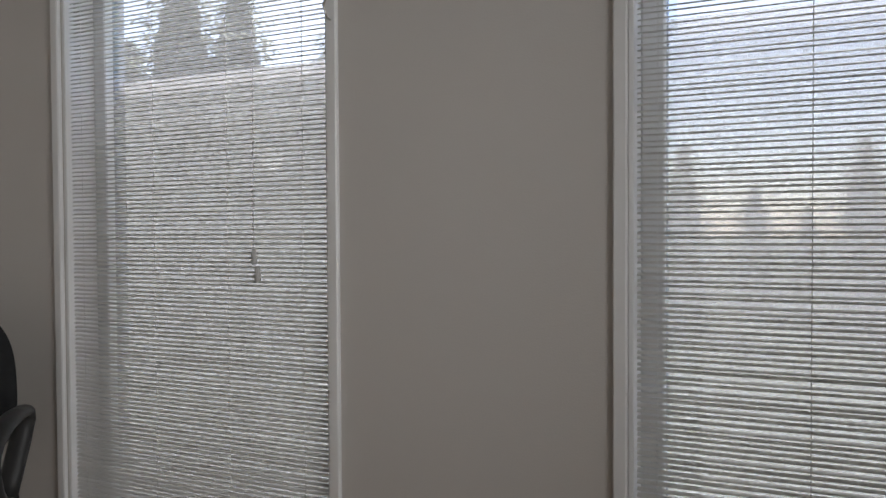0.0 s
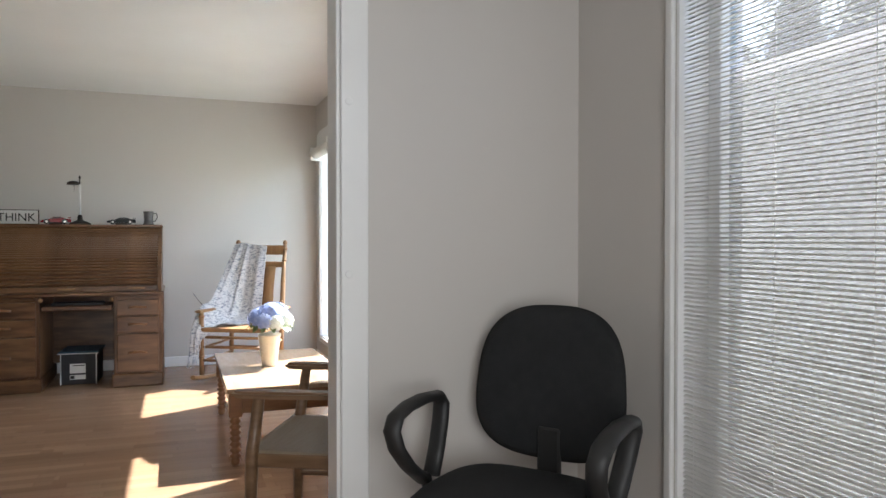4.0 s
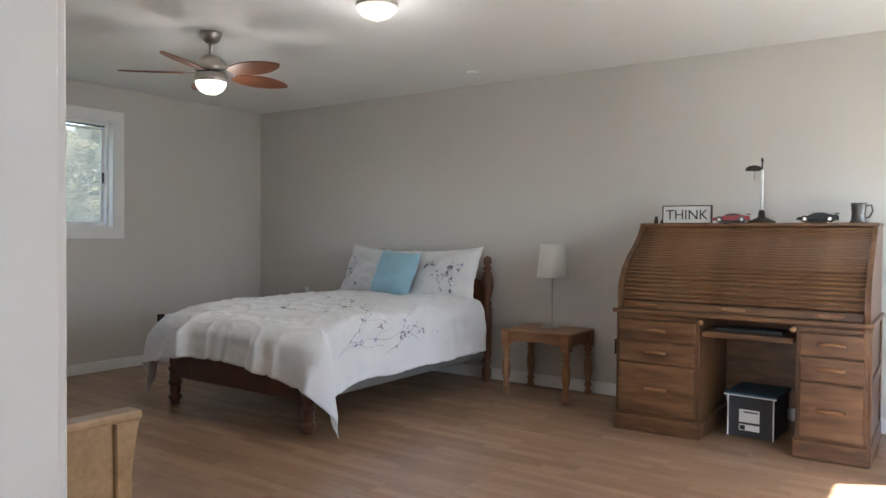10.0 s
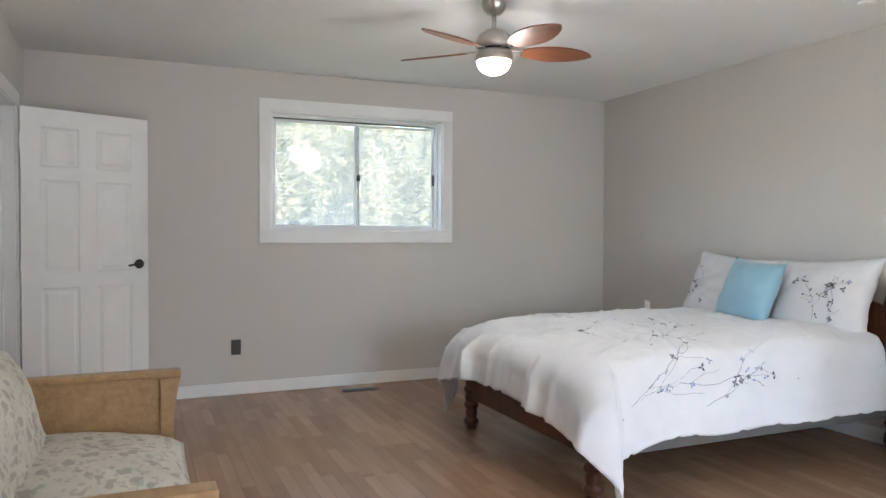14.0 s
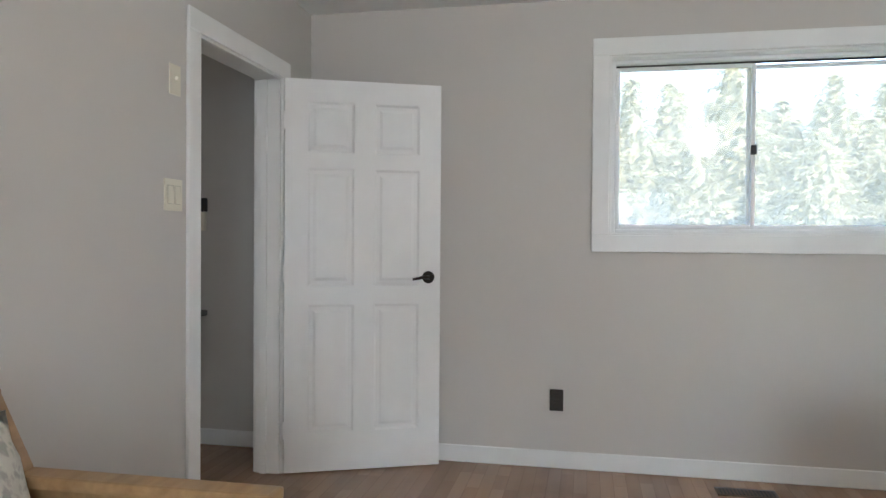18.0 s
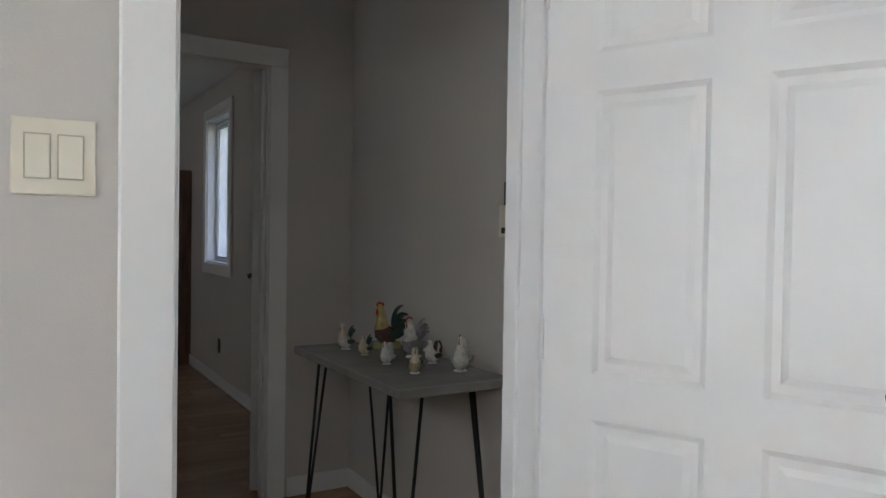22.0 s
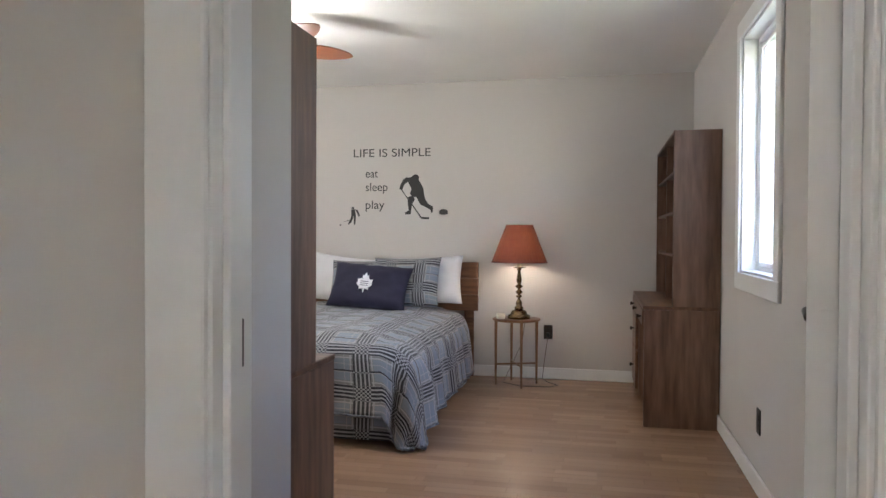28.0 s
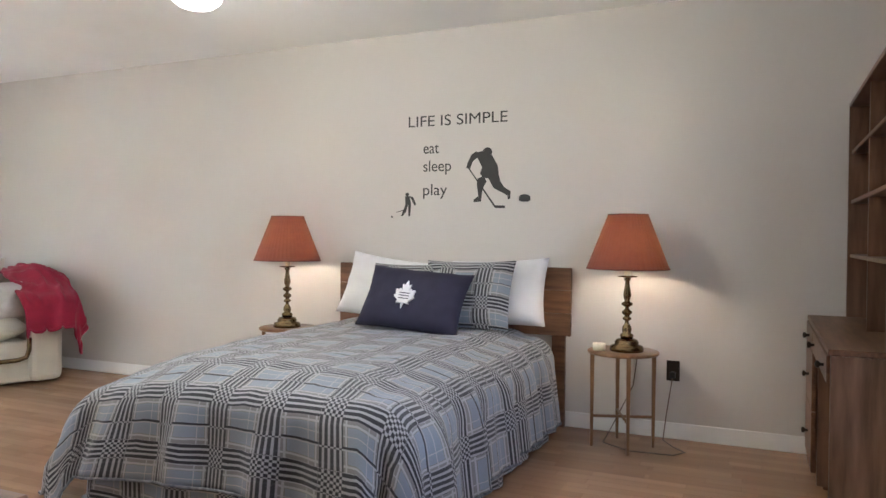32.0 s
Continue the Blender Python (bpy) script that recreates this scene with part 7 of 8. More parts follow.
def brass_lamp(x, y, z):
    l = thing("table_lamp", x, y, z, 0, "turned brass table lamp with rust-red pleated shade, lit", "lamp", "brass lamps")
    part("base", lt([(0.088, 0.0), (0.09, 0.01), (0.085, 0.028), (0.062, 0.036), (0.064, 0.048), (0.055, 0.062), (0.03, 0.07)], seg=28), BRASS, l)
    prof = [(0.03, 0.066), (0.036, 0.078), (0.036, 0.088), (0.022, 0.098), (0.026, 0.115), (0.024, 0.13), (0.012, 0.15), (0.010, 0.162), (0.024, 0.170), (0.024, 0.178), (0.011, 0.188), (0.026, 0.202), (0.028, 0.212), (0.012, 0.226), (0.010, 0.236), (0.030, 0.248), (0.030, 0.258), (0.013, 0.268), (0.020, 0.29), (0.022, 0.305), (0.015, 0.345), (0.011, 0.375), (0.019, 0.383), (0.019, 0.39), (0.010, 0.394), (0.052, 0.399), (0.053, 0.403), (0.012, 0.407)]
    part("column", lt(prof, seg=20), BRASS, l)
    part("socket", lt([(0.017, 0.407), (0.017, 0.50), (0.012, 0.505)], seg=12), IVORY, l)
    part("light_bulb", lt([(0.012, 0.505), (0.028, 0.54), (0.03, 0.565), (0.018, 0.592), (0.003, 0.60)], seg=14), WARM_BULB, l, "glowing warm bulb")
    bm = bmesh.new()
    n = 96
    rings = []
    for r, zz in ((0.218, 0.444), (0.105, 0.735)):
        rings.append([bm.verts.new(((r + (0.0008 if k % 2 else -0.0008)) * math.cos(2 * math.pi * k / n), (r + (0.0008 if k % 2 else -0.0008)) * math.sin(2 * math.pi * k / n), zz)) for k in range(n)])
    for k in range(n):
        bm.faces.new((rings[0][k], rings[0][(k + 1) % n], rings[1][(k + 1) % n], rings[1][k]))
    part("shade", bm, RED_SHADE, l, "rust-red pleated shade")
    for r, zz in ((0.219, 0.444), (0.106, 0.735)):
        part("shade_ring", pipe_bm([(r * math.cos(2 * math.pi * k / 48), r * math.sin(2 * math.pi * k / 48), zz) for k in range(49)], 0.003, 5), RED_SHADE, l)
    return l


brass_lamp(1.335, -6.78, 0.525)
brass_lamp(3.56, -6.78, 0.525)
cup = thing("candle_cup", 1.47, -6.72, 0.525, 0, "small cream candle cup on the side table", "candle")
part("cup", lt([(0.028, 0.0), (0.034, 0.004), (0.036, 0.04), (0.032, 0.04), (0.029, 0.012)], seg=18), IVORY, cup)
part("wax", lt([(0.0295, 0.012), (0.031, 0.030), (0.002, 0.031)], seg=18), IVORY, cup)
wall_plate("wall_outlet", 1.125, SOUTH2, 0.385, 180, 0.072, 0.115, BRONZE, "dark bronze outlet with a plug on the wall", "outlet", "sockets", "dark outlets")
cord = thing("lamp_cord", 0, 0, 0, 0, "thin brown lamp cord from table to outlet", "cord")
part("wire", pipe_bm([(1.30, -6.95, 0.50), (1.33, -6.98, 0.30), (1.42, -6.92, 0.10), (1.46, -6.80, 0.008), (1.30, -6.70, 0.007), (1.08, -6.72, 0.007), (1.03, -6.80, 0.007), (1.10, -6.88, 0.007), (1.16, -6.95, 0.02), (1.15, -7.0, 0.15), (1.128, -7.05, 0.33), (1.125, -7.068, 0.36)], 0.003, 6), material("brown_cord", (0.10, 0.06, 0.035), 0.6), cord)
part("plug", bx(1.110, 1.140, -7.072 + 0.0, -7.045, 0.345, 0.382, bevel=0.004), BLACK, cord)
wall_plate("light_switch", 1.63, -2.681, 1.333, -90, 0.072, 0.115, IVORY, "ivory single rocker switch plate on the closet wall", "light switch", "rocker")
wall_plate("wall_outlet", 0.0, -4.62, 0.33, 90, 0.072, 0.115, BRONZE, "dark bronze double outlet plate under the window", "outlet", "sockets", "dark outlets")

# wall lettering and silhouettes
DECAL = material("charcoal_vinyl", (0.035, 0.033, 0.032), 0.7, grain=20, second=(0.045, 0.043, 0.042))
words = thing("wall_lettering", 0, SOUTH2 + 0.001, 0, 0, "charcoal wall lettering reading LIFE IS SIMPLE eat sleep play", "wall lettering")


def wall_word(text, xl, xr, z, size):
    lettering(text, size, 0.0008, DECAL, pose(xl, 0.001, z, 90, 0, 180), words, width=xl - xr)


wall_word("LIFE IS SIMPLE", 2.815, 2.128, 1.852, 0.100)
wall_word("eat", 2.705, 2.595, 1.675, 0.105)
wall_word("sleep", 2.705, 2.508, 1.558, 0.105)
wall_word("play", 2.705, 2.535, 1.404, 0.105)


def decal(polys, name, label, cx, cz, k, thick=0.0012):
    """Flat vinyl cut-outs on the south wall, in steps of k metres from (cx, cz), x to the viewer's right."""
    t = thing(name, cx, SOUTH2 + 0.0005, cz, 0, label, "wall decal")
    bm = bmesh.new()
    for i, p in enumerate(polys):
        prism(bm, [(-u * k, -v * k) for u, v in p], 0.0005 + 0.0003 * i, 0.0005 + thick + 0.0003 * i, "y")
    part("cutout", bm, DECAL, t)
    return t


def disc(cx, cy, rx, ry, n=16):
    return [(cx + rx * math.cos(2 * math.pi * i / n), cy + ry * math.sin(2 * math.pi * i / n)) for i in range(n)]


decal([disc(57, -113, 24, 21), [(-2, -112), (35, -118), (78, -100), (110, -45), (115, -10), (92, 18), (38, 12), (20, -8), (30, -40), (8, -82)],
       [(0, -118), (-26, -102), (-44, -66), (-52, -40), (-34, -30), (-18, -70), (14, -92)], [(40, 2), (8, 14), (4, 42), (12, 100), (-12, 115), (-12, 128), (26, 126), (34, 62), (54, 30)],
       [(62, 12), (90, 62), (134, 84), (160, 98), (162, 118), (174, 113), (176, 78), (145, 60), (124, 30), (112, -15)], [(-36, -38), (100, 146), (100, 156), (94, 152), (-40, -34)], [(98, 144), (148, 146), (150, 158), (100, 158)]],
      "player_decal", "charcoal hockey player silhouette decal on the wall", 2.334, 1.522, 0.00131)
decal([disc(0, 0, 28, 14), [(-28, 0), (28, 0), (28, 16), (14, 21), (-14, 21), (-28, 16)]], "puck_decal", "charcoal puck decal on the wall", 2.013, 1.381, 0.00131)
decal([disc(0, -58, 10, 9), [(-12, -48), (14, -50), (22, -8), (-10, -4)], [(14, -50), (34, -44), (50, -8), (42, 0), (26, -30)], [(-10, -8), (6, -8), (-6, 30), (-26, 52), (-34, 50), (-20, 20)], [(6, -10), (22, -10), (18, 52), (8, 52)], [(-60, 30), (-16, 18), (-14, 22), (-60, 33)]],
      "small_player_decal", "small charcoal hockey player silhouette decal", 2.822, 1.335, 0.00131)
decal([disc(-86, 54, 6, 5)], "small_puck_decal", "tiny charcoal puck decal on the wall", 2.822, 1.335, 0.00131)


# desks with bookcase tops
def hutch_desk(x, y, rz, L, label, depth=0.43, hd=0.265, low=False):
    """Local: the back lies on y = 0, the front faces -y; x runs from 0 to L."""
    d = thing("hutch_desk", x, y, 0, rz, label, "desk", "walnut hutch desks")
    T, H, t = 0.745, 1.82, 0.02
    for x0 in (0.0, L - t):
        bm = bmesh.new()
        prism(bm, [(-depth, 0.0), (0.0, 0.0), (0.0, 0.10), (0.012, 0.10), (0.012, T - 0.022), (-depth, T - 0.022)], x0, x0 + t, "x", bevel=0.002)
        part("end_panel", bm, WALNUT, d)
        bm = bmesh.new()
        prism(bm, [(0.012, T), (-hd, T), (-hd, H), (0.012, H)], x0, x0 + t, "x", bevel=0.002)
        part("hutch_side", bm, WALNUT, d)
    part("desk_top", bx(0, L, -depth - 0.008, 0.012, T - 0.022, T, bevel=0.003), WALNUT_H, d)
    part("hutch_back", bx(t, L - t, -0.012, -0.002, T, H - 0.02), WALNUT_H, d)
    part("hutch_top", bx(t, L - t, -hd, -0.012, H - 0.02, H, bevel=0.002), WALNUT_H, d)
    for z in (T + 0.30, T + 0.57, T + 0.82):
        part("shelf", bx(t, L - t, -hd + 0.012, -0.012, z, z + 0.018, bevel=0.002), WALNUT_H, d)
    part("shelf_divider", bx(L / 2 - 0.009, L / 2 + 0.009, -hd + 0.016, -0.012, T + 0.001, H - 0.021), WALNUT, d)
    part("base_back", bx(t, L - t, -0.016, -0.004, 0.05, T - 0.022), WALNUT_H, d)
    ped = 0.62 * L
    a, b = (t, L - ped) if low else (ped, L - t)          # drawer stack
    k0, k1 = (L - ped + 0.004, L - t) if low else (t, ped - 0.004)   # knee space
    side = b if low else a - 0.02
    part("pedestal_side", bx(side, side + 0.02, -depth + 0.012, -0.016, 0.02, T - 0.022), WALNUT, d)
    part("plinth", bx(a, b, -depth + 0.04, -0.02, 0.0, 0.06), WALNUT_H, d)

    def front(x0, x1, z0, z1, kn):
        f = part("drawer_front", bx(x0, x1, -depth - 0.012, -depth + 0.008, z0, z1, bevel=0.003), WALNUT_H, d)
        for kx in kn:
            part("knob", lt([(0.006, 0), (0.006, 0.012), (0.014, 0.018), (0.014, 0.026), (0.004, 0.03)], 0, 0, 0, 12), BRONZE, f, "dark knob").matrix_basis = pose(kx, -depth - 0.012, (z0 + z1) / 2, 90, 0, 0)
    front(k0, k1, T - 0.125, T - 0.026, (k0 + 0.12, k1 - 0.12))
    for z0, z1 in ((T - 0.125, T - 0.026), (0.35, T - 0.13), (0.07, 0.345)):
        front(a, b - 0.002, z0, z1, ((a + b) / 2,))
    return d


hutch_desk(0.016, -6.995, 90, 1.30, "dark walnut desk with open bookcase hutch against the wall", low=True)
hutch_desk(1.640, -3.166, 0, 1.25, "dark walnut desk with open bookcase hutch by the closet", depth=0.375, hd=0.208)

# cream sofa with a crimson throw
CREAM = material("cream_leather", (0.60, 0.57, 0.48), 0.5, grain=7, second=(0.53, 0.50, 0.42), bump=0.25, bump_scale=30)
CRIM = material("crimson_fleece", (0.33, 0.010, 0.045), 0.9, grain=12, second=(0.24, 0.007, 0.032), bump=0.4, bump_scale=50, sheen=0.1)
sofa = thing("sofa", 6.28, -5.92, 0, -108.4, "cream leather sofa with a brass tube trim", "sofa")
LEN, DEP = 1.9, 0.88
part("base", bx(-LEN / 2 + 0.02, LEN / 2 - 0.02, -DEP / 2 + 0.05, DEP / 2, 0.02, 0.33, bevel=0.03, segs=3), CREAM, sofa)
for sx in (-1, 1):
    part("arm", bx(min(sx * LEN / 2, sx * (LEN / 2 - 0.24)), max(sx * LEN / 2, sx * (LEN / 2 - 0.24)), -DEP / 2, DEP / 2 - 0.02, 0.015, 0.70, bevel=0.08, segs=4), CREAM, sofa)
for k in range(2):
    c = part("seat_cushion", cushion(0.72, 0.70, 0.24, seed=70 + k, pinch=0.01), CREAM, sofa)
    c.matrix_basis = pose(-0.355 + 0.71 * k, -0.08, 0.42, 88, 0, 0)
    c = part("back_cushion", cushion(0.74, 0.56, 0.28, seed=75 + k, pinch=0.02), CREAM, sofa)
    c.matrix_basis = pose(-0.355 + 0.71 * k, 0.24, 0.66, 12, 0, 0)
part("backrest", bx(-LEN / 2 + 0.1, LEN / 2 - 0.1, DEP / 2 - 0.16, DEP / 2, 0.3, 0.84, bevel=0.06, segs=3), CREAM, sofa)
part("brass_tube", pipe_bm([(-0.70, -DEP / 2 - 0.012, 0.20), (0.62, -DEP / 2 - 0.012, 0.20), (0.68, -DEP / 2 - 0.012, 0.215), (0.70, -DEP / 2 - 0.012, 0.27), (0.70, -DEP / 2 - 0.012, 0.36)], 0.017, 8), BRASS, sofa, "shiny brass tube trim")
bol = solid("bolster_cushion", cushion(0.36, 0.30, 0.2, seed=81), material("pale_grey_boucle", (0.58, 0.58, 0.57), 0.95, grain=30, bump=0.6, bump_scale=90), "small pale grey cushion on the sofa", "cushion")
bol.matrix_basis = pose(6.28, -5.92, 0, 0, 0, -108.4) @ pose(0.60, -0.30, 0.63, 8, 0, 20)
thr = thing("crimson_throw", 6.28, -5.92, 0, -108.4, "crimson fleece throw heaped over the sofa arm", "blanket")
bm = bmesh.new()


def heap(u, v):
    """Over the arm from the seat side to the outer side (u), from the front drop to the back (v)."""
    s, r = -0.05 + u * 0.60, -0.34 + v * 1.02
    p = drape_point(s, r, 0.30, 0.70, 0.735, 0.10, 0.020, 3.0, 0.95)
    k = min(1.0, max(0.0, (r + 0.05) / 0.4))
    lump = 0.15 * k * k * (3 - 2 * k) + 0.035 * noise.noise(Vector((s * 5, r * 5, 1.0))) + 0.25 * max(0.0, 0.14 - abs(noise.noise(Vector((s * 6 + r * 3, r * 4 - s * 2, 5.0))))) - 0.015
    return (LEN / 2 - 0.285 + p.x, -DEP / 2 - 0.02 + p.y, p.z + lump)


sheet(bm, 46, 40, heap)
cl = part("cloth", bm, CRIM, thr)
m = cl.modifiers.new("thickness", "SOLIDIFY")
m.thickness = 0.012
part("hem", pipe_bm([heap(i / 40, 0.0) for i in range(41)] + [heap(1.0, i / 40) for i in range(1, 41)], 0.009, 6), CRIM, thr, "rolled crimson hem")

# ---- outside: ground and spruces ----
GRASS = material("dry_grass", (0.10, 0.115, 0.045), 0.95, grain=0.8, second=(0.065, 0.085, 0.03), bump=0.4, bump_scale=3)
solid("ground", bx(-400, 400, -400, 400, -3.3, -3.0), GRASS, "wide grassy ground around the house", "ground", kind="structure")
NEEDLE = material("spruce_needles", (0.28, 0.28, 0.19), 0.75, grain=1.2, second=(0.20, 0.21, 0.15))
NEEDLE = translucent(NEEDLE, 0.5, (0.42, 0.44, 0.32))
BARK = material("grey_bark", (0.12, 0.09, 0.07), 0.9, grain=6, second=(0.07, 0.05, 0.04), bump=0.6, bump_scale=20)


def spruce(seed, height, spread, label):
    rng = random.Random(seed)
    t = thing("spruce_tree", 0, 0, -3.0, 0, label, "tree", "spruces round the house")
    part("trunk", lt([(0.16, 0), (0.12, height * 0.3), (0.06, height * 0.7), (0.012, height)], seg=8), BARK, t)
    vs, fs = [], []
    z = height * 0.06
    while z < height * 0.99:
        k = 1 - z / height
        R = 1.25 * spread * (k ** 0.6) * rng.uniform(0.6, 1.2) + 0.06
        n = 6 + int(7 * k)
        a0 = rng.uniform(0, 6.28)
        for i in range(n):
            a = a0 + i * 6.283 / n + rng.uniform(-0.25, 0.25)
            L = R * rng.uniform(0.75, 1.15)
            c, s = math.cos(a), math.sin(a)
            m = max(3, int(L / 0.155))
            for j in range(m):
                f = (j + 0.4) / m
                px, py = c * L * f, s * L * f
                pz = z - 0.28 * L * f + 0.16 * L * f * f
                for side in (-1, 0, 1):
                    ang = a + side * rng.uniform(0.5, 1.1)
                    l = rng.uniform(0.13, 0.28) * (1.15 - 0.4 * f)
                    w = l * 0.30
                    dx, dy = math.cos(ang), math.sin(ang)
                    dz = rng.uniform(-0.9, 0.35)
                    b = len(vs)
                    vs += [(px - dy * w, py + dx * w, pz), (px + dy * w, py - dx * w, pz + rng.uniform(-0.04, 0.04)), (px + dx * l + dy * w * 0.3, py + dy * l - dx * w * 0.3, pz + dz * l), (px + dx * l * 1.1, py + dy * l * 1.1, pz + dz * l * 1.4)]
                    fs.append((b, b + 1, b + 2, b + 3))
        z += rng.uniform(0.20, 0.32) * (0.6 + 0.6 * k)
    # the inner twigs close the crown
    n0, rings, seg = len(vs), 26, 14
    for i in range(rings + 1):
        f = i / rings
        for j in range(seg):
            a = 2 * math.pi * j / seg + 0.5 * i
            R = (0.58 * spread * ((1 - f) ** 0.7) + 0.03) * rng.uniform(0.72, 1.2)
            vs.append((R * math.cos(a), R * math.sin(a), height * (0.05 + 0.93 * f) + rng.uniform(-0.12, 0.12)))
    for i in range(rings):
        for j in range(seg):
            b, c = n0 + i * seg + j, n0 + i * seg + (j + 1) % seg
            fs.append((b, c, c + seg, b + seg))
    me = bpy.data.meshes.new("crown")
    me.from_pydata(vs, [], fs)
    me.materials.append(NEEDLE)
    crown = new("crown", me)
    crown.parent = t
    return t


protos = [spruce(1, 10.6, 2.7, "tall green spruce tree with drooping boughs"), spruce(2, 9.8, 2.5, "tall green spruce tree with drooping boughs"), spruce(3, 9.0, 2.4, "tall green spruce tree with drooping boughs")]
rng = random.Random(21)
spots = []
for row, (x0, step) in enumerate(((-18.0, 0.85), (-20.0, 0.9), (-23.5, 0.95), (-28.0, 1.0), (-33.0, 1.0))):
    y = -5.0
    while y < 23:
        spots.append((x0 + rng.uniform(-0.9, 0.9), y + rng.uniform(-0.6, 0.6), rng.uniform(0.74, 0.96) + 0.03 * row if row else rng.uniform(0.58, 0.74)))
        y += step
for i in range(30):
    a = radians(-70 + 120 * i / 29)
    r = rng.uniform(30, 40)
    spots.append((7 + r * math.cos(a), r * math.sin(a), rng.uniform(1.5, 1.95) if a > 0.32 else rng.uniform(0.9, 1.3) if a > 0.1 else rng.uniform(0.5, 0.85)))
for n, (x, y, s) in enumerate(spots):
    base = protos[n % 3]
    if n < 3:
        base.matrix_basis = pose(x, y, -3.0, 0, 0, rng.uniform(0, 360))
        base.scale = (s, s, s)
    else:
        c = copy_thing(base, pose(x, y, -3.0, 0, 0, rng.uniform(0, 360)))
        c.scale = (s, s, s)

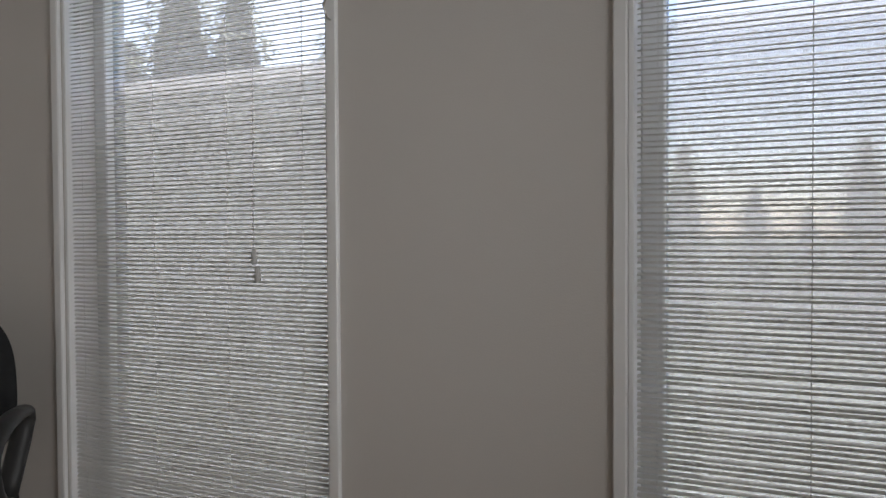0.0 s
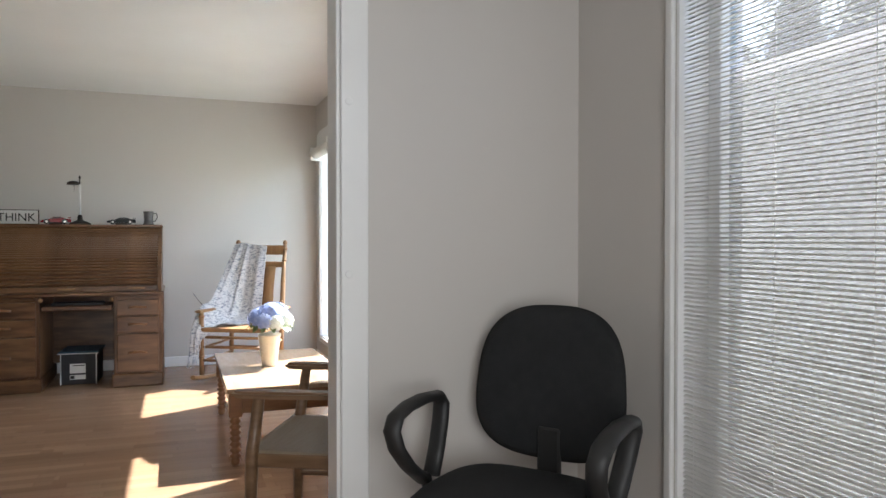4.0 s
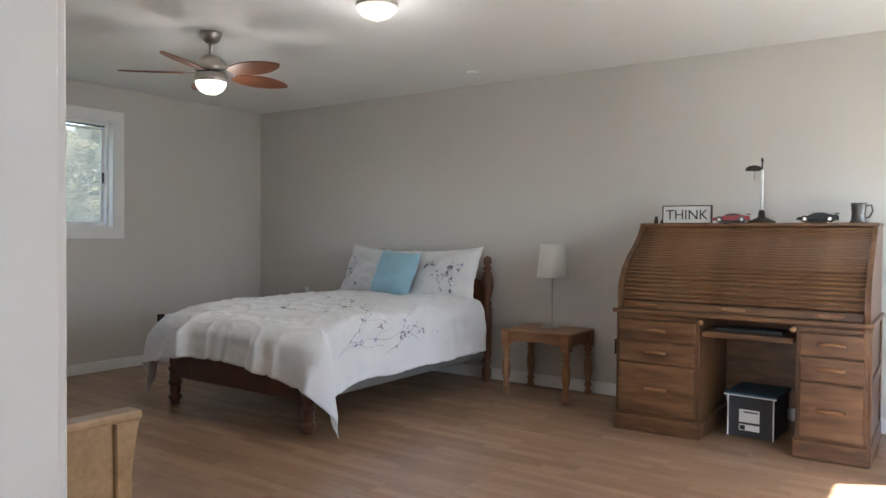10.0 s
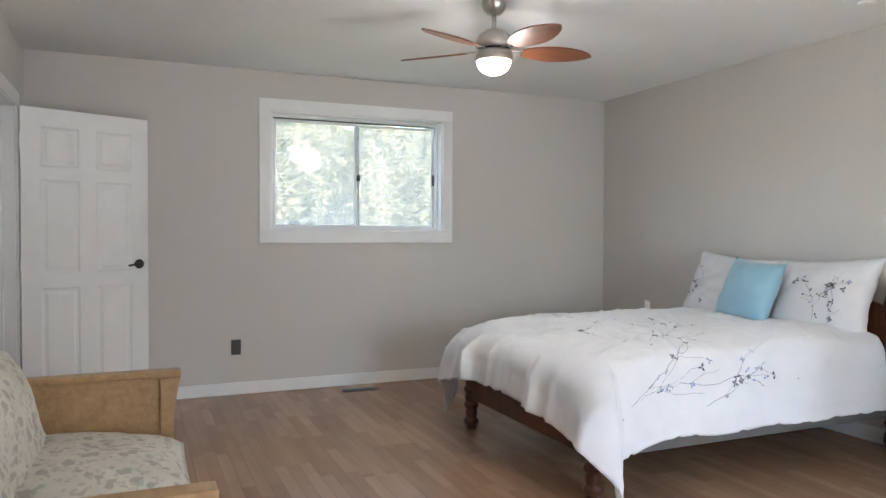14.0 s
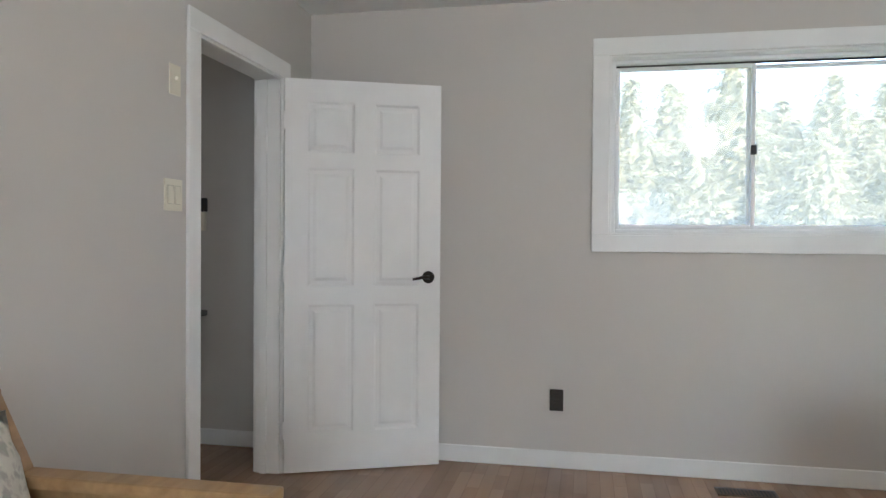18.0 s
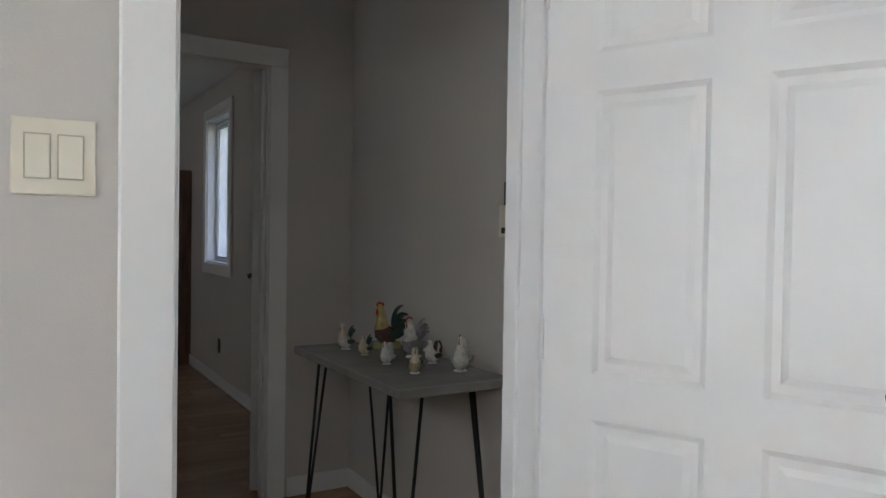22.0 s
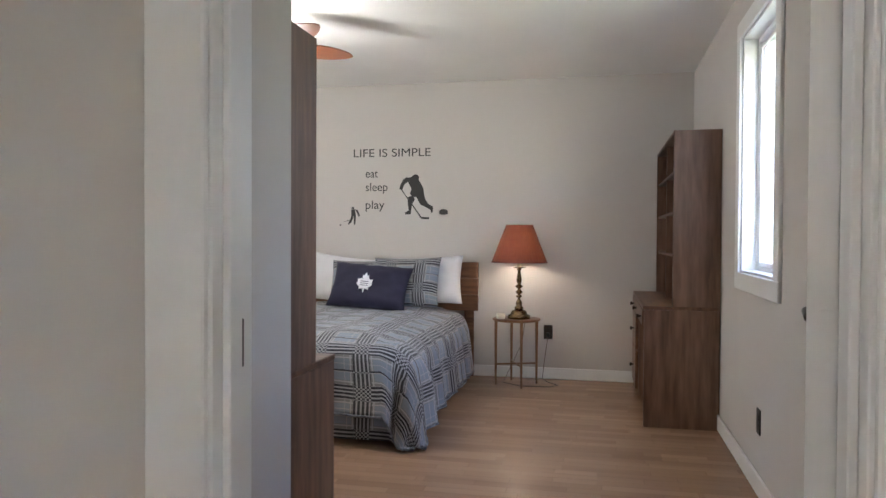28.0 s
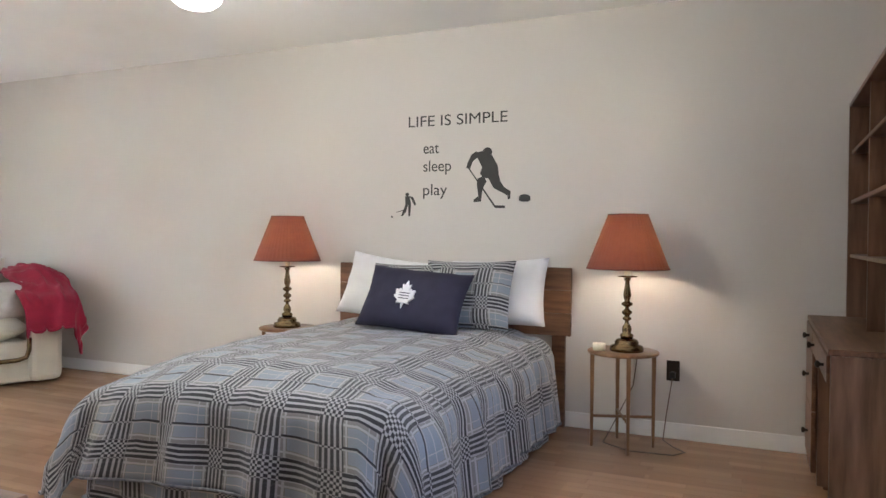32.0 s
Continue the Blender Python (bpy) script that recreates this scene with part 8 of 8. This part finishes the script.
# ---- laminate boards ----
def laminate():
    m = bpy.data.materials.new("laminate_boards")
    m.use_nodes = True
    nt = m.node_tree
    b = nt.nodes["Principled BSDF"]
    b.inputs["Roughness"].default_value = 0.34
    b.inputs["Specular IOR Level"].default_value = 0.45
    tc = nt.nodes.new("ShaderNodeTexCoord")
    info = nt.nodes.new("ShaderNodeObjectInfo")
    off = nt.nodes.new("ShaderNodeVectorMath")
    off.operation = "MULTIPLY_ADD"
    comb = nt.nodes.new("ShaderNodeCombineXYZ")
    nt.links.new(info.outputs["Random"], comb.inputs[0])
    nt.links.new(info.outputs["Random"], comb.inputs[2])
    nt.links.new(comb.outputs[0], off.inputs[0])
    off.inputs[1].default_value = (37, 0, 61)
    nt.links.new(tc.outputs["Object"], off.inputs[2])
    # strips: three narrow staves to each board, each of its own tone
    sep = nt.nodes.new("ShaderNodeSeparateXYZ")
    nt.links.new(off.outputs[0], sep.inputs[0])
    brick = nt.nodes.new("ShaderNodeTexBrick")
    brick.inputs["Scale"].default_value = 1.0
    brick.inputs["Brick Width"].default_value = 0.43
    brick.inputs["Row Height"].default_value = 0.0645
    brick.inputs["Mortar Size"].default_value = 0.0012
    brick.inputs["Color1"].default_value = (0.345, 0.218, 0.135, 1)
    brick.inputs["Color2"].default_value = (0.285, 0.174, 0.104, 1)
    brick.inputs["Mortar"].default_value = (0.235, 0.141, 0.083, 1)
    brick.offset = 0.37
    nt.links.new(off.outputs[0], brick.inputs["Vector"])
    mp = nt.nodes.new("ShaderNodeMapping")
    mp.inputs["Scale"].default_value = (0.35, 4, 4)
    nt.links.new(off.outputs[0], mp.inputs[0])
    grain = nt.nodes.new("ShaderNodeTexNoise")
    grain.inputs["Scale"].default_value = 3.0
    grain.inputs["Detail"].default_value = 2
    nt.links.new(mp.outputs[0], grain.inputs["Vector"])
    rng = nt.nodes.new("ShaderNodeMapRange")
    rng.inputs["From Min"].default_value, rng.inputs["From Max"].default_value = 0.3, 0.7
    rng.inputs["To Min"].default_value, rng.inputs["To Max"].default_value = 0.93, 1.07
    nt.links.new(grain.outputs[0], rng.inputs["Value"])
    sc = nt.nodes.new("ShaderNodeVectorMath")
    sc.operation = "SCALE"
    nt.links.new(brick.outputs["Color"], sc.inputs[0])
    nt.links.new(rng.outputs[0], sc.inputs["Scale"])
    tone = nt.nodes.new("ShaderNodeMapRange")
    tone.inputs["To Min"].default_value, tone.inputs["To Max"].default_value = 0.90, 1.08
    nt.links.new(info.outputs["Random"], tone.inputs["Value"])
    board = nt.nodes.new("ShaderNodeVectorMath")
    board.operation = "SCALE"
    nt.links.new(sc.outputs[0], board.inputs[0])
    nt.links.new(tone.outputs[0], board.inputs["Scale"])
    nt.links.new(board.outputs[0], b.inputs["Base Color"])
    rr = nt.nodes.new("ShaderNodeMapRange")
    rr.inputs["To Min"].default_value, rr.inputs["To Max"].default_value = 0.22, 0.28
    nt.links.new(grain.outputs[0], rr.inputs["Value"])
    nt.links.new(rr.outputs[0], b.inputs["Roughness"])
    bp = nt.nodes.new("ShaderNodeBump")
    bp.inputs["Strength"].default_value = 0.0008
    bp.inputs["Distance"].default_value = 0.002
    nt.links.new(grain.outputs[0], bp.inputs["Height"])
    nt.links.new(bp.outputs[0], b.inputs["Normal"])
    return m


LAM = laminate()
BOARD_W, BOARD_L = 0.1935, 1.29


def board_mesh(length, width):
    bm = bmesh.new()
    box(bm, 0, length - 0.0004, 0, width - 0.0004, -0.009, 0.0)
    return mesh_of("floor_board", bm, LAM)


def lay(name, x0, x1, y0, y1, label):
    deck = tagged(new(name), label, "floor", kind="structure")
    full, n, y = board_mesh(BOARD_L, BOARD_W), 0, y0
    while y < y1 - 0.005:
        w = min(BOARD_W, y1 - y)
        x = x0 - BOARD_L * ((n * 0.37) % 1.0)
        while x < x1 - 0.005:
            a, b = max(x, x0), min(x + BOARD_L, x1)
            if b - a > 0.01:
                whole = b - a > BOARD_L - 1e-4 and w > BOARD_W - 1e-4
                piece("floor_board", full if whole else board_mesh(b - a, w), deck, (a, y, 0))
            x += BOARD_L
        y += w
        n += 1


lay("floor_bedroom", 0.0, EAST, 0.0, NORTH, "brown laminate strip floor boards")
lay("floor_study", 4.1, EAST, -3.5, 0.0, "brown laminate strip floor boards")
lay("floor_hall", 0.0, 3.97, -2.0, 0.0, "dark brown laminate strip floor boards")
lay("floor_second_bedroom", 0.0, 4.1, SOUTH2, -2.0, "brown laminate strip floor boards")
lay("floor_second_bedroom_east", 4.1, EAST, SOUTH2, -3.63, "brown laminate strip floor boards")
